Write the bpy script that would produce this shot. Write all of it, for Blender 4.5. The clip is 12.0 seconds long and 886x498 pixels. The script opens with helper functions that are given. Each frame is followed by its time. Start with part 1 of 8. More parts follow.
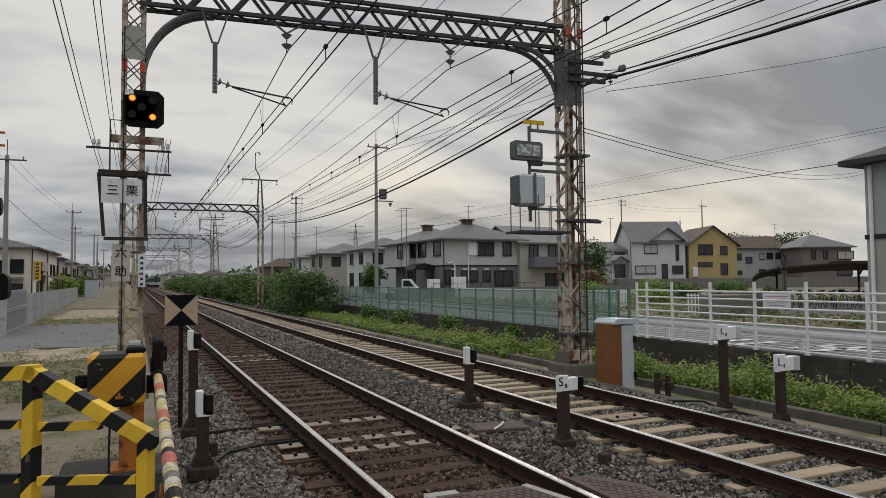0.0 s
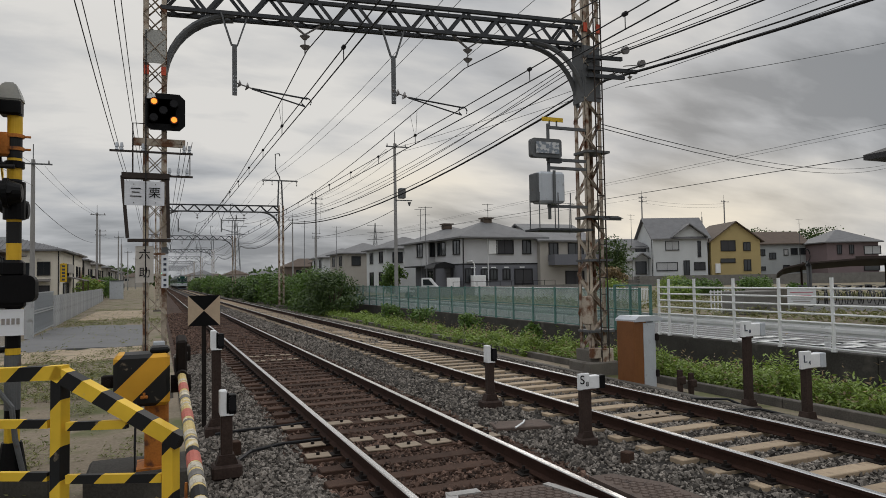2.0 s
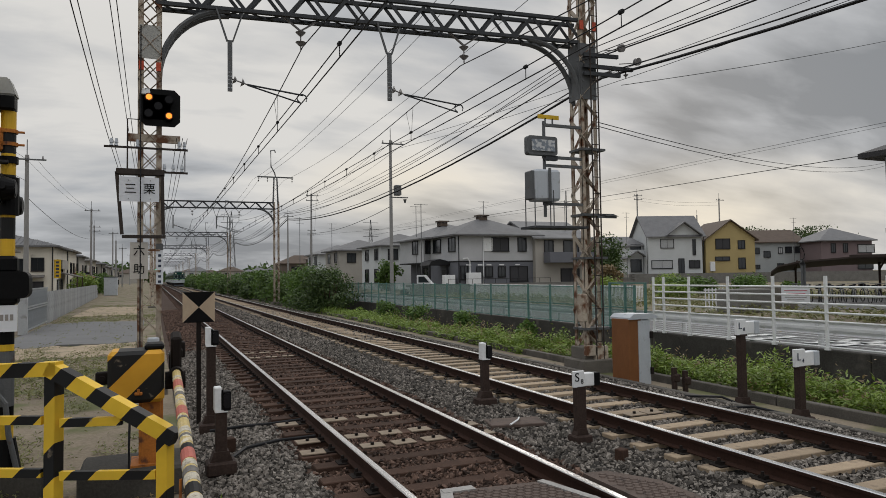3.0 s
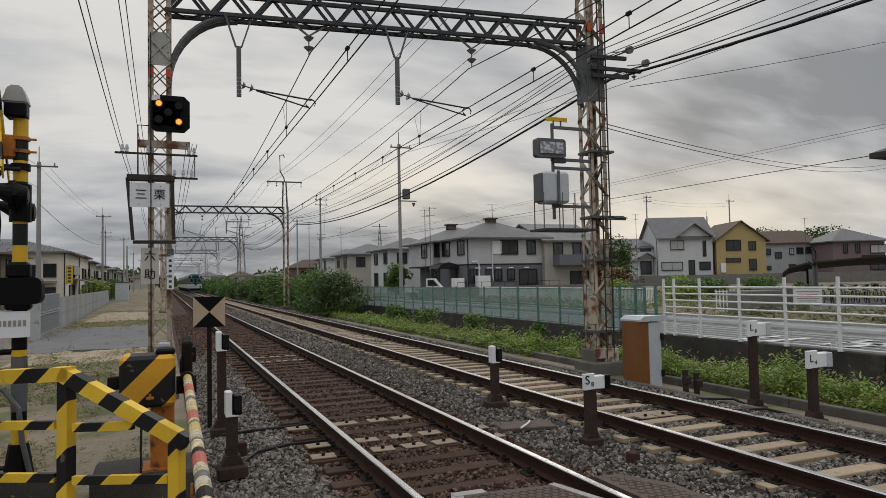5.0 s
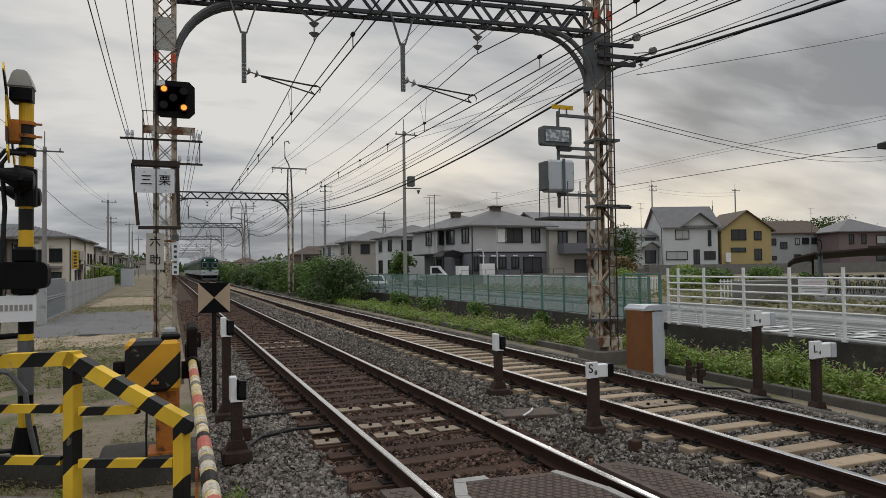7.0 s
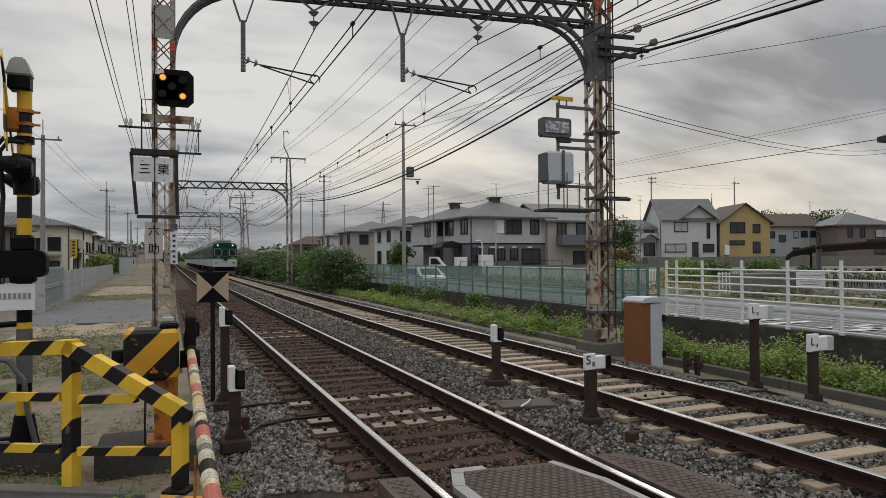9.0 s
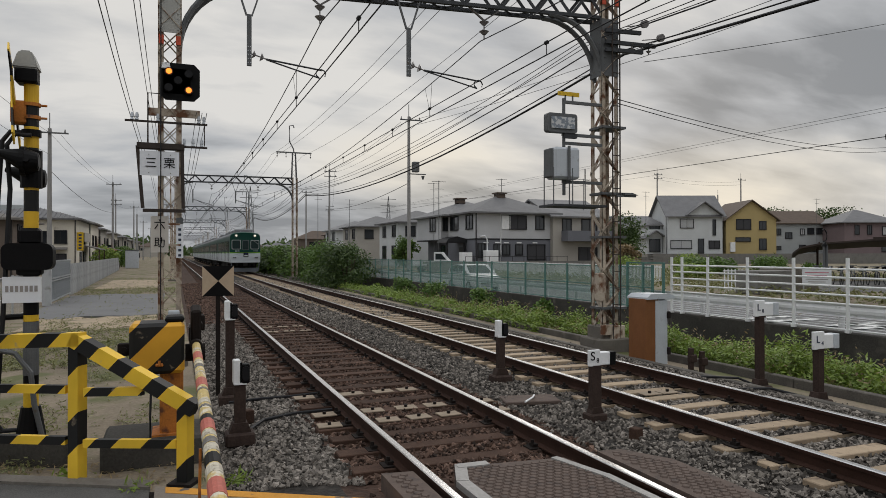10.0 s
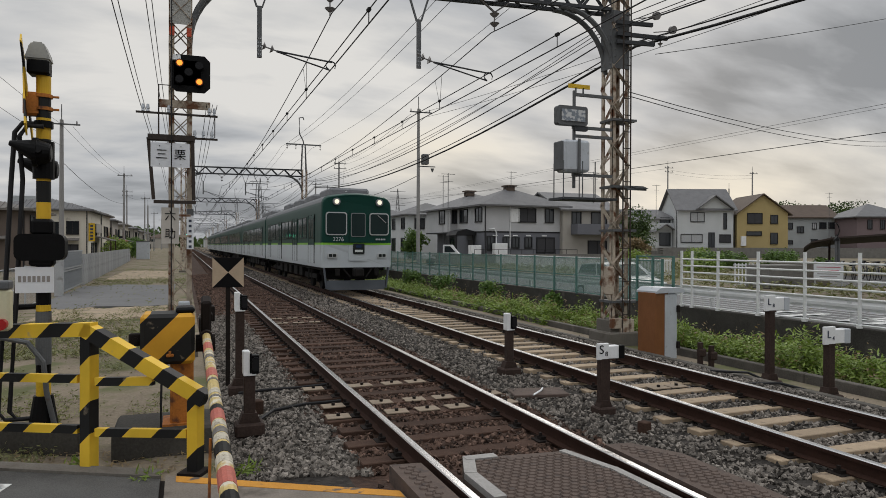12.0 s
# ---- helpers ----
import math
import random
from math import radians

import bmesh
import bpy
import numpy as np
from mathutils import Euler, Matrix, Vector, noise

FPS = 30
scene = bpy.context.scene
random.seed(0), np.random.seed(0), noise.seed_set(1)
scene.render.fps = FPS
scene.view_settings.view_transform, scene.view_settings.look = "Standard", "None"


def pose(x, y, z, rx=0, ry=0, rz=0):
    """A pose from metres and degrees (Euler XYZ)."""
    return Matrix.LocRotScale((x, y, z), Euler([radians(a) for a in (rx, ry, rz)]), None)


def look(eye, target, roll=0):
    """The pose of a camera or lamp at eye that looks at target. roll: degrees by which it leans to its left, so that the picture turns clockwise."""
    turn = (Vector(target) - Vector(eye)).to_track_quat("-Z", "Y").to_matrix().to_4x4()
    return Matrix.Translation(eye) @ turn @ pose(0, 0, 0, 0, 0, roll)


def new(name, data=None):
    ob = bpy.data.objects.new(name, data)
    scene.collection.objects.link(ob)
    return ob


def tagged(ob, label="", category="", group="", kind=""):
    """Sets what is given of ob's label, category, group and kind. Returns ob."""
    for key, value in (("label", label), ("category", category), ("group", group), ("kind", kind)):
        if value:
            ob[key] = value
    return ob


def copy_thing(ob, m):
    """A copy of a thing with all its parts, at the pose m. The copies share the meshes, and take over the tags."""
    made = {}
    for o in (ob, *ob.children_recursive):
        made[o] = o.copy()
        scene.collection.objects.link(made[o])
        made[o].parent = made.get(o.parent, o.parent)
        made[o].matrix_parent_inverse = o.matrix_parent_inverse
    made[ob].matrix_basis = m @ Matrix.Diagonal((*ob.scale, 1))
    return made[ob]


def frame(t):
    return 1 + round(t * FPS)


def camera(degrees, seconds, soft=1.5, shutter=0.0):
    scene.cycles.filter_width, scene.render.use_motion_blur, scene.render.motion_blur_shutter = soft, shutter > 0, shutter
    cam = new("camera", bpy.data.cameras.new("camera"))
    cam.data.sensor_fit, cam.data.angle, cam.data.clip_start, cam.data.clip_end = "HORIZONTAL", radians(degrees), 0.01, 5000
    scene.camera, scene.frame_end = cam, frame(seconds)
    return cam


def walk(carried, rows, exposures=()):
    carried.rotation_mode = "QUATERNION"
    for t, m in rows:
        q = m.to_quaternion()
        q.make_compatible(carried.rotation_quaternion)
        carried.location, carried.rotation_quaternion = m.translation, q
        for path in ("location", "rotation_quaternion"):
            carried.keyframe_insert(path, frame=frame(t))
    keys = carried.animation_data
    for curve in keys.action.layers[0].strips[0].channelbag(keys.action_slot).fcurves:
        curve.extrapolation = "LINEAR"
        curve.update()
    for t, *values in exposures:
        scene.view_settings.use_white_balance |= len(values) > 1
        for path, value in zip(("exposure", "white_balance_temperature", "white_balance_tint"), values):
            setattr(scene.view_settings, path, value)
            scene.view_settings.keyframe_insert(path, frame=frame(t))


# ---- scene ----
# ---- camera: held in the hand at one spot beside the level crossing ----
cam = camera(66.5, 12.0, soft=0.85)
EYE = Vector((-2.68, 0.0, 1.78))
# seconds, heading to the right of the line, upward tilt, lean
TURNS = [
    (0, 24.47, 2.60, -0.52),
    (0.5, 23.56, 2.78, -0.47),
    (1, 22.81, 2.51, -0.66),
    (1.5, 22.56, 2.36, -0.89),
    (2, 22.82, 2.51, -0.99),
    (2.5, 23.10, 2.44, -0.97),
    (3, 23.20, 2.27, -0.82),
    (5, 22.44, 2.56, -1.19),
    (5.5, 22.23, 2.49, -1.00),
    (6, 22.16, 2.12, -0.94),
    (6.5, 22.02, 1.68, -0.96),
    (7, 22.05, 1.52, -0.77),
    (9, 22.14, 0.75, -0.42),
    (9.5, 21.86, 0.42, -0.36),
    (10, 21.72, 0.35, -0.09),
    (10.5, 21.55, 0.26, 0.12),
    (11, 21.24, 0.09, 0.02),
    (11.5, 20.91, -0.19, -0.02),
    (12, 20.95, -0.28, 0.20),
]


def aim(heading, tilt, lean):
    h, p = radians(heading), radians(tilt)
    way = Vector((math.sin(h) * math.cos(p), math.cos(h) * math.cos(p), math.sin(p)))
    return look(EYE, EYE + way * 10, lean)


walk(cam, [(t, aim(h, p, r)) for t, h, p, r in TURNS], [(0, -0.15), (7, -0.14), (12, -0.1)])

# ---- sky and light: a bright, layered overcast towards evening ----
world = bpy.data.worlds.new("overcast_sky")
scene.world = world
world.use_nodes = True
wn, wl = world.node_tree.nodes, world.node_tree.links
wn.clear()


def wnode(kind, **kw):
    n = wn.new(kind)
    for k, v in kw.items():
        n.inputs[k].default_value = v
    return n


w_out = wn.new("ShaderNodeOutputWorld")
w_bg = wnode("ShaderNodeBackground", Strength=1.0)
w_sky = wn.new("ShaderNodeTexSky")
w_sky.sky_type = "NISHITA"
w_sky.sun_disc = False
w_sky.sun_elevation, w_sky.sun_rotation = radians(16), radians(38)
w_sky.air_density, w_sky.dust_density = 1.0, 2.0
w_co = wn.new("ShaderNodeTexCoord")
w_sep = wn.new("ShaderNodeSeparateXYZ")
wl.new(w_co.outputs["Generated"], w_sep.inputs[0])
# cloud deck: the direction is laid onto a flat layer, so that the bands close up towards the horizon
w_up = wn.new("ShaderNodeMath"); w_up.operation = "ADD"; w_up.inputs[1].default_value = 0.28
w_abs = wn.new("ShaderNodeMath"); w_abs.operation = "ABSOLUTE"
wl.new(w_sep.outputs["Z"], w_abs.inputs[0]); wl.new(w_abs.outputs[0], w_up.inputs[0])
w_div = wn.new("ShaderNodeVectorMath"); w_div.operation = "DIVIDE"
w_cmb = wn.new("ShaderNodeCombineXYZ")
for i in range(3):
    wl.new(w_up.outputs[0], w_cmb.inputs[i])
wl.new(w_co.outputs["Generated"], w_div.inputs[0]); wl.new(w_cmb.outputs[0], w_div.inputs[1])
w_map = wn.new("ShaderNodeMapping")
w_map.inputs["Scale"].default_value = (0.8, 1.7, 0.0)
w_map.inputs["Location"].default_value = (1.7, 0.4, 0.0)
w_map.inputs["Rotation"].default_value = (0, 0, radians(38))
wl.new(w_div.outputs[0], w_map.inputs[0])
w_n1 = wnode("ShaderNodeTexNoise", Scale=1.3, Detail=3.0, Roughness=0.5, Distortion=0.15)
w_n2 = wnode("ShaderNodeTexNoise", Scale=4.2, Detail=5.0, Roughness=0.55, Distortion=0.2)
wl.new(w_map.outputs[0], w_n1.inputs["Vector"]); wl.new(w_map.outputs[0], w_n2.inputs["Vector"])
w_mixn = wn.new("ShaderNodeMix"); w_mixn.inputs[0].default_value = 0.3
wl.new(w_n1.outputs[0], w_mixn.inputs[2]); wl.new(w_n2.outputs[0], w_mixn.inputs[3])
w_ramp = wn.new("ShaderNodeValToRGB")
er = w_ramp.color_ramp.elements
er[0].position, er[0].color = 0.34, (0.27, 0.285, 0.305, 1)
er[1].position, er[1].color = 0.63, (0.765, 0.75, 0.722, 1)
mid = er.new(0.47); mid.color = (0.488, 0.502, 0.522, 1)


def toward(heading, height):
    """The direction at that heading to the right of the line and that many degrees up."""
    h, p = radians(heading), radians(height)
    return Vector((math.sin(h) * math.cos(p), math.cos(h) * math.cos(p), math.sin(p)))


def lobe(heading, height, inner, outer, amount, flat=1.0):
    """A soft share of the sky round one direction; flat squeezes it into a lying band."""
    sc = wn.new("ShaderNodeVectorMath"); sc.operation = "SUBTRACT"
    sc.inputs[1].default_value = toward(heading, height)
    wl.new(w_co.outputs["Generated"], sc.inputs[0])
    sq = wn.new("ShaderNodeVectorMath"); sq.operation = "MULTIPLY"; sq.inputs[1].default_value = (1.0, 1.0, flat)
    wl.new(sc.outputs[0], sq.inputs[0])
    ln = wn.new("ShaderNodeVectorMath"); ln.operation = "LENGTH"; wl.new(sq.outputs[0], ln.inputs[0])
    mr = wn.new("ShaderNodeMapRange"); mr.interpolation_type = "SMOOTHSTEP"
    mr.inputs[1].default_value, mr.inputs[2].default_value = inner, outer
    mr.inputs[3].default_value, mr.inputs[4].default_value = amount, 0.0
    wl.new(ln.outputs["Value"], mr.inputs[0])
    return mr.outputs[0]


def summed(a, b):
    n = wn.new("ShaderNodeMath"); n.operation = "ADD"
    wl.new(a, n.inputs[0]); wl.new(b, n.inputs[1])
    return n.outputs[0]


# thin and thick stretches of the cloud deck
w_cloud = w_mixn.outputs[0]
for part_of_sky in (lobe(48, 12, 0.02, 0.36, -0.12, 3.0), lobe(60, 24, 0.1, 0.6, -0.10, 1.5), lobe(32, 14, 0.0, 0.22, 0.07, 2.5), lobe(16, 11, 0.0, 0.34, 0.13, 2.2), lobe(-2, 21, 0.05, 0.55, 0.11, 1.5), lobe(8, 1.5, 0.1, 0.45, -0.15, 4.0), lobe(-12, 7, 0.0, 0.3, 0.05, 2.0), lobe(34, 25, 0.0, 0.4, -0.06, 2.5)):
    w_cloud = summed(w_cloud, part_of_sky)
wl.new(w_cloud, w_ramp.inputs[0])
# warm thin places low in the west, to the right of the line
w_glow = summed(lobe(44, 4.5, 0.0, 0.34, 1.25, 3.2), lobe(20, 7.5, 0.0, 0.24, 1.1, 2.8))
w_thin = wn.new("ShaderNodeMath"); w_thin.operation = "MULTIPLY"; w_thin.use_clamp = True
wl.new(w_glow, w_thin.inputs[0]); wl.new(w_mixn.outputs[0], w_thin.inputs[1])
w_warm = wn.new("ShaderNodeMix"); w_warm.data_type = "RGBA"; w_warm.blend_type = "MIX"
wl.new(w_thin.outputs[0], w_warm.inputs[0]); wl.new(w_ramp.outputs[0], w_warm.inputs[6])
w_warm.inputs[7].default_value = (0.93, 0.84, 0.68, 1)
# a share of the clear sky behind the clouds
w_sk = wn.new("ShaderNodeMix"); w_sk.data_type = "RGBA"; w_sk.blend_type = "ADD"; w_sk.inputs[0].default_value = 0.0015
wl.new(w_warm.outputs[2], w_sk.inputs[6]); wl.new(w_sky.outputs[0], w_sk.inputs[7])
# an overcast is brighter overhead than at the horizon
w_zen = wn.new("ShaderNodeMapRange"); w_zen.interpolation_type = "SMOOTHSTEP"
w_zen.inputs[1].default_value, w_zen.inputs[2].default_value = 0.30, 1.0
w_zen.inputs[3].default_value, w_zen.inputs[4].default_value = 1.0, 2.6
wl.new(w_sep.outputs["Z"], w_zen.inputs[0]); wl.new(w_zen.outputs[0], w_bg.inputs["Strength"])
wl.new(w_sk.outputs[2], w_bg.inputs[0]); wl.new(w_bg.outputs[0], w_out.inputs[0])

sun_data = bpy.data.lights.new("sun", "SUN")
sun_data.energy, sun_data.angle, sun_data.color = 0.55, radians(25), (1.0, 0.95, 0.88)
sun = new("sun", sun_data)
sun.matrix_world = look(Vector((30, 45, 30)), Vector((0, 0, 0)))


# ---- materials ----
def material(name, base, rough=0.7, metal=0.0, vary=0.25, scale=3.0, fine=40.0, bump=0.2, stain=None, stain_at=(0.55, 0.7), per=0.0, spec=0.2, gap=0.02):
    """Painted, weathered or mineral surface: coarse and fine noise on the colour, relief, patches of a second colour."""
    m = bpy.data.materials.new(name)
    m.use_nodes = True
    n, l = m.node_tree.nodes, m.node_tree.links
    b = n["Principled BSDF"]
    b.inputs["Roughness"].default_value, b.inputs["Metallic"].default_value = rough, metal
    b.inputs["Specular IOR Level"].default_value = spec
    co = n.new("ShaderNodeTexCoord")
    def noise_at(s, detail=4.0):
        t = n.new("ShaderNodeTexNoise")
        t.inputs["Scale"].default_value, t.inputs["Detail"].default_value = s, detail
        l.new(co.outputs["Object"], t.inputs["Vector"])
        return t
    coarse, grain = noise_at(scale, 5.0), noise_at(fine, 3.0)
    both = n.new("ShaderNodeMix"); both.inputs[0].default_value = 0.45
    l.new(coarse.outputs[0], both.inputs[2]); l.new(grain.outputs[0], both.inputs[3])
    ramp = n.new("ShaderNodeMapRange")
    ramp.inputs[1].default_value, ramp.inputs[2].default_value = 0.3, 0.7
    ramp.inputs[3].default_value, ramp.inputs[4].default_value = 1 - vary, 1 + vary
    l.new(both.outputs[0], ramp.inputs[0])
    val = ramp.outputs[0]
    if per:
        inf = n.new("ShaderNodeObjectInfo")
        pr = n.new("ShaderNodeMapRange")
        pr.inputs[3].default_value, pr.inputs[4].default_value = 1 - per, 1 + per
        l.new(inf.outputs["Random"], pr.inputs[0])
        mu = n.new("ShaderNodeMath"); mu.operation = "MULTIPLY"
        l.new(val, mu.inputs[0]); l.new(pr.outputs[0], mu.inputs[1]); val = mu.outputs[0]
    col = n.new("ShaderNodeMix"); col.data_type, col.blend_type = "RGBA", "MULTIPLY"
    col.inputs[0].default_value, col.inputs[6].default_value = 1.0, (*base, 1)
    l.new(val, col.inputs[7])
    out = col.outputs[2]
    if stain:
        st = noise_at(scale * 1.7, 8.0)
        sr = n.new("ShaderNodeMapRange")
        sr.inputs[1].default_value, sr.inputs[2].default_value = stain_at
        l.new(st.outputs[0], sr.inputs[0])
        mx = n.new("ShaderNodeMix"); mx.data_type = "RGBA"
        mx.inputs[7].default_value = (*stain, 1)
        l.new(sr.outputs[0], mx.inputs[0]); l.new(out, mx.inputs[6]); out = mx.outputs[2]
    l.new(out, b.inputs["Base Color"])
    if bump:
        bp = n.new("ShaderNodeBump")
        bp.inputs["Strength"].default_value, bp.inputs["Distance"].default_value = bump, gap
        l.new(both.outputs[0], bp.inputs["Height"]); l.new(bp.outputs[0], b.inputs["Normal"])
    return m


def striped(name, one, two, width, slope=(1.0, 0.0, 1.0), rough=0.5, share=0.5, shift=0.0, wear=(0.35, 0.28, 0.2), wear_at=(0.67, 0.79)):
    """Hazard paint: bands of two colours across the thing's own space, with chips and grime."""
    m = bpy.data.materials.new(name)
    m.use_nodes = True
    n, l = m.node_tree.nodes, m.node_tree.links
    b = n["Principled BSDF"]
    b.inputs["Roughness"].default_value, b.inputs["Specular IOR Level"].default_value = rough, 0.25
    co = n.new("ShaderNodeTexCoord")
    dt = n.new("ShaderNodeVectorMath"); dt.operation = "DOT_PRODUCT"; dt.inputs[1].default_value = slope
    l.new(co.outputs["Object"], dt.inputs[0])
    ad = n.new("ShaderNodeMath"); ad.operation = "ADD"; ad.inputs[1].default_value = shift + 50 * width
    l.new(dt.outputs["Value"], ad.inputs[0])
    dv = n.new("ShaderNodeMath"); dv.operation = "DIVIDE"; dv.inputs[1].default_value = width
    l.new(ad.outputs[0], dv.inputs[0])
    fr = n.new("ShaderNodeMath"); fr.operation = "FRACT"; l.new(dv.outputs[0], fr.inputs[0])
    lt = n.new("ShaderNodeMath"); lt.operation = "LESS_THAN"; lt.inputs[1].default_value = share
    l.new(fr.outputs[0], lt.inputs[0])
    mx = n.new("ShaderNodeMix"); mx.data_type = "RGBA"
    mx.inputs[6].default_value, mx.inputs[7].default_value = (*one, 1), (*two, 1)
    l.new(lt.outputs[0], mx.inputs[0])
    ns = n.new("ShaderNodeTexNoise"); ns.inputs["Scale"].default_value, ns.inputs["Detail"].default_value = 7.0, 8.0
    l.new(co.outputs["Object"], ns.inputs["Vector"])
    sr = n.new("ShaderNodeMapRange")
    sr.inputs[1].default_value, sr.inputs[2].default_value = wear_at
    l.new(ns.outputs[0], sr.inputs[0])
    m2 = n.new("ShaderNodeMix"); m2.data_type = "RGBA"; m2.inputs[7].default_value = (*wear, 1)
    l.new(sr.outputs[0], m2.inputs[0]); l.new(mx.outputs[2], m2.inputs[6])
    fine_n = n.new("ShaderNodeTexNoise"); fine_n.inputs["Scale"].default_value = 2.5; fine_n.inputs["Detail"].default_value = 6
    l.new(co.outputs["Object"], fine_n.inputs["Vector"])
    fr2 = n.new("ShaderNodeMapRange"); fr2.inputs[1].default_value, fr2.inputs[2].default_value = 0.3, 0.7
    fr2.inputs[3].default_value, fr2.inputs[4].default_value = 0.8, 1.12
    l.new(fine_n.outputs[0], fr2.inputs[0])
    m3 = n.new("ShaderNodeMix"); m3.data_type, m3.blend_type = "RGBA", "MULTIPLY"; m3.inputs[0].default_value = 1
    l.new(m2.outputs[2], m3.inputs[6]); l.new(fr2.outputs[0], m3.inputs[7])
    l.new(m3.outputs[2], b.inputs["Base Color"])
    return m


def glowing(name, colour, strength):
    m = bpy.data.materials.new(name)
    m.use_nodes = True
    b = m.node_tree.nodes["Principled BSDF"]
    b.inputs["Base Color"].default_value = (*colour, 1)
    b.inputs["Emission Color"].default_value, b.inputs["Emission Strength"].default_value = (*colour, 1), strength
    return m


def leafy(name, base, per=0.3, yellow=(0.12, 0.13, 0.02)):
    """Leaves: colour differs from leaf to leaf, thin enough to let some light through."""
    m = bpy.data.materials.new(name)
    m.use_nodes = True
    n, l = m.node_tree.nodes, m.node_tree.links
    b = n["Principled BSDF"]
    b.inputs["Roughness"].default_value = 0.55
    g = n.new("ShaderNodeNewGeometry")
    mx = n.new("ShaderNodeMix"); mx.data_type = "RGBA"
    mx.inputs[6].default_value = (*[c * (1 - per) for c in base], 1)
    mx.inputs[7].default_value = (*[c * (1 + per) * 0.7 + y * 0.3 for c, y in zip(base, yellow)], 1)
    l.new(g.outputs["Random Per Island"], mx.inputs[0])
    l.new(mx.outputs[2], b.inputs["Base Color"])
    tr = n.new("ShaderNodeBsdfTranslucent"); l.new(mx.outputs[2], tr.inputs[0])
    ms = n.new("ShaderNodeMixShader"); ms.inputs[0].default_value = 0.3
    l.new(b.outputs[0], ms.inputs[1]); l.new(tr.outputs[0], ms.inputs[2])
    l.new(ms.outputs[0], n["Material Output"].inputs[0])
    return m


def glassy(name, tint, rough=0.05, alpha=1.0):
    m = bpy.data.materials.new(name)
    m.use_nodes = True
    n, l = m.node_tree.nodes, m.node_tree.links
    b = n["Principled BSDF"]
    b.inputs["Base Color"].default_value = (*tint, 1)
    b.inputs["Roughness"].default_value = rough
    b.inputs["Specular IOR Level"].default_value = 0.6
    b.inputs["Alpha"].default_value = alpha
    return m


M = {}
M["earth"] = material("dry_earth_with_grass", (0.20, 0.165, 0.122), 0.95, vary=0.35, scale=0.6, fine=25, bump=0.5, stain=(0.105, 0.11, 0.05), stain_at=(0.5, 0.62))
# near-black bed colour stands in for the shade in gaps between ballast stones
M["gap_shade_bed"] = material("ballast_bed", (0.034, 0.03, 0.027), 0.95, vary=0.9, scale=3.0, fine=16, bump=1.0, gap=0.06)
M["stone"] = material("ballast_stone", (0.145, 0.13, 0.115), 0.9, vary=0.35, scale=5, fine=60, bump=0.2)
M["stone_brown"] = material("rust_stained_ballast", (0.052, 0.031, 0.023), 0.92, vary=0.8, scale=3.0, fine=18, bump=1.0, gap=0.05)
M["rail_rust"] = material("rusty_rail_side", (0.034, 0.0165, 0.0115), 0.9, 0.0, vary=0.3, scale=6, fine=60, bump=0.2)
M["rail_top"] = material("worn_rail_head", (0.62, 0.61, 0.60), 0.22, 1.0, vary=0.1, scale=2, fine=30, bump=0.02)
M["sleeper"] = material("tarred_sleeper_wood", (0.062, 0.036, 0.026), 0.95, vary=0.4, scale=5, fine=70, bump=0.4, per=0.3)
M["sleeper_tan"] = material("pale_composite_sleeper", (0.33, 0.255, 0.178), 0.8, vary=0.2, scale=5, fine=60, bump=0.2, per=0.18, stain=(0.12, 0.09, 0.07), stain_at=(0.55, 0.75))
M["plate"] = material("tan_plate", (0.25, 0.20, 0.15), 0.8, vary=0.15, scale=8, fine=60, bump=0.15)
M["iron"] = material("dark_iron", (0.016, 0.012, 0.0105), 0.85, 0.1, vary=0.3, scale=12, fine=90, bump=0.2)
M["apron"] = material("scuffed_apron_concrete", (0.20, 0.175, 0.15), 0.9, vary=0.25, scale=2.5, fine=60, bump=0.35, stain=(0.09, 0.078, 0.066), stain_at=(0.52, 0.72))
M["asphalt"] = material("worn_asphalt", (0.095, 0.093, 0.09), 0.9, vary=0.55, scale=1.6, fine=90, bump=0.5, gap=0.008, stain=(0.12, 0.118, 0.112), stain_at=(0.62, 0.8))
M["asphalt_road"] = material("pale_road_asphalt", (0.15, 0.15, 0.152), 0.9, vary=0.15, scale=0.8, fine=90, bump=0.2)
M["concrete"] = material("weathered_concrete", (0.15, 0.137, 0.12), 0.9, vary=0.25, scale=2.2, fine=40, bump=0.35, stain=(0.10, 0.085, 0.07), stain_at=(0.55, 0.75))
M["trough"] = material("grimy_trough_concrete", (0.10, 0.092, 0.082), 0.92, vary=0.35, scale=1.8, fine=40, bump=0.35, stain=(0.17, 0.155, 0.135), stain_at=(0.56, 0.74))
M["concrete_dark"] = material("dark_stained_concrete", (0.055, 0.052, 0.047), 0.92, vary=0.4, scale=1.4, fine=35, bump=0.35, stain=(0.11, 0.10, 0.088), stain_at=(0.58, 0.75))
M["lattice"] = material("beige_paint_over_rust", (0.43, 0.37, 0.30), 0.7, vary=0.22, scale=3.0, fine=50, bump=0.2, stain=(0.14, 0.065, 0.036), stain_at=(0.49, 0.63), per=0.15)
M["steel_grey"] = material("grey_painted_steel", (0.12, 0.125, 0.13), 0.6, 0.2, vary=0.2, scale=4, fine=60, bump=0.1, stain=(0.10, 0.07, 0.05), stain_at=(0.62, 0.75))
M["beam"] = material("slate_painted_beam", (0.05, 0.053, 0.058), 0.6, 0.2, vary=0.2, scale=3, fine=50, bump=0.1)
M["galv"] = material("galvanised_metal", (0.42, 0.44, 0.46), 0.45, 0.6, vary=0.15, scale=5, fine=50, bump=0.05)
M["black"] = material("black_paint", (0.004, 0.004, 0.0045), 0.5, vary=0.3, scale=8, fine=60, bump=0.05, spec=0.12)
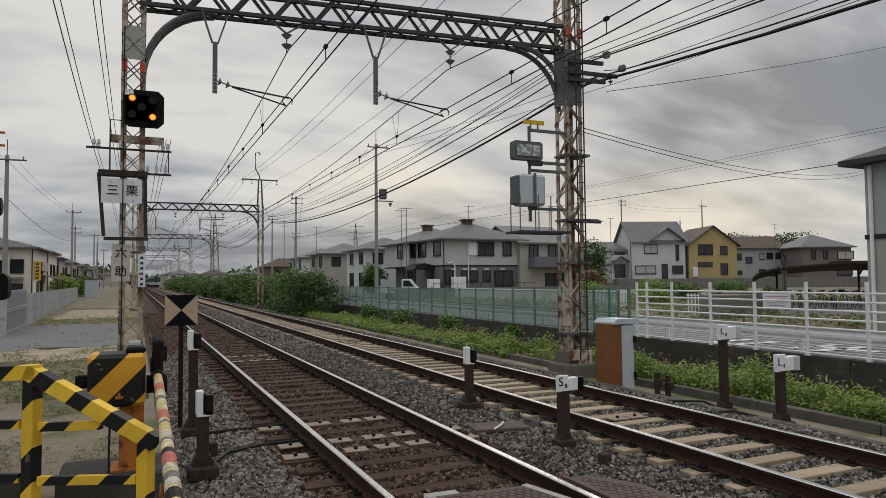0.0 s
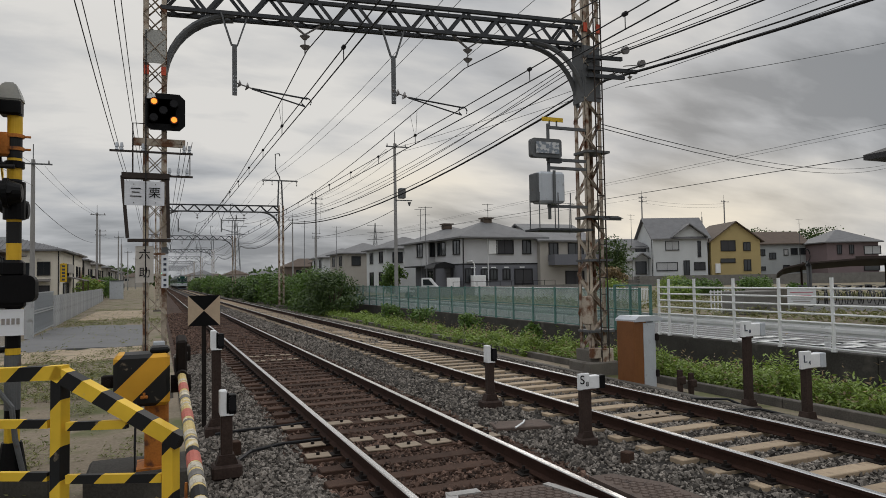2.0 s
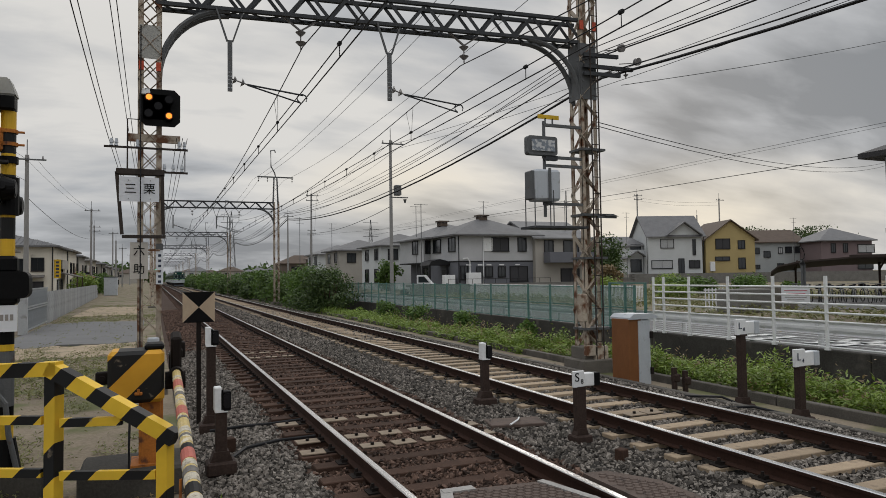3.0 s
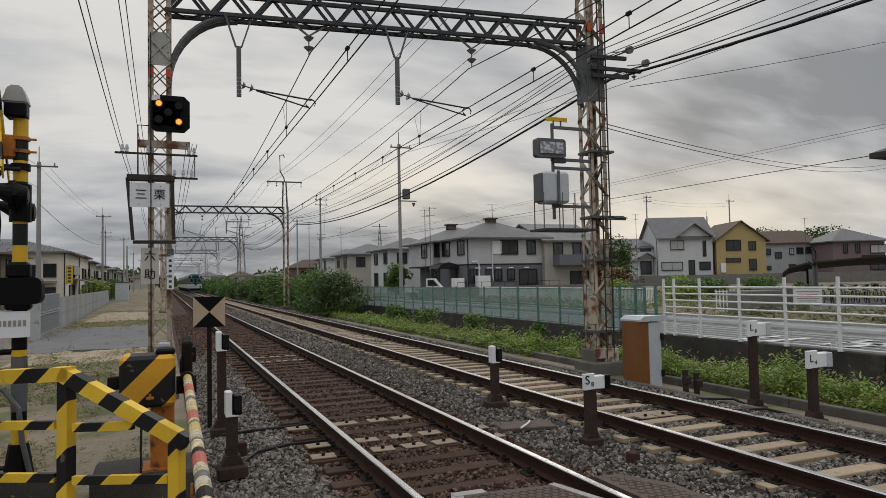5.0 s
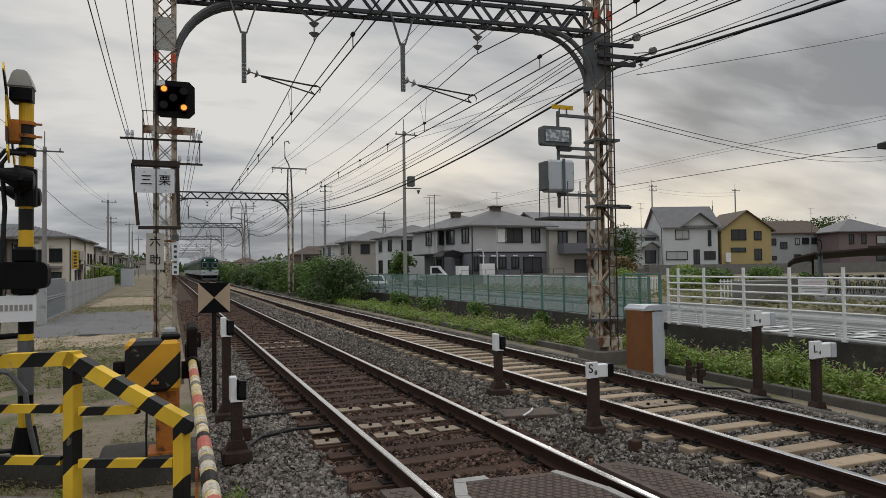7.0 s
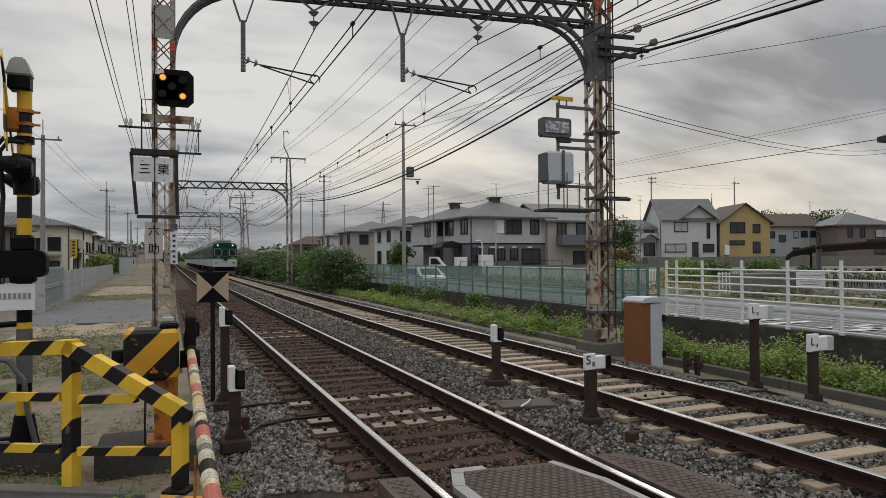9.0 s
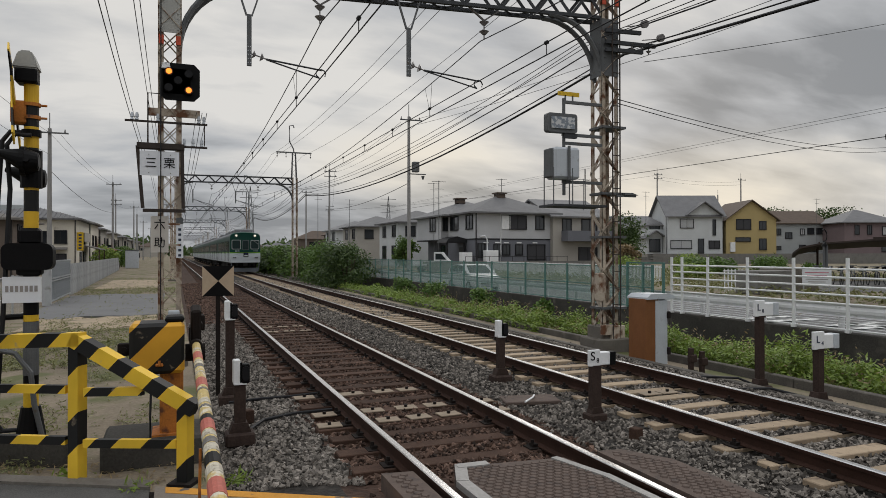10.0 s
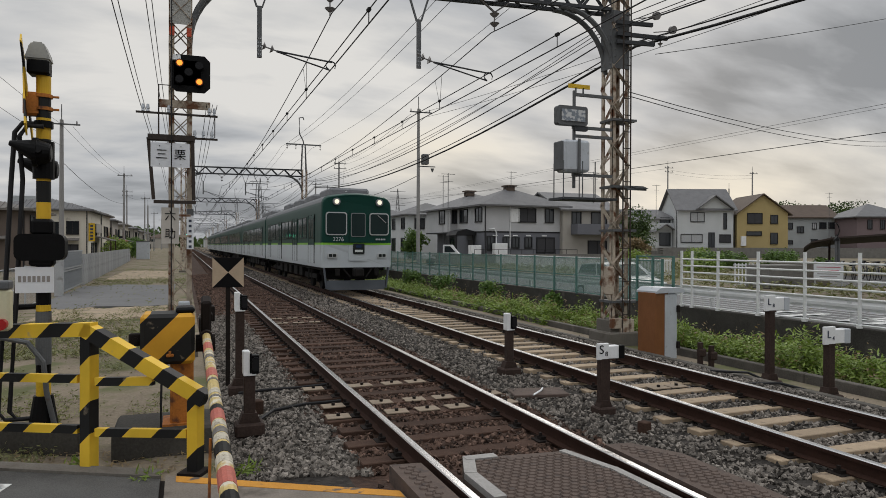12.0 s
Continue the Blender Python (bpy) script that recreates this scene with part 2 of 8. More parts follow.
M["wire"] = material("wire_black", (0.02, 0.02, 0.022), 0.6, vary=0.1, bump=0)
M["yellow"] = material("yellow_paint", (0.62, 0.40, 0.03), 0.5, vary=0.15, scale=4, fine=40, bump=0.05, stain=(0.25, 0.15, 0.05), stain_at=(0.62, 0.75))
M["orange"] = material("orange_rust_paint", (0.42, 0.15, 0.03), 0.6, vary=0.3, scale=5, fine=50, bump=0.1, stain=(0.12, 0.05, 0.03), stain_at=(0.52, 0.66))
M["orange_line"] = material("worn_orange_road_paint", (0.55, 0.26, 0.045), 0.85, vary=0.15, scale=4, fine=70, bump=0.2, stain=(0.12, 0.10, 0.085), stain_at=(0.6, 0.66))
M["white"] = material("white_paint", (0.74, 0.75, 0.76), 0.5, vary=0.08, scale=3, fine=40, bump=0.05, stain=(0.42, 0.40, 0.37), stain_at=(0.62, 0.8))
M["white_line"] = material("worn_white_road_paint", (0.70, 0.70, 0.69), 0.85, vary=0.1, scale=4, fine=60, bump=0.1, stain=(0.22, 0.22, 0.22), stain_at=(0.6, 0.7))
M["sign_white"] = material("sign_white", (0.70, 0.72, 0.76), 0.45, vary=0.04, scale=2, fine=20, bump=0)
M["sign_beige"] = material("sign_beige", (0.52, 0.49, 0.45), 0.6, vary=0.06, scale=3, fine=30, bump=0)
M["brown"] = material("brown_laminate", (0.20, 0.085, 0.035), 0.4, vary=0.15, scale=4, fine=30, bump=0.05)
M["tan"] = material("faded_tan_paint", (0.45, 0.35, 0.25), 0.6, vary=0.1, scale=4, fine=30, bump=0.05)
M["insulator"] = material("glazed_insulator", (0.20, 0.19, 0.19), 0.3, vary=0.1, bump=0)
M["red"] = material("red_reflective_tape", (0.42, 0.12, 0.09), 0.6, vary=0.2, scale=20, fine=80, bump=0.1)
M["red_band"] = material("faded_red_band", (0.50, 0.09, 0.05), 0.7, vary=0.3, scale=9, fine=50, bump=0.1)
M["bamboo"] = material("yellowed_pole", (0.50, 0.38, 0.15), 0.6, vary=0.3, scale=7, fine=50, bump=0.2, stain=(0.60, 0.55, 0.45), stain_at=(0.52, 0.62))
M["hazard"] = striped("yellow_black_hazard_paint", (0.76, 0.49, 0.04), (0.012, 0.012, 0.012), 0.46, (1.0, 0.0, 1.0), share=0.44)
M["hazard_post"] = striped("yellow_black_post_paint", (0.76, 0.49, 0.04), (0.012, 0.012, 0.012), 0.66, (1.0, 0.0, 1.0), shift=0.1, share=0.42)
M["hazard_band"] = striped("yellow_black_banded_paint", (0.66, 0.40, 0.03), (0.012, 0.012, 0.012), 0.43, (0.0, 0.0, 1.0), shift=0.1)
M["hazard_box"] = striped("yellow_black_box_paint", (0.64, 0.33, 0.03), (0.012, 0.012, 0.012), 0.52, (1.0, 0.0, -1.0), shift=0.06)
M["leaf"] = leafy("shrub_leaf", (0.085, 0.17, 0.028))
M["leaf_dark"] = leafy("dark_leaf", (0.037, 0.08, 0.017))
M["weed"] = leafy("weed_leaf", (0.20, 0.30, 0.05), yellow=(0.22, 0.22, 0.05))
M["grass"] = leafy("short_grass", (0.16, 0.175, 0.06), yellow=(0.25, 0.20, 0.08))
M["straw"] = leafy("dry_stalk", (0.22, 0.16, 0.08), yellow=(0.3, 0.22, 0.1))
M["bark"] = material("bark", (0.075, 0.055, 0.04), 0.95, vary=0.3, scale=6, fine=40, bump=0.5)
M["glass_dark"] = glassy("dark_window_glass", (0.02, 0.024, 0.028), 0.06)
M["pole_concrete"] = material("concrete_pole", (0.26, 0.255, 0.25), 0.85, vary=0.12, scale=1.5, fine=30, bump=0.1)
M["roof_grey"] = material("grey_roof_tile", (0.15, 0.15, 0.155), 0.7, vary=0.2, scale=1.2, fine=12, bump=0.3, per=0.15)
M["roof_dark"] = material("dark_glazed_roof_tile", (0.045, 0.043, 0.045), 0.6, vary=0.25, scale=1.5, fine=12, bump=0.3)
M["roof_brown"] = material("brown_roof_tile", (0.10, 0.075, 0.06), 0.75, vary=0.2, scale=1.2, fine=12, bump=0.3)


# ---- small mesh kit ----
def box(bm, sx, sy, sz, m=None, bevel=0.0):
    """A box of that size, its base at z = 0 and centred in x and y, put through the matrix m."""
    r = bmesh.ops.create_cube(bm, size=1.0, matrix=(m or Matrix()) @ Matrix.Translation((0, 0, sz / 2)) @ Matrix.Diagonal((sx, sy, sz, 1)))
    if bevel:
        es = list({e for v in r["verts"] for e in v.link_edges})
        bmesh.ops.bevel(bm, geom=es, offset=bevel, segments=1, affect="EDGES")


def rod(bm, a, b, r, seg=8, r2=None):
    """A round bar from a to b."""
    a, b = Vector(a), Vector(b)
    d = b - a
    m = Matrix.Translation((a + b) / 2) @ d.to_track_quat("Z", "Y").to_matrix().to_4x4()
    bmesh.ops.create_cone(bm, cap_ends=True, segments=seg, radius1=r, radius2=r if r2 is None else r2, depth=d.length, matrix=m)


def bar(bm, a, b, w, h, roll=0.0):
    """A flat bar of section w by h from a to b."""
    a, b = Vector(a), Vector(b)
    d = b - a
    m = Matrix.Translation(a) @ d.to_track_quat("Z", "Y").to_matrix().to_4x4() @ Matrix.Rotation(roll, 4, "Z")
    box(bm, w, h, d.length, m)


def tube(bm, pts, r, seg=6):
    """A round tube through the points, mitred at the bends."""
    pts = [Vector(p) for p in pts]
    rings = []
    for i, p in enumerate(pts):
        d = (pts[min(i + 1, len(pts) - 1)] - pts[max(i - 1, 0)]).normalized()
        q = d.to_track_quat("Z", "Y")
        rings.append([bm.verts.new(p + q @ Vector((r * math.cos(k * 2 * math.pi / seg), r * math.sin(k * 2 * math.pi / seg), 0))) for k in range(seg)])
    for a, b in zip(rings, rings[1:]):
        for k in range(seg):
            bm.faces.new((a[k], a[(k + 1) % seg], b[(k + 1) % seg], b[k]))
    bm.faces.new(rings[0][::-1]); bm.faces.new(rings[-1])


def prism(bm, outline, depth, m=None):
    """A flat outline in x and z, pushed along y by depth."""
    m = m or Matrix()
    f = [bm.verts.new(m @ Vector((x, 0, z))) for x, z in outline]
    k = [bm.verts.new(m @ Vector((x, depth, z))) for x, z in outline]
    bm.faces.new(f); bm.faces.new(k[::-1])
    for i in range(len(f)):
        j = (i + 1) % len(f)
        bm.faces.new((f[j], f[i], k[i], k[j]))


def mesh_of(name, bm, *mats):
    bmesh.ops.recalc_face_normals(bm, faces=bm.faces)
    me = bpy.data.meshes.new(name)
    bm.to_mesh(me); bm.free()
    for m in mats:
        me.materials.append(m)
    return me


def part(name, bm, mat, parent=None, label="", m=None, kind=""):
    """One mesh object; under a parent it is a part."""
    mats = mat if isinstance(mat, (list, tuple)) else [mat]
    ob = new(name, bm if isinstance(bm, bpy.types.Mesh) else mesh_of(name, bm, *mats))
    if m is not None:
        ob.matrix_basis = m
    if parent is not None:
        ob.parent = parent
    return tagged(ob, label, kind=kind)


def thing(name, m, label, category, group="", kind=""):
    ob = new(name)
    ob.empty_display_size = 0.2
    ob.matrix_basis = m
    return tagged(ob, label, category, group, kind)


def single(name, bm, mat, label, category, group="", kind="", m=None):
    return tagged(part(name, bm, mat, None, "", m), label, category, group, kind)


def B():
    return bmesh.new()

# ---- ground, ballast, tracks ----
NEAR_X, FAR_X = 0.0, 3.405          # the two track centres, rail heads at z = 0
GAUGE = 1.505


def sheet(name, xs, ys, height, mat, label, category, kind="structure", pick=None, mats=None):
    """A ground sheet over the lines xs and ys."""
    verts = [(x, y, height(x, y)) for y in ys for x in xs]
    w = len(xs)
    faces = [(j * w + i, j * w + i + 1, (j + 1) * w + i + 1, (j + 1) * w + i) for j in range(len(ys) - 1) for i in range(w - 1)]
    me = bpy.data.meshes.new(name)
    me.from_pydata(verts, [], faces)
    for mm in (mats or [mat]):
        me.materials.append(mm)
    if pick:
        for p in me.polygons:
            p.material_index = pick(p.center)
    for p in me.polygons:
        p.use_smooth = True
    return tagged(new(name, me), label, category, kind=kind)


def spread(a, b, first, grow):
    out, step = [a], first
    while out[-1] < b:
        out.append(out[-1] + step)
        step *= grow
    return out


PROFILE = [(-3000, -0.3), (-60, -0.3), (-9, -0.3), (-4, -0.3), (-2.9, -0.29), (-2.4, -0.3), (-2.0, -0.34), (5.6, -0.36), (5.62, -0.36), (6.5, -0.38), (6.6, -0.42), (8.0, -0.45), (8.6, -0.62), (9.5, -0.66), (9.72, -0.66), (9.74, -0.25), (16.6, -0.25), (17.6, 0.1), (60, 0.1), (3000, 0.1)]


def ground_z(x, y):
    for (x0, z0), (x1, z1) in zip(PROFILE, PROFILE[1:]):
        if x <= x1:
            return z0 + (z1 - z0) * (x - x0) / (x1 - x0)
    return 0.1


def ground_bumpy(x, y):
    z = ground_z(x, y)
    if abs(x) < 9 and 0 < y < 80 and x < -2.5:
        z += 0.035 * noise.noise(Vector((x * 0.7, y * 0.7, 0))) + 0.012 * noise.noise(Vector((x * 4, y * 4, 3)))
    return z


gx = sorted(set([p[0] for p in PROFILE] + [-8.6 + 0.3 * i for i in range(20)] + [6.6 + 0.4 * i for i in range(7)]))
gy = [-2000, -200, -40, -10] + spread(-2, 200, 0.3, 1.03) + [400, 800, 1500, 3500]
sheet("ground", gx, gy, ground_bumpy, M["earth"], "bare earth and thin grass beside the railway", "ground")


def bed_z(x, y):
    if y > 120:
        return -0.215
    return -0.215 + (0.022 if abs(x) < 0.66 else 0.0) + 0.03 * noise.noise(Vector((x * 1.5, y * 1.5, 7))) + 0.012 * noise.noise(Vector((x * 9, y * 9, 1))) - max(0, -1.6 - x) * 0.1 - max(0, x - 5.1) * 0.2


# sheet under the loose stones; its dark colour paints the shade between them
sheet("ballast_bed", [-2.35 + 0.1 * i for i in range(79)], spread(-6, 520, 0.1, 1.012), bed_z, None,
      "ballast bed, painted near black as shade between the stones, rust brown along the nearer track", "ballast",
      pick=lambda c: 1 if (-1.3 < c.x < 1.3) or (c.x < 1.5 and c.y > 16) else 0, mats=[M["gap_shade_bed"], M["stone_brown"]])


def stones(name, count, region, size, mat, label, seed, keep=None):
    """Crushed stones, lying half sunk and turned at random."""
    rnd = np.random.RandomState(seed)
    base = np.array([(1, 0, 0), (-1, 0, 0), (0, 1, 0), (0, -1, 0), (0, 0, 1), (0, 0, -1)], float)
    tri = np.array([(0, 2, 4), (2, 1, 4), (1, 3, 4), (3, 0, 4), (2, 0, 5), (1, 2, 5), (3, 1, 5), (0, 3, 5)])
    V, Fc = [], []
    k = 0
    while k < count:
        x, y = region(rnd)
        if keep and not keep(x, y, rnd):
            k += 1
            continue
        s = size[0] + (size[1] - size[0]) * rnd.rand() ** 1.6
        q = rnd.normal(size=4); q /= np.linalg.norm(q)
        w, a, b, c = q
        R = np.array([[1 - 2 * (b * b + c * c), 2 * (a * b - c * w), 2 * (a * c + b * w)], [2 * (a * b + c * w), 1 - 2 * (a * a + c * c), 2 * (b * c - a * w)], [2 * (a * c - b * w), 2 * (b * c + a * w), 1 - 2 * (a * a + b * b)]])
        p = (base * (0.55 + 0.6 * rnd.rand(6, 1)) + rnd.normal(size=(6, 3)) * 0.18) * s
        p = p @ R.T + np.array([x, y, bed_z(x, y) + s * 0.35])
        Fc.append(tri + 6 * len(V)); V.append(p)
        k += 1
    me = bpy.data.meshes.new(name)
    me.from_pydata(np.concatenate(V).tolist(), [], np.concatenate(Fc).tolist())
    me.materials.append(mat)
    return tagged(new(name, me), label, "stones", kind="stuff")


def island_vary(m, lo=0.2, hi=2.0):
    """Lets each stone of a heap take its own tone."""
    n, l = m.node_tree.nodes, m.node_tree.links
    b = n["Principled BSDF"]
    src = b.inputs["Base Color"].links[0].from_socket
    g = n.new("ShaderNodeNewGeometry")
    r = n.new("ShaderNodeMapRange"); r.inputs[3].default_value, r.inputs[4].default_value = lo, hi
    l.new(g.outputs["Random Per Island"], r.inputs[0])
    x = n.new("ShaderNodeMix"); x.data_type, x.blend_type = "RGBA", "MULTIPLY"; x.inputs[0].default_value = 1
    l.new(src, x.inputs[6]); l.new(r.outputs[0], x.inputs[7]); l.new(x.outputs[2], b.inputs["Base Color"])


M["stone_near"] = material("brownish_ballast_stone", (0.088, 0.056, 0.043), 0.9, vary=0.35, scale=5, fine=60, bump=0.2)
island_vary(M["stone"]); island_vary(M["stone_near"])
SLEEPER_GAP = 0.53


def off_timber(x, y, rnd):
    """Few stones lie on the sleepers or against the rails."""
    for cx, y0 in ((NEAR_X, 6.49), (FAR_X, 5.24)):
        if abs(x - cx) < 1.25:
            if min(abs(x - cx - 0.7525), abs(x - cx + 0.7525)) < 0.07:
                return False
            ph = (y - y0) % SLEEPER_GAP
            if min(ph, SLEEPER_GAP - ph) < 0.10:
                return rnd.rand() < (0.16 if cx else 0.07)
    return y > 5.35 - 0.3 * x or x > 1.38


def lie(x0, x1, y0, y1):
    return lambda r: (x0 + (x1 - x0) * r.rand(), y0 + (y1 - y0) * r.rand() ** 1.5)


stones("ballast_stones", 40000, lie(1.25, 5.6, 3.4, 21), (0.012, 0.038), M["stone"], "grey crushed ballast stones around the far track", 5, off_timber)
stones("ballast_stones", 18000, lie(-2.3, -1.15, 5.6, 21), (0.012, 0.038), M["stone"], "grey crushed ballast stones beside the near track", 6, off_timber)
stones("ballast_stones", 13000, lie(-1.2, 1.3, 5.4, 18), (0.015, 0.04), M["stone_near"], "rust-stained ballast stones between the rails", 7, off_timber)
stones("ballast_stones", 5000, lie(5.4, 6.6, 5, 16), (0.016, 0.05), M["stone"], "loose ballast stones along the concrete trough", 8)


def far_lie(x0, x1, y0, y1):
    return lambda r: (x0 + (x1 - x0) * r.rand(), y0 + (y1 - y0) * r.rand() ** 1.2)


stones("ballast_stones", 13000, far_lie(1.2, 5.5, 20, 52), (0.03, 0.06), M["stone"], "grey crushed ballast stones farther along the far track", 9, off_timber)
stones("ballast_stones", 5000, far_lie(-2.2, -1.2, 20, 48), (0.03, 0.06), M["stone_near"], "rust-stained ballast stones farther along the near track", 10, off_timber)
stones("ballast_stones", 5000, far_lie(-1.2, 1.25, 17, 40), (0.025, 0.05), M["stone_near"], "rust-stained ballast stones between the rails farther off", 11, off_timber)


def rail_mesh():
    """A flat-bottomed rail along y: foot, web and head, with a bright running surface."""
    bm = B()
    prof = [(-0.0625, -0.153), (0.0625, -0.153), (0.0625, -0.142), (0.012, -0.125), (0.009, -0.045), (0.034, -0.036), (0.034, -0.008), (0.026, 0.0), (-0.026, 0.0), (-0.034, -0.008), (-0.034, -0.036), (-0.009, -0.045), (-0.012, -0.125), (-0.0625, -0.142)]
    rows = [[bm.verts.new((x, y, z)) for x, z in prof] for y in (-30, 5, 15, 40, 120, 520)]
    for a, b in zip(rows, rows[1:]):
        for i in range(len(prof)):
            j = (i + 1) % len(prof)
            f = bm.faces.new((a[i], a[j], b[j], b[i]))
            f.material_index = 1 if i in (6, 7, 8) else 0
    return mesh_of("rail", bm, M["rail_rust"], M["rail_top"])


RAIL = rail_mesh()


def piece(sx, sy, sz, mat, name, bevel=0.008):
    bm = B()
    box(bm, sx, sy, sz, None, bevel)
    return mesh_of(name, bm, mat)


def clip_mesh():
    """A rail fastening: base plate, clip and bolt on each side."""
    bm = B()
    box(bm, 0.32, 0.16, 0.018)
    for s in (-1, 1):
        box(bm, 0.06, 0.075, 0.03, Matrix.Translation((s * 0.085, 0, 0.018)))
        rod(bm, (s * 0.1, 0, 0.04), (s * 0.1, 0, 0.085), 0.017, 6)
    return mesh_of("rail_fastening", bm, M["iron"])


CLIP = clip_mesh()
BOLT = B(); rod(BOLT, (0, 0, 0.014), (0, 0, 0.045), 0.022, 6)
PLATE = B(); box(PLATE, 0.27, 0.20, 0.016, None, 0.004)
PLATE = mesh_of("tan_plate", PLATE, M["plate"]); BOLT = mesh_of("plate_bolt", BOLT, M["iron"])


def track(name, cx, y0, mat, z, label, plates=(), length=2.3, proud=0.0):
    t = thing(name, pose(cx, 0, z), label, "railway track", kind="structure")
    for s in (-1, 1):
        part("rail", RAIL, None, t, "rusty steel rail with a bright worn head", pose(s * GAUGE / 2, 0, 0))
    tie = piece(length, 0.2, 0.15, mat, "sleeper")
    rnd = random.Random(3 if cx else 4)
    bm = B()
    for i in range(-4, 760):
        y = y0 + i * SLEEPER_GAP
        if y < 5.6 and not cx:
            continue
        m = pose(rnd.uniform(-0.04, 0.04), y + rnd.uniform(-0.03, 0.03), -0.322 + proud + rnd.uniform(-0.008, 0.008), 0, 0, rnd.uniform(-1.2, 1.2))
        if i < 150:
            part("sleeper", tie, None, t, "", m)
            if i < 60:
                for s in (-1, 1):
                    part("rail_fastening", CLIP, None, t, "", pose(s * GAUGE / 2, y, -0.172))
        else:
            box(bm, length, 0.2, 0.15, m)
    part("far_sleepers", bm, mat, t, kind="stuff")
    for y, xs in plates:
        for x in xs:
            p = part("tan_plate", PLATE, None, t, "square tan plate bolted to a sleeper", pose(x, y, -0.166, 0, 0, rnd.uniform(-4, 4)))
            part("plate_bolt", BOLT, None, p)
    return t


track("near_track", NEAR_X, 6.49, M["sleeper"], 0, "railway track on dark weathered wooden sleepers",
      [(7.56, (-1.05, -0.36, 0.02, 0.40, 1.05)), (8.08, (-1.0, -0.40, 0.03, 0.42, 1.08)), (9.14, (-1.05, -0.62, -0.38, 0.05, 0.40)), (17.1, (-0.4, 0.0, 0.4)), (18.2, (-0.4, 0.0, 0.4))], 2.35, 0.005)
track("far_track", FAR_X, 5.24, M["sleeper_tan"], 0, "railway track on pale tan sleepers", [(7.6, (0.3, 0.0))], 2.1, 0.004)

# ---- crossing road, skewed to the line ----


def slab(name, outline, z, thick, mat, label, category="", parent=None, kind="structure", bevel=0.0):
    bm = B()
    top = [bm.verts.new((x, y, z)) for x, y in outline]
    low = [bm.verts.new((x, y, z - thick)) for x, y in outline]
    bm.faces.new(top); bm.faces.new(low[::-1])
    for i in range(len(top)):
        j = (i + 1) % len(top)
        bm.faces.new((top[j], top[i], low[i], low[j]))
    if bevel:
        bmesh.ops.bevel(bm, geom=[e for e in bm.edges if all(abs(v.co.z - z) < 1e-5 for v in e.verts)], offset=bevel, segments=1, affect="EDGES")
    ob = part(name, bm, mat, parent, label, None, "" if parent else kind)
    return tagged(ob, category=category) if category else ob


slab("road", [(-30, 20.5), (-2.86, 5.93), (-2.86, -12), (-30, -12)], -0.12, 0.3, M["asphalt"], "dark worn asphalt of the crossing road", "road")
slab("road_apron", [(-2.82, 5.9), (-1.14, 4.88), (-1.14, -12), (-2.82, -12)], -0.085, 0.3, M["apron"], "scuffed concrete apron of the crossing beside the rails", "road")
slab("road_seam", [(-2.86, 5.93), (-2.82, 5.91), (-2.82, -12), (-2.86, -12)], -0.135, 0.2, M["iron"], "dark gap between asphalt and apron", "road")
slab("edge_kerb", [(-30, 20.75), (-2.86, 6.12), (-2.86, 5.94), (-30, 20.55)], -0.10, 0.3, M["concrete"], "low dirty concrete road edge", "kerb")
slab("orange_edge_line", [(-2.74, 5.84), (-1.15, 4.90), (-1.15, 4.77), (-2.74, 5.70)], -0.081, 0.004, M["orange_line"], "worn orange edge line on the crossing", "road marking")
slab("white_marking", [(-4.5, 6.42), (-3.95, 6.2), (-3.98, 6.1), (-4.02, 5.95), (-4.1, 5.55), (-4.6, 5.75)], -0.116, 0.004, M["white_line"], "worn white paint mark on the asphalt", "road marking")

M["brick_panel"] = material("brown_moulded_panel", (0.105, 0.078, 0.066), 0.8, vary=0.2, scale=6, fine=50, bump=0.2, stain=(0.07, 0.055, 0.05), stain_at=(0.55, 0.7))


def crossing_panel(name, outline, label):
    """A steel-framed crossing panel with rows of small raised studs."""
    p = thing(name, pose(0, 0, 0), label, "crossing panel")
    slab("panel_base", outline, -0.004, 0.14, M["brick_panel"], "", parent=p)

    def inside(x, y, grow=0.0):
        ok = True
        for (x0, y0), (x1, y1) in zip(outline, outline[1:] + outline[:1]):
            ok &= ((x1 - x0) * (y - y0) - (y1 - y0) * (x - x0)) / math.hypot(x1 - x0, y1 - y0) < -grow
        return ok
    bm = B()
    for j in range(90):
        for i in range(40):
            x, y = -1.6 + i * 0.075 + (j % 2) * 0.0375, 5.6 - j * 0.062
            if inside(x, y, 0.075):
                bmesh.ops.create_cone(bm, cap_ends=True, segments=6, radius1=0.036, radius2=0.028, depth=0.012, matrix=pose(x, y, 0.001))
    part("stud_pattern", bm, M["brick_panel"], p, kind="stuff")
    return p


def frame_strip(p, pts, w=0.07):
    """A flat steel edging along the panel's rim."""
    bm = B()
    for k, (a, b) in enumerate(zip(pts, pts[1:])):
        d = (Vector((*b, 0)) - Vector((*a, 0)))
        n = Vector((-d.y, d.x, 0)).normalized() * w
        z = 0.012 + 0.003 * k
        q = [Vector((*a, z)), Vector((*b, z)), Vector((*b, z)) + n, Vector((*a, z)) + n]
        t = [bm.verts.new(v) for v in q]; u = [bm.verts.new(v - Vector((0, 0, 0.05))) for v in q]
        bm.faces.new(t); bm.faces.new(u[::-1])
        for i in range(4):
            bm.faces.new((t[i], u[i], u[(i + 1) % 4], t[(i + 1) % 4]))
    part("steel_edging", bm, M["galv2"], p, "flat grey steel edging")


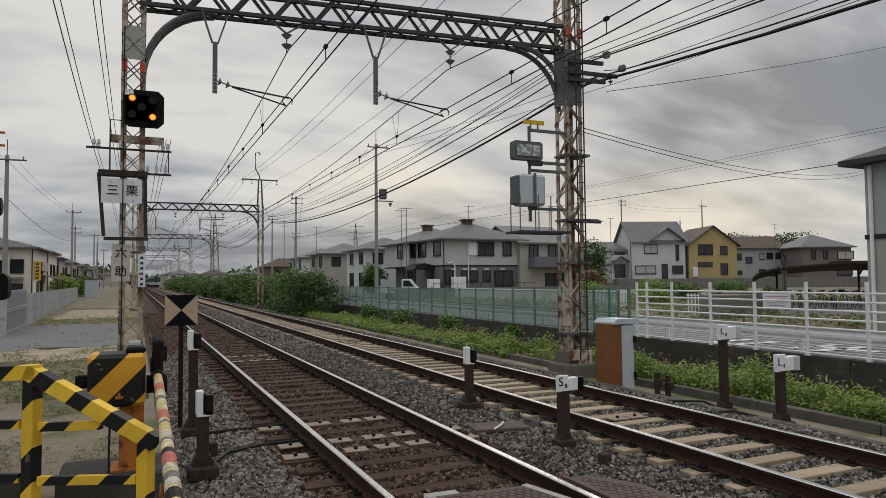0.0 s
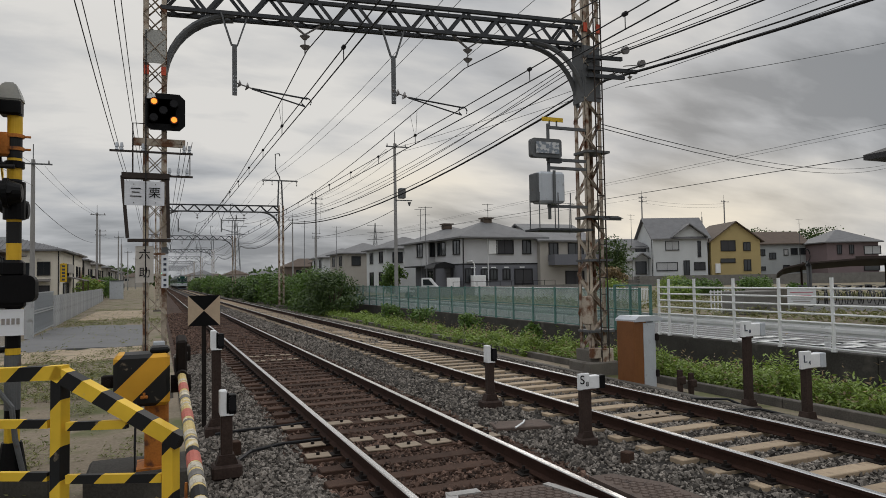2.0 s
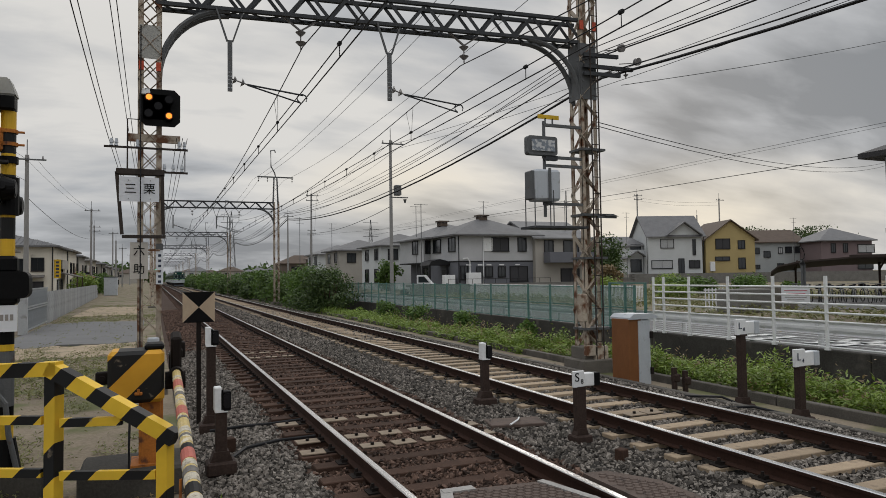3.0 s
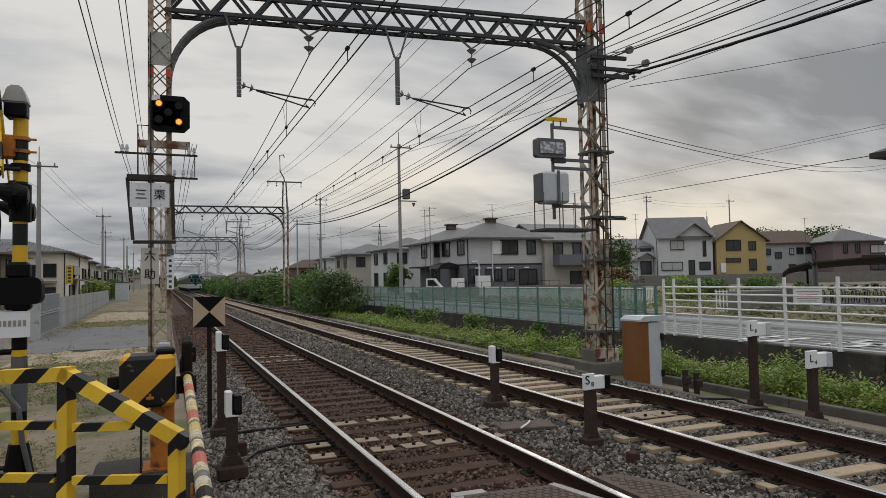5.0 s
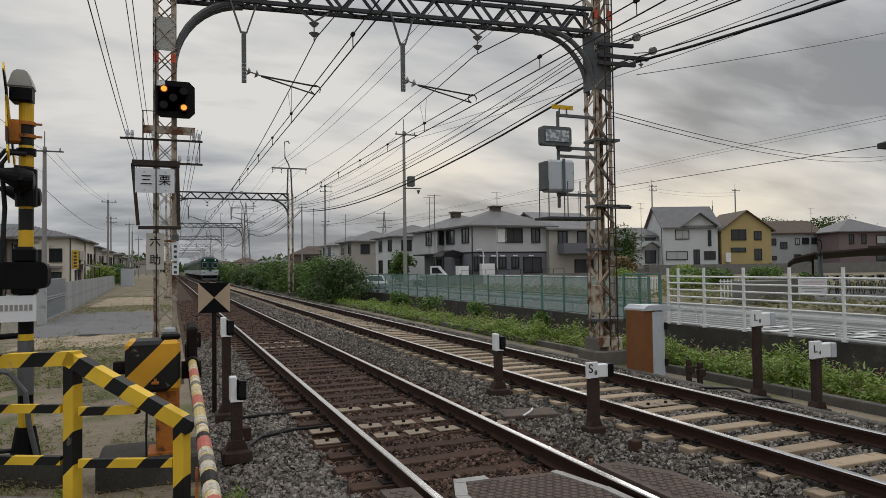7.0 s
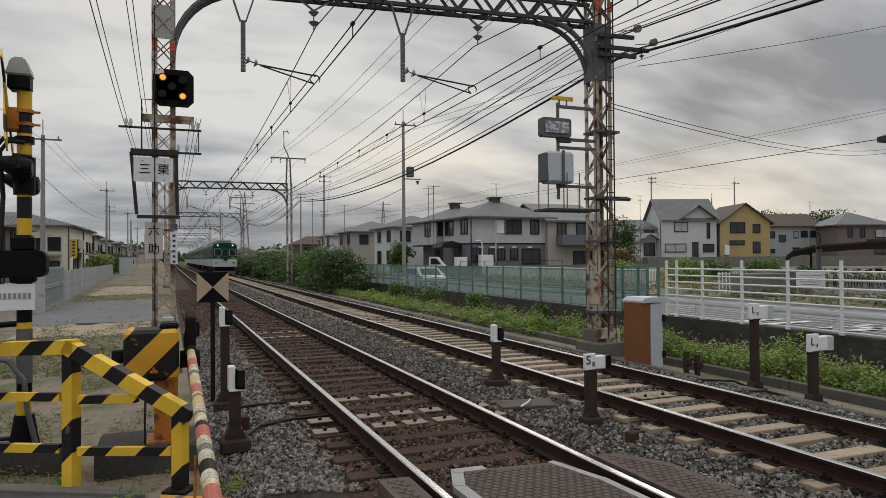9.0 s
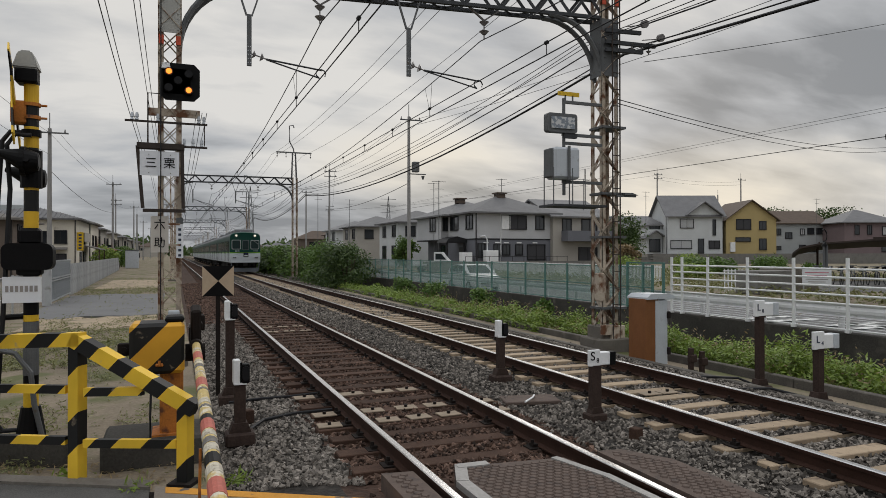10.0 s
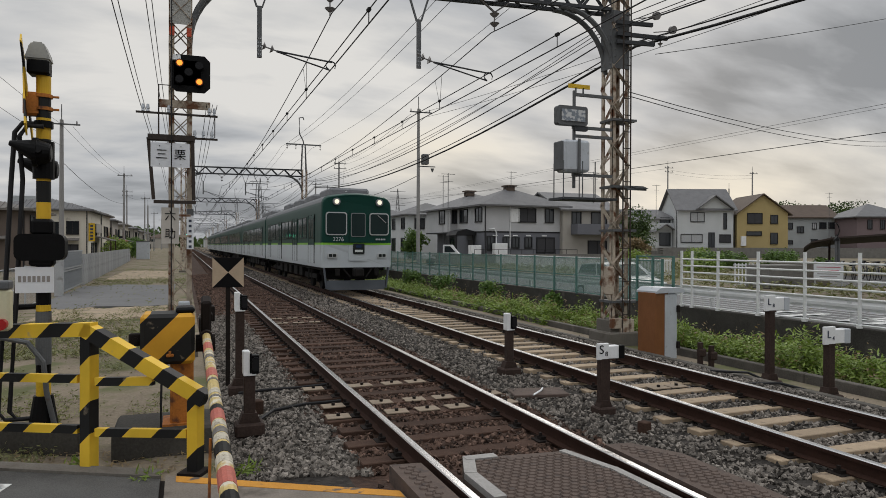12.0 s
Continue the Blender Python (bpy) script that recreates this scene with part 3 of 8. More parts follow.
M["galv2"] = material("scuffed_grey_steel", (0.30, 0.29, 0.28), 0.6, 0.2, vary=0.2, scale=5, fine=40, bump=0.1)
mid_out = [(-0.62, -6), (-0.64, 4.85), (-0.50, 5.22), (0.48, 5.10), (0.60, 4.4), (0.60, -6)]
cp = crossing_panel("crossing_deck", mid_out, "brown studded crossing panel with a grey steel rim between the rails")
frame_strip(cp, [(-0.64, 4.3), (-0.64, 4.85), (-0.50, 5.22), (-0.22, 5.21)], -0.10)
frame_strip(cp, [(0.42, 5.11), (0.56, 4.55), (0.60, 3.6), (0.60, -6)], -0.07)
crossing_panel("crossing_deck", [(-1.14, -6), (-1.12, 5.28), (-0.86, 5.24), (-0.83, -6)], "brown studded crossing panel outside the near rail")
crossing_panel("crossing_deck", [(0.86, -6), (0.86, 5.15), (1.10, 5.12), (1.34, 4.7), (1.34, -6)], "dark brown studded crossing panel outside the near rail")
slab("road_between_tracks", [(1.36, -12), (1.36, 3.5), (2.5, 2.6), (2.5, -12)], -0.05, 0.3, M["concrete_dark"], "dirty concrete between the tracks at the crossing", "road")

# ---- concrete trough, retaining wall, road behind it ----
for x in (5.55, 6.62):
    bm = B()
    for k in range(70):
        box(bm, 0.14, 1.98, 0.42, pose(x, 1.0 + 2.0 * k, -0.66, 0, 0, 0.25 * math.sin(k * 3.1)), 0.012)
    single("trough_kerb", bm, M["trough"], "weathered concrete edge of a drain trough", "kerb", kind="structure")
WALL_X, WALL_Z = 9.6, 0.2
wall = single("retaining_wall", B(), M["concrete_dark"], "dark stained concrete retaining wall topped by fences", "wall", kind="structure")
bm = B()
for k in range(60):
    box(bm, 0.22, 2.985, 0.95, pose(WALL_X + 0.1, -14 + 3.0 * k, -0.75), 0.012)
bm.to_mesh(wall.data); bm.free()
sheet("side_road", [9.72, 10.5, 12, 14, 16.6], spread(-30, 260, 1.0, 1.03), lambda x, y: -0.215 + 0.015 * noise.noise(Vector((x, y * 0.2, 2))), M["asphalt_road"], "pale asphalt side road beside the railway fence", "road")
for pts in ([(10.55, 12.2), (10.75, 12.2), (10.75, 14.2), (10.55, 14.2)], [(10.75, 12.2), (12.3, 12.2), (12.3, 12.45), (10.75, 12.45)], [(10.9, 13.0), (12.3, 13.0), (12.3, 13.2), (10.9, 13.2)],
            [(11.2, 10.3), (12.9, 10.3), (12.9, 10.55), (11.2, 10.55)], [(12.0, 9.6), (12.25, 9.6), (12.25, 11.2), (12.0, 11.2)], [(11.2, 11.0), (12.9, 11.0), (12.9, 11.2), (11.2, 11.2)]):
    slab("road_marking", [((x + 2.68) * 1.18 - 2.68, y * 1.18) for x, y in pts], -0.186, 0.004, M["white_line"], "white painted road lettering stroke", "road marking")


def ragged(x0, x1, y0, y1, seed):
    """A patch with uneven edges."""
    r = random.Random(seed)
    low = [(x0 + (x1 - x0) * k / 9, y0 + r.uniform(-0.5, 0.5)) for k in range(10)]
    high = [(x1 - (x1 - x0) * k / 9, y1 + r.uniform(-0.7, 0.7)) for k in range(10)]
    return low + high


M["sand"] = material("pale_trodden_sand", (0.33, 0.265, 0.19), 0.95, vary=0.2, scale=1.0, fine=30, bump=0.3, stain=(0.19, 0.16, 0.11), stain_at=(0.52, 0.68))
slab("side_path", ragged(-7.3, -3.1, 24.6, 37.5, 2), -0.262, 0.05, M["asphalt_road"], "patch of old grey asphalt beside the line", "path")
slab("sand_strip", ragged(-6.6, -3.2, 20.8, 24.4, 3), -0.268, 0.05, M["sand"], "strip of pale trodden sand before the asphalt", "path")
slab("sand_strip", ragged(-7.0, -3.6, 44.0, 58.0, 4), -0.268, 0.05, M["sand"], "strip of pale trodden sand along the fence", "path")
slab("kerb_block", [(-3.66, 7.5), (-5.6, 8.53), (-5.5, 8.73), (-3.56, 7.7)], -0.07, 0.25, M["concrete_dark"], "dark low concrete kerb behind the guard rail", "kerb")

# ---- gantries and overhead line ----
GANTRIES = [(13.6, 12.6), (54.6, 54.0), (91.0, 90.5), (127, 127), (163, 163), (199, 199), (236, 236), (274, 274), (312, 312)]
COL_L, COL_R, BEAM_Z = -2.75, 6.2, 6.93


def lattice_column(parent, x, y, z0, z1, w, fine, cross=False):
    """Four angle legs with zigzag lacing on each face."""
    legs = [(-1, -1), (1, -1), (1, 1), (-1, 1)]
    h = w / 2
    for a, b in legs:
        bm = B()
        for dx, dy in ((0.09, 0.012), (0.012, 0.09)):
            box(bm, dx, dy, z1 - z0, pose(x + a * (h - dx / 2), y + b * (h - dy / 2), z0))
        part("leg", bm, M["lattice"], parent)
    step = 0.43 if fine else 0.6
    n = int((z1 - z0 - 0.3) / step)
    bm = B()
    face = [((-1, -1), (1, -1)), ((1, -1), (1, 1)), ((1, 1), (-1, 1)), ((-1, 1), (-1, -1))]
    for fi, (p, q) in enumerate(face):
        for k in range(n):
            a, b = (p, q) if (k + fi) % 2 else (q, p)
            za, zb = z0 + 0.2 + k * step, z0 + 0.2 + (k + 1) * step
            s, e = Vector((x + a[0] * h, y + a[1] * h, za)), Vector((x + b[0] * h, y + b[1] * h, zb))
            if fine:
                bb = B(); bar(bb, s, e, 0.085, 0.01, math.pi / 2 if fi % 2 else 0)
                part("lacing_bar", bb, M["lattice"], parent)
                if cross:
                    bb = B(); bar(bb, (e.x, e.y, za), (s.x, s.y, zb), 0.065, 0.008, math.pi / 2 if fi % 2 else 0)
                    part("lacing_bar", bb, M["lattice"], parent)
            else:
                bar(bm, s, e, 0.06, 0.012, math.pi / 2 if fi % 2 else 0)
    if fine:
        bm.free()
    else:
        part("lacing", bm, M["lattice"], parent, kind="stuff")


def strut_run(bm, a, b, low, high, n, w=0.07, dy=0.0):
    """Zigzag struts of a truss between the heights low and high."""
    a, b = Vector(a), Vector(b)
    for k in range(n):
        p, q = a.lerp(b, k / n), a.lerp(b, (k + 1) / n)
        za, zb = (low, high) if k % 2 == 0 else (high, low)
        bar(bm, (p.x, p.y + dy, za), (q.x, q.y + dy, zb), w, 0.012, math.pi / 2)


def gantry(yl, yr, fine, BEAM_Z):
    """Portal over both tracks: two lattice columns and a truss beam with curved knees."""
    g = thing("catenary_gantry", pose(0, 0, 0), "rusty beige lattice gantry with a dark truss beam over the tracks" if fine else "distant lattice gantry over the tracks", "gantry", "catenary gantries")
    top = 7.6 if fine else 7.75
    lattice_column(g, COL_L, yl, -0.3, top + (1.5 if fine else 0.0), 0.40, fine, fine)
    lattice_column(g, COL_R, yr, -0.1, top + (1.2 if fine else 0.0), 0.42, fine)
    d = (Vector((COL_R, yr, 0)) - Vector((COL_L, yl, 0)))
    A, E = Vector((COL_L + 0.1, yl, 0)), Vector((COL_R - 0.1, yr, 0))
    lo, hi = BEAM_Z, BEAM_Z + 0.50
    for z, sgn in ((lo, 0.16), (hi, 0.16)):
        for s in (-1, 1):
            bm = B()
            bar(bm, (A.x, A.y + s * sgn, z), (E.x, E.y + s * sgn, z), 0.085, 0.07)
            part("chord", bm, M["beam"], g)
    for s in (-1, 1):
        if fine:
            n = 22
            for k in range(n):
                bb = B()
                p, q = A.lerp(E, k / n), A.lerp(E, (k + 1) / n)
                za, zb = (lo, hi) if k % 2 == 0 else (hi, lo)
                bar(bb, (p.x, p.y + s * 0.16, za), (q.x, q.y + s * 0.16, zb), 0.065, 0.02, math.pi / 2)
                part("diagonal", bb, M["beam"], g)
        else:
            bm = B(); strut_run(bm, A, E, lo, hi, 18, 0.07, s * 0.16); part("web_lacing", bm, M["beam"], g, kind="stuff")
    if fine:
        for k in range(22):
            p, q = A.lerp(E, k / 22), A.lerp(E, (k + 1) / 22)
            sy = 0.16 if k % 2 else -0.16
            bm = B(); bar(bm, (p.x, p.y + sy, lo), (q.x, q.y - sy, lo), 0.05, 0.012); part("bottom_lacing", bm, M["beam"], g)
    # curved knees under the beam's ends
    for sx, P, sgn in ((COL_L, yl, 1), (COL_R, yr, -1)):
        for s in (-1, 1):
            bm = B()
            pts = []
            for k in range(11):
                a = k / 10 * math.pi / 2
                pts.append((sx + sgn * (0.16 + 1.25 * (1 - math.cos(a))), P + s * 0.14 - d.y / d.x * sgn * -1.25 * (1 - math.cos(a)), BEAM_Z - 1.35 + 1.33 * math.sin(a)))
            tube(bm, pts, 0.055, 6)
            part("knee_brace", bm, M["steel_grey"], g)
    for sx, P, z0, w in ((COL_L, yl, -0.45, 0.62), (COL_R, yr, -0.5, 0.8)):
        bm = B(); box(bm, w, w, 0.42 if sx > 0 else 0.3, pose(sx, P, z0), 0.03)
        part("concrete_base", bm, M["concrete"], g, "weathered concrete footing")
    # outrigger for the upper feeders
    bm = B()
    bar(bm, (COL_L - 1.7, yl, 7.86), (COL_L + 0.2, yl, 7.86), 0.07, 0.07)
    if not fine:
        bar(bm, (COL_L - 0.1, yl, 7.6), (COL_L - 0.1, yl, 7.9), 0.08, 0.08)
    bar(bm, (COL_L - 0.9, yl, 7.86), (COL_L - 0.1, yl, 7.2), 0.05, 0.05)
    part("outrigger", bm, M["steel_grey"], g)
    return g, A, E


def insulator_string(bm, a, b, n, r=0.06):
    a, b = Vector(a), Vector(b)
    for k in range(n):
        p, q = a.lerp(b, (k + 0.25) / n), a.lerp(b, (k + 0.6) / n)
        rod(bm, p, q, r, 10, r * 0.35)
    rod(bm, a, b, 0.014, 6)


def hanger(parent, x, y, z, reach, BEAM_Z):
    """A forked drop bracket with its steady arm and insulators."""
    bm = B()
    for s in (-1, 1):
        bar(bm, (x + s * 0.25, y, BEAM_Z), (x + s * 0.05, y, BEAM_Z - 0.62), 0.05, 0.03)
    box(bm, 0.085, 0.05, 0.98, pose(x, y, BEAM_Z - 1.58))
    part("drop_bracket", bm, M["steel_grey"], parent)
    bm = B(); insulator_string(bm, (x + 0.03, y, BEAM_Z - 1.34), (x + 0.32, y, BEAM_Z - 1.42), 2, 0.085)
    part("insulator", bm, M["insulator"], parent, "ribbed grey insulator")
    bm = B()
    rod(bm, (x + 0.32, y, BEAM_Z - 1.42), (x + reach, y + 0.3, z + 0.2), 0.018, 6)
    rod(bm, (x + 0.32, y, BEAM_Z - 1.43), (x + reach - 0.05, y + 0.3, z + 0.04), 0.016, 6)
    part("steady_arm", bm, M["beam"], parent)
    bm = B()
    tube(bm, [(x + reach - 0.02 + 0.1 * math.cos(a), y + 0.3, z + 0.13 + 0.09 * math.sin(a)) for a in [k * 0.7 - 0.6 for k in range(8)]], 0.014, 6)
    part("wire_clip", bm, M["beam"], parent)
    bm = B()
    for k in range(5):
        for e in (-0.022, 0.022):
            rod(bm, (x + e, y - 0.03, BEAM_Z - 1.22 - 0.075 * k), (x + e, y - 0.022, BEAM_Z - 1.22 - 0.075 * k), 0.012, 6)
    part("bolt_row", bm, M["galv"], parent)


def sag_wire(a, b, sag, n=14):
    a, b = Vector(a), Vector(b)
    return [a.lerp(b, k / n) - Vector((0, 0, sag * 4 * (k / n) * (1 - k / n))) for k in range(n + 1)]


def wire(name, runs, r, label, category="wire", group="overhead wires", mat=None):
    bm = B()
    line = list(runs[0])
    for pts in runs[1:]:
        line += list(pts)[1:]
    tube(bm, line, r, 5)
    return single(name, bm, mat or M["wire"], label, category, group)


CONTACT_Z = 5.28
MESS_Z = 6.31
for gi, (yl, yr) in enumerate(GANTRIES):
    top_z = BEAM_Z if gi == 0 else 7.22
    g, A, E = gantry(yl, yr, gi == 0, top_z)
    if gi < 4:
        for cx in (NEAR_X, FAR_X):
            yy = yl + (yr - yl) * (cx - COL_L) / (COL_R - COL_L)
            hanger(g, cx - (1.35 if cx == NEAR_X else 1.68), yy, CONTACT_Z, 1.45 if cx == NEAR_X else 1.7, top_z)
            bm = B()
            for s in (-1, 1):
                bar(bm, (cx + s * 0.34, yy, top_z), (cx, yy, top_z - 0.24), 0.045, 0.03)
            insulator_string(bm, (cx, yy, top_z - 0.22), (cx, yy, top_z - 0.62), 2, 0.105)
            part("suspension_insulator", bm, M["insulator"], g, "ribbed suspension insulator")
for yl, yr in GANTRIES[1:5]:
    # mast carried up above the far column, with a cross arm and a curled tip
    g = thing("column_mast", pose(COL_R - 0.05, yr, 7.7), "slim steel mast with cross arm on a distant column", "mast", "column masts")
    for a in (-1, 1):
        for b in (-1, 1):
            bm = B(); bar(bm, (a * 0.19, b * 0.19, -0.1), (a * 0.11, b * 0.11, 2.0), 0.05, 0.05); part("mast_leg", bm, M["steel_grey"], g)
    bm = B()
    for k in range(5):
        s0 = 1 if k % 2 else -1
        bar(bm, (-0.18 * s0, -0.18, k * 0.4), (0.16 * s0, -0.16, k * 0.4 + 0.4), 0.04, 0.012)
        bar(bm, (-0.18, 0.18 * s0, k * 0.4), (-0.16, -0.16 * s0, k * 0.4 + 0.4), 0.012, 0.04)
    part("lacing", bm, M["steel_grey"], g)
    bm = B(); box(bm, 2.75, 0.14, 0.09, pose(0, 0, 2.0)); part("cross_arm", bm, M["steel_grey"], g)
    for dx in (-1.3, -0.62, 1.3):
        bm = B(); insulator_string(bm, (dx, 0, 2.0), (dx, 0, 1.62), 2, 0.07); part("insulator", bm, M["insulator"], g)
    bm = B(); tube(bm, [(0, 0, 2.05), (-0.05, 0, 2.35), (-0.34, 0, 2.9), (-0.36, 0, 4.15), (-0.06, 0, 4.2), (-0.0, 0, 4.0)], 0.05, 6); part("curled_tip", bm, M["steel_grey"], g)
YS = [-22.0] + [(a + b) / 2 for a, b in GANTRIES]
MESS_SAG = 0.8
for cx in (NEAR_X, FAR_X):
    runs_m, runs_c = [], []
    for i, (y0, y1) in enumerate(zip(YS, YS[1:])):
        s0, s1 = (0.04 if i % 2 else -0.04), (-0.04 if i % 2 else 0.04)
        runs_m.append(sag_wire((cx, y0, MESS_Z), (cx, y1, MESS_Z), MESS_SAG))
        runs_c.append([(cx + s0, y0, CONTACT_Z), (cx + s1, y1, CONTACT_Z)])
    wire("messenger_wire", runs_m, 0.011, "dark stranded messenger wire over the track")
    wire("contact_wire", runs_c, 0.012, "dark contact wire hung over the track")
    wire("contact_wire", [[(p[0], p[1], p[2] + 0.22) for p in r] for r in runs_c], 0.011, "dark auxiliary wire hung over the track")
    drops, clamps = B(), B()
    for i, (y0, y1) in enumerate(zip(YS[:5], YS[1:6])):
        s0, s1 = (0.04 if i % 2 else -0.04), (-0.04 if i % 2 else 0.04)
        for k in range(1, 13):
            t = k / 13
            x, yy = cx + s0 + (s1 - s0) * t, y0 + (y1 - y0) * t
            rod(clamps, (x, yy - 0.035, CONTACT_Z + 0.22), (x, yy + 0.035, CONTACT_Z + 0.22), 0.036, 8)
            rod(clamps, (x, yy, CONTACT_Z), (x, yy, CONTACT_Z + 0.2), 0.009, 4)
            mz = MESS_Z - MESS_SAG * 4 * t * (1 - t)
            if k % 3 == 1 and mz > CONTACT_Z + 0.35:
                for e in (-0.25, 0.25):
                    rod(drops, (x, yy + e * 0.2, CONTACT_Z + 0.24), (cx, yy + e, mz), 0.005, 4)
    single("wire_droppers", drops, M["wire"], "thin paired droppers between the overhead wires", "wire droppers", kind="stuff")
    single("wire_clamps", clamps, M["wire"], "round dark clamps on the overhead wires", "wire clamps", kind="stuff")
for x in (-2.3, -2.2, -2.12):
    wire("signal_wire", [sag_wire((x, y0, 4.35), (x, y1, 4.35), 0.35) for y0, y1 in zip(YS[1:6], YS[2:7])], 0.006, "thin signal wire strung between the columns")
# feeders carried on the columns' outer arms
for x, z, r, sag in ((-4.33, 7.9, 0.014, 0.5), (-4.2, 7.95, 0.012, 0.5), (-3.56, 7.9, 0.011, 0.5), (-3.42, 7.86, 0.011, 0.5),
                     (COL_R + 0.90, 6.42, 0.032, 1.0), (COL_R + 0.84, 6.50, 0.016, 0.95), (COL_R + 0.78, 6.90, 0.018, 0.85), (COL_R + 0.45, 6.86, 0.010, 0.7), (COL_R + 0.20, 6.90, 0.010, 0.7),
                     (COL_R - 0.2, 6.55, 0.009, 0.9), (4.45, 9.55, 0.009, 0.6), (4.95, 9.6, 0.009, 0.6), (6.85, 9.55, 0.009, 0.6)):
    wire("feeder_wire", [sag_wire((x, y0, z), (x, y1, z), sag) for y0, y1 in zip(YS[:7], YS[1:8])], r, "dark feeder cable strung along the gantries")

# ---- train ----
M["train_green"] = material("dark_green_train_paint", (0.004, 0.045, 0.034), 0.42, vary=0.1, scale=1.0, fine=20, bump=0.01, spec=0.2)
M["train_white"] = material("off_white_train_paint", (0.47, 0.51, 0.54), 0.4, vary=0.06, scale=1.0, fine=20, bump=0.01)
M["train_lime"] = material("lime_train_stripe", (0.22, 0.50, 0.05), 0.3, vary=0.05, bump=0)
M["train_grey"] = material("grey_train_metal", (0.22, 0.23, 0.24), 0.5, 0.2, vary=0.15, bump=0.05)
M["train_roof"] = material("grey_train_roof", (0.18, 0.185, 0.195), 0.7, vary=0.15, bump=0.05)
M["under"] = material("dusty_underframe", (0.012, 0.011, 0.0105), 0.85, vary=0.4, scale=6, bump=0.2)
M["train_glass"] = glassy("train_window_glass", (0.022, 0.036, 0.036), 0.08)
M["train_glass"].node_tree.nodes["Principled BSDF"].inputs["Specular IOR Level"].default_value = 0.3
M["train_glass"].node_tree.nodes["Principled BSDF"].inputs["IOR"].default_value = 1.16
M["frame_silver"] = material("aluminium_window_frame", (0.55, 0.57, 0.58), 0.35, 0.7, vary=0.05, bump=0)
M["headlight"] = glowing("headlight_glow", (1.0, 0.92, 0.72), 0.75)
M["skirt"] = material("grey_skirt_paint", (0.10, 0.112, 0.13), 0.5, vary=0.1, bump=0.02)
M["sign_navy"] = material("navy_destination_roll", (0.012, 0.03, 0.10), 0.3, vary=0.05, bump=0)
M["lamp_cover"] = material("pale_lamp_cover", (0.55, 0.58, 0.58), 0.3, vary=0.05, bump=0)

CAR_W, CAR_L = 2.72, 18.7


def body_profile(w, z0, z1, r, n=5):
    """Half-round shouldered section of a car body, from the sill up and over."""
    h = w / 2
    pts = [(-h + 0.02, z0), (-h, z0 + 0.25), (-h + 0.015, z1 - r - 0.25)]
    for k in range(n + 1):
        a = math.pi - k / n * math.pi / 2
        pts.append((-h + 0.02 + r + r * math.cos(a), z1 - 0.10 - r + r * math.sin(a)))
    xs, zs = pts[-1]
    for k in range(1, 4):
        x = xs * (1 - k / 4)
        pts.append((x, zs + (z1 - zs) * (1 - (x / xs) ** 2)))
    pts.append((0, z1))
    return pts + [(-x, z) for x, z in reversed(pts[:-1])]


def extrude_band(bm, prof, y0, y1, zlo, zhi):
    """The part of the body shell between two heights."""
    def cut(p):
        out = []
        for (x0, z0), (x1, z1) in zip(p, p[1:]):
            a, b = (x0, z0), (x1, z1)
            if max(z0, z1) <= zlo or min(z0, z1) >= zhi:
                continue
            def at(z):
                t = (z - z0) / (z1 - z0) if z1 != z0 else 0
                return (x0 + (x1 - x0) * t, z)
            if a[1] < zlo: a = at(zlo)
            if b[1] < zlo: b = at(zlo)
            if a[1] > zhi: a = at(zhi)
            if b[1] > zhi: b = at(zhi)
            out.append((a, b))
        return out
    for (x0, z0), (x1, z1) in cut(prof):
        bm.faces.new([bm.verts.new(v) for v in ((x0, y0, z0), (x1, y0, z1), (x1, y1, z1), (x0, y1, z0))])


def rounded(bm, w, h, r, depth, m, n=4):
    """A rounded plate standing in x and z."""
    pts = []
    for cx, cz, a0 in ((w / 2 - r, h / 2 - r, 0), (-w / 2 + r, h / 2 - r, 90), (-w / 2 + r, -h / 2 + r, 180), (w / 2 - r, -h / 2 + r, 270)):
        for k in range(n + 1):
            a = radians(a0 + 90 * k / n)
            pts.append((cx + r * math.cos(a), cz + r * math.sin(a)))
    prism(bm, pts, depth, m)


def bars_of_writing(parent, x, y, z, w, h, n, mat, name="lettering_bar"):
    for k in range(n):
        bm = B(); box(bm, w / n * 0.7, 0.004, h, pose(x - w / 2 + (k + 0.5) * w / n, y, z))
        part(name, bm, mat, parent)


def text(parent, body, size, mat, m, name="lettering", depth=0.004, align="CENTER"):
    """Writing as a mesh, standing in x and z, centred on m."""
    c = bpy.data.curves.new(name, "FONT")
    c.body, c.size, c.align_x, c.align_y, c.extrude = body, size, align, "CENTER", depth
    tmp = bpy.data.objects.new(name, c)
    scene.collection.objects.link(tmp)
    dg = bpy.context.evaluated_depsgraph_get()
    me = bpy.data.meshes.new_from_object(tmp.evaluated_get(dg))
    bpy.data.objects.remove(tmp)
    me.materials.clear(); me.materials.append(mat)
    for p in me.polygons:
        p.material_index = 0
    return part(name, me, None, parent, "", m @ pose(0, 0, 0, 90, 0, 0))


Z0, Z_LOW, Z_LIME, Z_TOP = 0.95, 1.80, 1.88, 3.76


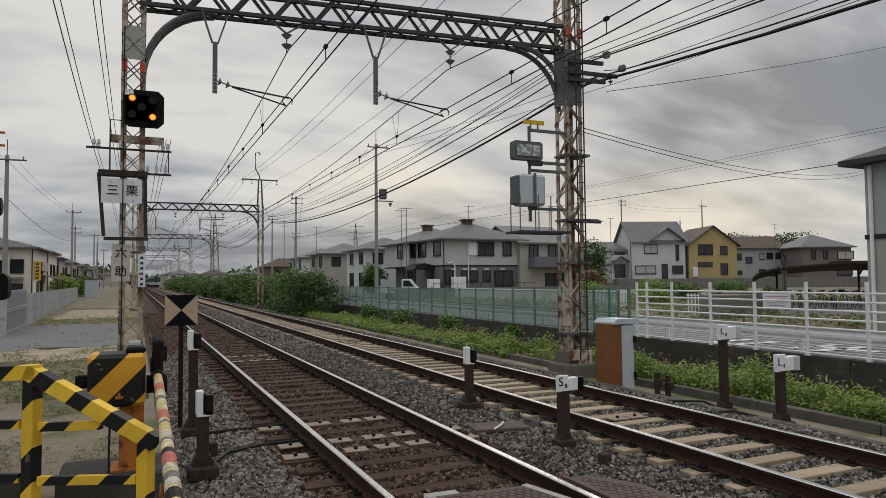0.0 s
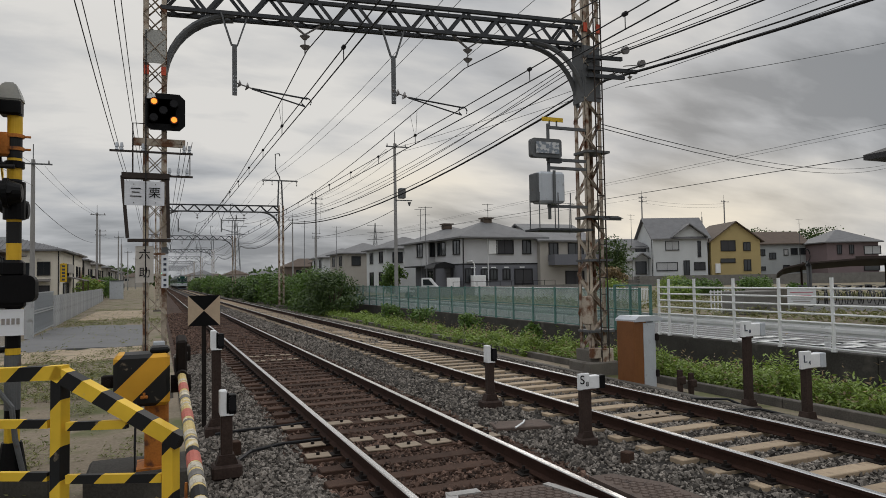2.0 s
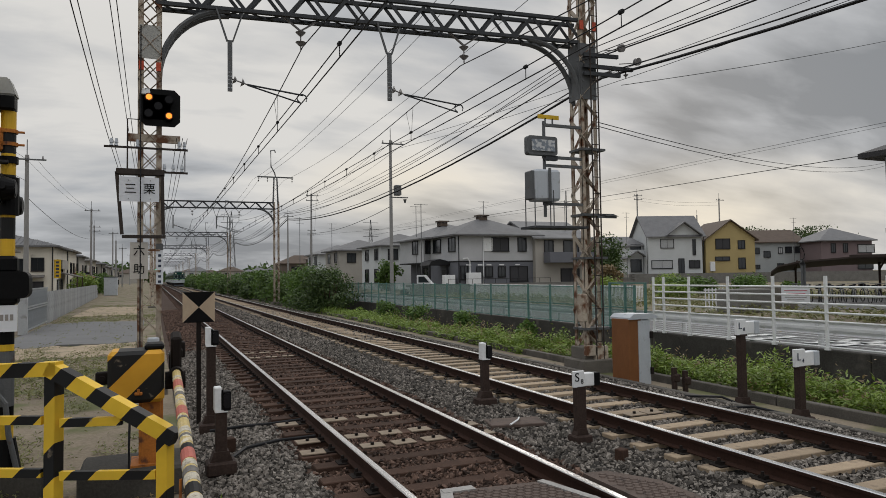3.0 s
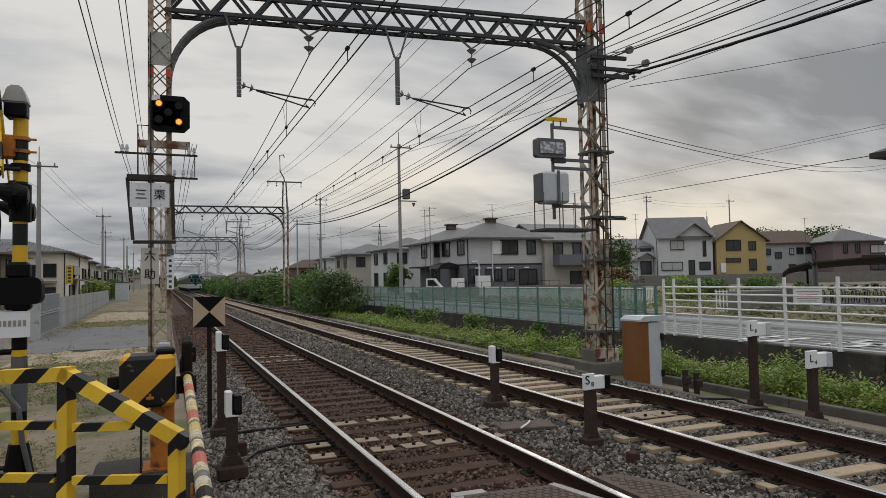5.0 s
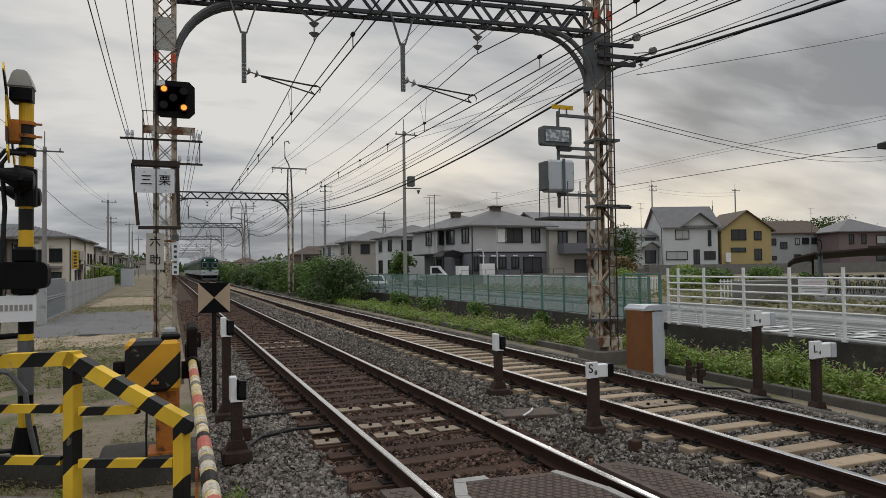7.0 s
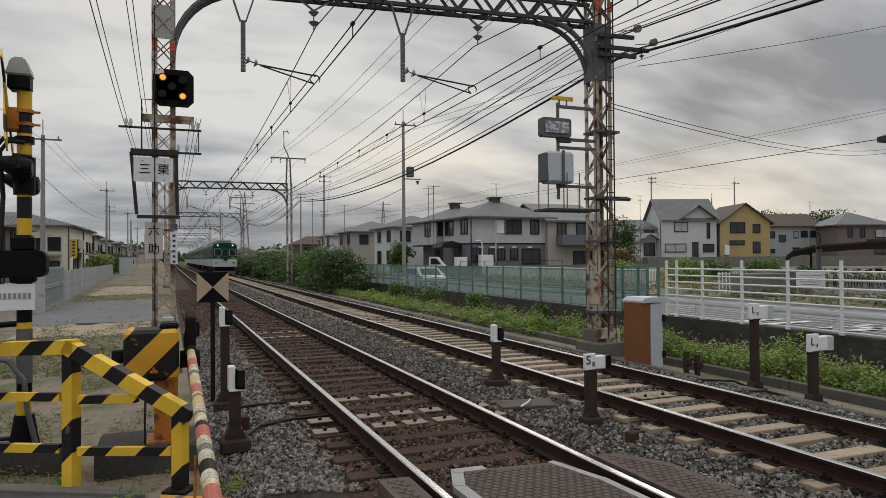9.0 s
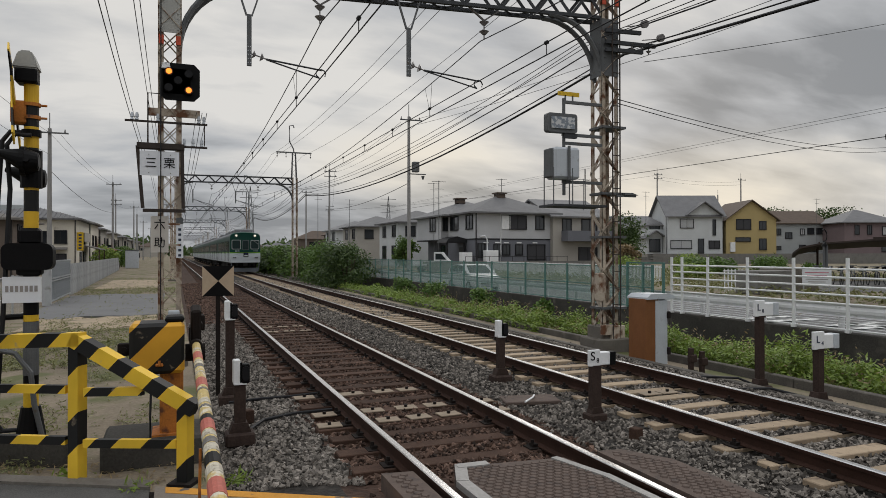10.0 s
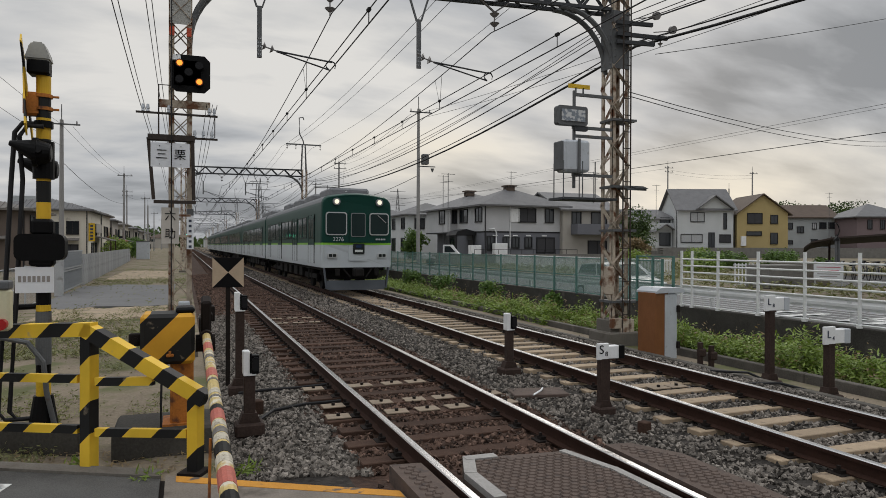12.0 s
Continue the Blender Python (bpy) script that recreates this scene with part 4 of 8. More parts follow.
def car(train, y0, lead, powered, tail):
    """One car of the train, its front at y0, reaching back along +y."""
    L = CAR_L
    c = part("car", B(), [M["train_green"]], train, "green over white railway car")
    prof = body_profile(CAR_W, Z0, Z_TOP, 0.36)
    nose = 0.22 if lead else 0.0
    ya, yb = y0 + nose, y0 + L - 0.35
    bm = B(); extrude_band(bm, prof, ya, yb, Z_LIME, 3.38); bm.to_mesh(c.data); bm.free()
    for nm, lo, hi, mat in (("lower_panel", Z0, Z_LOW, "train_white"), ("waist_stripe", Z_LOW, Z_LIME, "train_lime"), ("roof", 3.38, 3.8, "train_roof")):
        bm = B(); extrude_band(bm, prof, ya, yb, lo, hi)
        if nm == "roof":
            for dx in (-0.9, 0.9):
                box(bm, 0.05, yb - ya, 0.05, pose(dx, (ya + yb) / 2, 3.60))
        part(nm, bm, M[mat], c)
    bm = B()
    for yy in ((yb,) if lead else (ya, yb)):
        v = [bm.verts.new((x, yy, z)) for x, z in prof]
        bm.faces.new(v)
    part("end_wall", bm, M["train_green"], c)
    # side doors and windows
    doors = [1.9 + nose, 6.4, 11.6, 16.2] if lead else [2.2, 6.9, 11.6, 16.2]
    dm, wm, fm = B(), B(), B()
    box(dm, 0.03, 1.25, 1.85, None, 0.01)
    box(wm, 0.02, 0.86, 0.8); box(fm, 0.035, 0.94, 0.88)
    door_me = mesh_of("door", dm, M["train_green2"]); win_me = mesh_of("pane", wm, M["train_glass"]); fr_me = mesh_of("window", fm, M["train_dark"])
    low = B(); box(low, 0.032, 1.25, 0.72, None, 0.01); low = mesh_of("door_lower", low, M["train_white"])
    dw = B(); box(dw, 0.036, 0.42, 0.8, None, 0.0); dw = mesh_of("door_pane", dw, M["train_glass"])
    seal = B(); box(seal, 0.02, 0.09, 1.9); seal = mesh_of("door_seal", seal, M["black"])
    for s in (-1, 1):
        h = s * (CAR_W / 2)
        for dy in doors:
            yy = y0 + dy
            part("door", door_me, None, c, "", pose(h - s * 0.004, yy, 1.1)).scale = (1, 1, 1)
            part("door_lower", low, None, c, "", pose(h - s * 0.002, yy, 1.08))
            for k in (-0.31, 0.31):
                part("door_pane", dw, None, c, "", pose(h - s * 0.002, yy + k, 2.02))
            for k in (-0.66, 0.0, 0.66):
                part("door_seal", seal, None, c, "", pose(h + s * 0.006, yy + k * 0.985, 1.08)).scale = (1, 1 if k else 0.35, 1)
        for a, b in zip(doors, doors[1:]):
            mid_y = (a + b) / 2
            for k in (-1, 0, 1) if b - a > 4.4 else (-0.5, 0.5):
                part("window", fr_me, None, c, "", pose(h - s * 0.008, y0 + mid_y + k * 1.14, 2.06))
                part("pane", win_me, None, c, "", pose(h - s * -0.002, y0 + mid_y + k * 1.14, 2.10))
    # underframe, boxes, bogies and wheels
    bm = B()
    box(bm, 2.3, L - 0.9, 0.18, pose(0, y0 + L / 2, 0.82))
    for k, yy in enumerate((5.9, 7.4, 9.2, 10.8, 12.4)):
        box(bm, 2.35, 1.1 if k % 2 else 0.8, 0.42, pose(0, y0 + yy, 0.42), 0.03)
    part("underframe", bm, M["under"], c)
    for yy in (2.9, 5.0, 13.9, 16.0):
        for s in (-1, 1):
            wh = B()
            rod(wh, (s * 0.69, y0 + yy, 0.43), (s * 0.82, y0 + yy, 0.43), 0.43, 20)
            rod(wh, (s * 0.82, y0 + yy, 0.43), (s * 1.0, y0 + yy, 0.43), 0.14, 10)
            part("wheel", wh, M["under"], c)
    for yy in (3.95, 14.95):
        bm = B()
        for s in (-1, 1):
            box(bm, 0.14, 2.9, 0.2, pose(s * 1.0, y0 + yy, 0.42), 0.02)
            for k in (-0.35, 0.35):
                rod(bm, (s * 1.0, y0 + yy + k, 0.35), (s * 1.0, y0 + yy + k, 0.8), 0.11, 10)
        box(bm, 2.0, 0.4, 0.18, pose(0, y0 + yy, 0.47), 0.02)
        part("bogie", bm, M["under"], c)
    # roof gear
    for yy in ((2.4, 6.0, 9.6, 13.2) if not powered else (2.6, 5.2)):
        bm = B(); box(bm, 1.6, 2.1, 0.42, pose(0, y0 + yy, 3.62), 0.08)
        part("air_conditioner", bm, M["train_roof"], c)
    if powered:
        for yy, s in ((9.5, 1), (15.5, -1)):
            bm = B()
            box(bm, 1.3, 1.6, 0.12, pose(0, y0 + yy, 3.62))
            for dx in (-0.5, 0.5):
                rod(bm, (dx, y0 + yy + 0.7 * s, 3.75), (dx * 0.8, y0 + yy - 0.8 * s, 4.3), 0.025, 6)
                rod(bm, (dx * 0.8, y0 + yy - 0.8 * s, 4.3), (dx * 0.7, y0 + yy + 0.3 * s, 4.98), 0.02, 6)
            rod(bm, (-0.75, y0 + yy + 0.3 * s, 4.98), (0.75, y0 + yy + 0.3 * s, 4.98), 0.025, 6)
            part("pantograph", bm, M["train_grey"], c)
    bm = B()
    if not tail:
        box(bm, 1.3, 0.4, 2.1, pose(0, y0 + L - 0.17, 1.1))
        part("gangway", bm, M["black"], c)
    else:
        bm.free()
    return c


M["train_green2"] = M["train_green"]
M["train_dark"] = material("black_window_rubber", (0.014, 0.018, 0.018), 0.5, vary=0.1, bump=0)


def cab_front(train, y0):
    """The blunt front: bowed panel, three windows, lamps, number, destination roll, coupler and skirt."""
    prof = body_profile(CAR_W, Z0, Z_TOP, 0.36)
    for nm, lo, hi, mat in (("front_upper", Z_LIME, 3.8, "train_green"), ("front_lower", Z0, Z_LOW, "train_white"), ("front_stripe", Z_LOW, Z_LIME, "train_lime")):
        bm = B()
        rings = []
        for f in range(5):
            t = f / 4
            k = 1 - 0.045 * t * t
            yy = y0 + 0.22 * (1 - math.sin(t * math.pi / 2))
            ring = []
            for x, z in prof:
                z2 = min(max(z, lo), hi)
                zz = z2 if z2 < 3.0 else 3.0 + (z2 - 3.0) * (1 - 0.12 * t)
                ring.append(bm.verts.new((x * k, yy + 0.05 * (x / 1.36) ** 2 * (1 if t else 0), zz)))
            rings.append(ring)
        for a, b in zip(rings, rings[1:]):
            for i in range(len(a) - 1):
                if (a[i].co - a[i + 1].co).length > 1e-4:
                    bm.faces.new((a[i], a[i + 1], b[i + 1], b[i]))
        last = rings[-1]
        seen, loop = set(), []
        for v in last:
            kx = (round(v.co.x, 3), round(v.co.z, 3))
            if kx not in seen:
                seen.add(kx); loop.append(v)
        bm.faces.new(loop)
        bmesh.ops.remove_doubles(bm, verts=bm.verts, dist=0.0005)
        ob = part(nm, bm, M[mat], train)
    F = y0 - 0.012
    cab = part("cab_window", B(), M["frame_silver"], train)
    bm = B(); rounded(bm, 0.80, 0.86, 0.11, 0.05, pose(-0.80, F, 2.59)); bm.to_mesh(cab.data); bm.free()
    gl = B(); rounded(gl, 0.72, 0.78, 0.08, 0.03, pose(-0.80, F - 0.012, 2.59)); part("pane", gl, M["train_glass"], cab)
    two = part("cab_window", B(), M["frame_silver"], train)
    bm = B(); rounded(bm, 0.76, 0.84, 0.11, 0.05, pose(0.84, F, 2.585)); bm.to_mesh(two.data); bm.free()
    gl = B(); rounded(gl, 0.68, 0.76, 0.08, 0.03, pose(0.84, F - 0.012, 2.585)); part("pane", gl, M["train_glass"], two)
    wp = B(); rod(wp, (0.78, F - 0.03, 2.92), (1.1, F - 0.03, 2.64), 0.012, 6); part("wiper", wp, M["frame_silver"], two)
    dr = part("front_door", B(), M["train_green"], train)
    bm = B(); rounded(bm, 0.66, 1.18, 0.06, 0.05, pose(0.03, F + 0.022, 2.48)); bm.to_mesh(dr.data); bm.free()
    bm = B(); rounded(bm, 0.56, 0.90, 0.07, 0.04, pose(0.03, F, 2.55)); fr = part("door_window", bm, M["train_grey"], train)
    gl = B(); rounded(gl, 0.50, 0.84, 0.05, 0.03, pose(0.03, F - 0.012, 2.55)); part("pane", gl, M["train_glass"], fr)
    lo = B(); rounded(lo, 0.74, 0.58, 0.03, 0.04, pose(0.03, F + 0.018, 1.49)); part("lower_door_panel", lo, M["train_white"], train)
    for x in (-0.80, 0.84):
        bm = B(); rod(bm, (x, F + 0.06, 3.41), (x, F - 0.05, 3.41), 0.14, 20); h = part("headlight_housing", bm, M["train_grey"], train)
        bm = B(); rod(bm, (x, F, 3.41), (x, F - 0.065, 3.41), 0.085, 20); part("headlight", bm, M["headlight"], h, "round glowing headlight")
        bm = B(); rounded(bm, 0.36, 0.17, 0.04, 0.06, pose(x * 1.16 - 0.02, F - 0.01, 1.40)); t = part("marker_lamp", bm, M["frame_silver"], train)
        for k in (-0.075, 0.075):
            bm = B(); rounded(bm, 0.12, 0.11, 0.02, 0.02, pose(x * 1.16 - 0.02 + k, F - 0.024, 1.40)); part("lens", bm, M["train_dark"], t)
    ds = B(); rounded(ds, 0.44, 0.40, 0.05, 0.03, pose(0.05, F - 0.006, 1.65)); roll = part("destination_sign", ds, M["train_dark"], train, "small dark destination roll sign")
    for z, w in ((1.74, 0.2), (1.57, 0.3)):
        bm = B(); box(bm, w, 0.004, 0.085, pose(0.05, F - 0.009, z - 0.04)); part("roll_strip", bm, M["lamp_cover"] if z < 1.6 else M["sign_navy"], roll)
    text(train, "2276", 0.21, M["train_white"], pose(-0.73, F - 0.002, 2.005), "car_number")
    bars_of_writing(train, 0.9, F + 0.02, 1.98, 0.40, 0.06, 6, M["train_white"], "badge_bar")
    bm = B()
    for s in (-1, 1):
        rod(bm, (s * 0.42, F - 0.03, 3.80), (s * 0.42, F + 0.2, 3.80), 0.02, 6)
        rod(bm, (s * 1.29, F + 0.02, 1.25), (s * 1.29, F + 0.02, 1.75), 0.014, 6)
    part("hand_rail", bm, M["frame_silver"], train)
    bm = B()
    box(bm, 0.36, 0.5, 0.3, pose(0, y0 - 0.12, 0.62), 0.04)
    rod(bm, (0, y0 + 0.3, 0.76), (0, y0 - 0.1, 0.76), 0.13, 12)
    for s in (-1, 1):
        rod(bm, (s * 0.55, y0 - 0.05, 0.9), (s * 0.3, y0 - 0.1, 0.6), 0.03, 6)
        box(bm, 0.16, 0.14, 0.26, pose(s * 0.75, y0 + 0.02, 0.64), 0.02)
    part("coupler", bm, M["under"], train, "dark coupler with hoses")
    bm = B()
    outline = [(-1.12, 0.16), (-1.02, 0.10), (1.02, 0.10), (1.12, 0.16), (1.12, 0.46), (-1.12, 0.46)]
    prism(bm, outline, 0.05, pose(0, y0 + 0.10, 0))
    part("skirt", bm, M["skirt"], train, "grey steel pilot plate")
    for s in (-1, 1):
        bm = B(); bar(bm, (s * 1.14, y0 + 0.13, 0.16), (s * 1.24, y0 + 0.13, 0.95), 0.16, 0.05); part("skirt_post", bm, M["skirt"], train)
    bm = B(); box(bm, 2.2, 0.1, 0.5, pose(0, y0 + 1.2, 0.45)); part("bulkhead", bm, M["under"], train)


def build_train():
    t = thing("train", pose(FAR_X, 240, 0), "green and white commuter train with glowing headlights on the far track", "train")
    for i in range(7):
        car(t, i * CAR_L, i == 0, i in (1, 4), i == 6)
    cab_front(t, 0.0)
    return t


TRAIN = build_train()

# ---- things beside the crossing ----
M["crossing_grey"] = material("pale_grey_cast_metal", (0.36, 0.36, 0.34), 0.55, vary=0.12, bump=0.05)
M["lens_dark"] = glassy("dark_lens", (0.012, 0.012, 0.014), 0.4)
M["lens_dark"].node_tree.nodes["Principled BSDF"].inputs["Specular IOR Level"].default_value = 0.15
M["amber"] = glowing("amber_signal_glow", (1.0, 0.27, 0.03), 1.6)
M["amber_ring"] = material("amber_lens_ring", (0.22, 0.07, 0.02), 0.4, vary=0.1, bump=0)
M["green_glow"] = glowing("green_signal_glow", (0.1, 0.9, 0.5), 3.0)
M["sign_frame"] = material("rusty_dark_frame", (0.045, 0.036, 0.032), 0.75, vary=0.3, scale=8, bump=0.15)
M["cable"] = material("black_cable", (0.018, 0.018, 0.02), 0.55, vary=0.1, bump=0)
M["pale_box"] = material("pale_grey_enamel", (0.48, 0.51, 0.55), 0.4, 0.1, vary=0.1, scale=3, bump=0.03, stain=(0.2, 0.19, 0.18), stain_at=(0.64, 0.8))


def guard_fence():
    """Crossing guard rail: two posts, three rails, the top one sloping down at its end."""
    turn = math.degrees(math.atan2(0.47, -0.883))
    g = thing("guard_fence", pose(-2.6, 6.0, -0.13, 0, 0, turn), "yellow and black striped steel guard rail beside the crossing", "guard rail")
    S = 0.047
    for u, h in ((0.96, 1.13), (0.0, 0.62), (2.55, 1.12)):
        bm = B(); box(bm, 2 * S, 0.085, h, pose(u, 0, 0), 0.006)
        for s in (-1, 1):
            box(bm, 0.012, 0.08, h, pose(u + s * (S - 0.008), -0.045, 0))
        part("post", bm, M["hazard_post"], g)
    bm = B(); bar(bm, (3.6, 0, 1.09), (0.90, 0, 1.19), 0.11, 0.115); part("top_rail", bm, M["hazard"], g)
    bm = B(); bar(bm, (0.98, 0, 1.195), (-0.10, 0, 0.625), 0.11, 0.12); part("sloping_rail", bm, M["hazard"], g)
    for z, u1 in ((0.765, 0.36), (0.335, 0.06)):
        for a, b in ((3.6, 1.04), (0.88, u1)):
            bm = B(); bar(bm, (a, 0, z - 0.02), (b, 0, z), 0.05, 0.07); part("rail", bm, M["hazard"], g)
    bm = B(); box(bm, 0.2, 0.2, 0.03, pose(0, 0, 0)); part("foot_plate", bm, M["iron"], g)
    return g


guard_fence()


def crossing_signal():
    """Level-crossing signal: banded post, crossbuck seen edge-on, horn, lamps on both sides, control box."""
    g = thing("crossing_signal", pose(-4.03, 7.95, -0.27), "yellow and black banded level-crossing signal post with lamps and horn", "crossing signal")
    bm = B(); rod(bm, (0, 0, 0.0), (0, 0, 3.8), 0.068, 20); part("post", bm, M["hazard_band"], g)
    bm = B(); rod(bm, (0, 0, 0), (0, 0, 0.5), 0.17, 16, 0.09); part("post_foot", bm, M["black"], g)
    bm = B(); rod(bm, (0, 0, 0.82), (0, 0, 1.36), 0.073, 20); part("grey_sleeve", bm, M["steel_grey"], g)
    bm = B(); rod(bm, (0, 0, 1.43), (0, 0, 1.95), 0.0695, 20); part("black_sleeve", bm, M["black"], g)
    bm = B(); rod(bm, (0, 0, 0.66), (0, 0, 0.815), 0.0695, 20); part("black_sleeve", bm, M["black"], g)
    bm = B(); rod(bm, (0, 0, 0.49), (0, 0, 0.655), 0.0692, 20); part("yellow_sleeve", bm, M["yellow"], g)
    bm = B(); rod(bm, (0, 0, 1.365), (0, 0, 1.425), 0.0692, 20); part("yellow_sleeve", bm, M["yellow"], g)
    bm = B(); tube(bm, [(-0.36, -0.1, 1.12), (-0.12, -0.12, 1.06), (0.02, -0.13, 0.86), (0.05, -0.13, 0.55), (0.12, -0.12, 0.2), (0.2, -0.1, 0.02)], 0.026, 8); part("hose", bm, M["steel_grey"], g, "worn grey hose clipped to the post")
    # horn at the top
    bm = B()
    prism(bm, [(-0.12, 0), (0.115, 0), (0.10, 0.07), (0.055, 0.18), (-0.05, 0.18), (-0.075, 0.13)], 0.24, pose(-0.04, -0.12, 3.915))
    bmesh.ops.bevel(bm, geom=list(bm.edges), offset=0.015, segments=2, affect="EDGES")
    horn = part("horn", bm, M["crossing_grey"], g, "pale grey alarm horn cover")
    bm = B(); box(bm, 0.20, 0.2, 0.15, pose(-0.035, -0.02, 3.77), 0.02); part("horn_mouth", bm, M["black"], horn)
    for z in (3.42, 3.55):
        bm = B(); rod(bm, (0, 0, z), (0, 0, z + 0.035), 0.084, 18); rod(bm, (0.07, 0, z + 0.017), (0.14, 0, z + 0.017), 0.012, 6); part("clamp", bm, M["orange"], g)
    # crossbuck boards, seen nearly edge-on
    x = part("crossbuck", B(), M["yellow"], g, "yellow and black crossbuck boards")
    bm = B()
    for s in (-1, 1):
        box(bm, 0.016, 0.17, 1.1, pose(-0.16, s * -0.012, 3.62, s * 36, -4, 7) @ Matrix.Translation((0.012 * s, 0, -0.55)))
    bm.to_mesh(x.data); bm.free()
    x.data.materials.clear(); x.data.materials.append(M["hazard_cross"])
    bm = B(); box(bm, 0.16, 0.12, 0.24, pose(-0.1, 0, 3.36), 0.02); part("crossbuck_bracket", bm, M["orange"], g)
    # lamps with hoods on an arm
    for yy, side, zz in ((-0.16, -1, 2.97), (0.22, 1, 2.84)):
        l = part("lamp", B(), M["black"], g)
        bm = B(); rod(bm, (-0.06, yy, zz), (-0.02, yy, zz), 0.15, 22); rod(bm, (-0.02, yy, zz), (0.09, yy, zz), 0.13, 18, 0.09)
        bm.to_mesh(l.data); bm.free()
        bm = B(); rod(bm, (-0.04, yy, zz + 0.02), (-0.27, yy, zz + 0.085), 0.115, 16, 0.025); part("hood", bm, M["black"], l)
        bm = B(); rod(bm, (0.085, yy, zz), (0.097, yy, zz), 0.07, 16); part("lamp_back", bm, M["lens_dark"], l)
    bm = B(); rod(bm, (0, -0.3, 2.98), (0, 0.3, 2.78), 0.03, 8); rod(bm, (0, 0, 2.72), (0, 0, 3.1), 0.1, 16); part("lamp_arm", bm, M["black"], g)
    for dx in (0.0, 0.10):
        bm = B()
        tube(bm, [(0.02, -0.02 - dx, 3.28 - dx * 0.4), (-0.18 + dx * 0.6, -0.03 - dx, 3.28 - dx * 0.4), (-0.25 + dx * 0.6, -0.03 - dx, 3.18 - dx * 0.5), (-0.28 + dx, -0.03, 2.7), (-0.34 + dx, -0.03, 1.4), (-0.40 + dx, 0, 0.35), (-0.34 + dx, 0, 0.27), (0, 0, 0.27)], 0.023, 10)
        part("conduit", bm, M["cable"], g)
    bm = B(); rod(bm, (0, 0, 3.24), (0, 0, 3.31), 0.09, 16); part("conduit_clamp", bm, M["black"], g)
    bm = B()
    rounded(bm, 0.45, 0.27, 0.07, 0.2, pose(-0.01, -0.16, 2.02))
    box(bm, 0.22, 0.18, 0.08, pose(0, -0.05, 1.83), 0.02); box(bm, 0.2, 0.18, 0.17, pose(0, -0.03, 2.14), 0.03)
    part("bell_box", bm, M["black"], g)
    bm = B(); box(bm, 0.34, 0.012, 0.26, pose(-0.06, -0.11, 1.56)); n = part("notice_plate", bm, M["sign_white"], g, "white notice plate with faded lettering")
    for k in range(7):
        bb = B(); box(bb, 0.028, 0.004, 0.06, pose(-0.19 + k * 0.042, -0.118, 1.67)); part("lettering_bar", bb, M["concrete_ink"], n)
    bm = B(); rod(bm, (-0.42, 0.0, 1.4), (0, 0, 1.42), 0.03, 8); part("conduit_tie", bm, M["black"], g)
    return g


M["concrete_ink"] = material("faded_ink", (0.28, 0.26, 0.25), 0.8, vary=0.1, bump=0)
M["hazard_cross"] = striped("crossbuck_paint", (0.76, 0.49, 0.04), (0.012, 0.012, 0.012), 0.5, (0.0, 0.0, 1.0), shift=0.2, share=0.4)
crossing_signal()


def push_button():
    """Emergency button box on its post."""
    g = thing("alarm_button", pose(-4.02, 6.5, -0.25), "cream emergency button box with a red knob on a grey post", "alarm button")
    bm = B(); rod(bm, (-0.12, 0, 0), (-0.12, 0, 1.3), 0.04, 10); part("post", bm, M["steel_grey"], g)
    bm = B(); box(bm, 0.22, 0.14, 0.34, pose(-0.10, -0.03, 1.32), 0.02); part("box", bm, M["cream"], g)
    bm = B(); box(bm, 0.22, 0.16, 0.07, pose(-0.10, -0.03, 1.66), 0.01); part("lid", bm, M["steel_grey"], g)
    bm = B(); rod(bm, (-0.04, -0.1, 1.38), (-0.04, -0.17, 1.38), 0.045, 12); part("knob", bm, M["red_knob"], g)


M["cream"] = material("cream_enamel", (0.55, 0.52, 0.36), 0.5, vary=0.1, bump=0.03)
M["red_knob"] = material("red_plastic", (0.35, 0.02, 0.02), 0.35, vary=0.05, bump=0)
push_button()


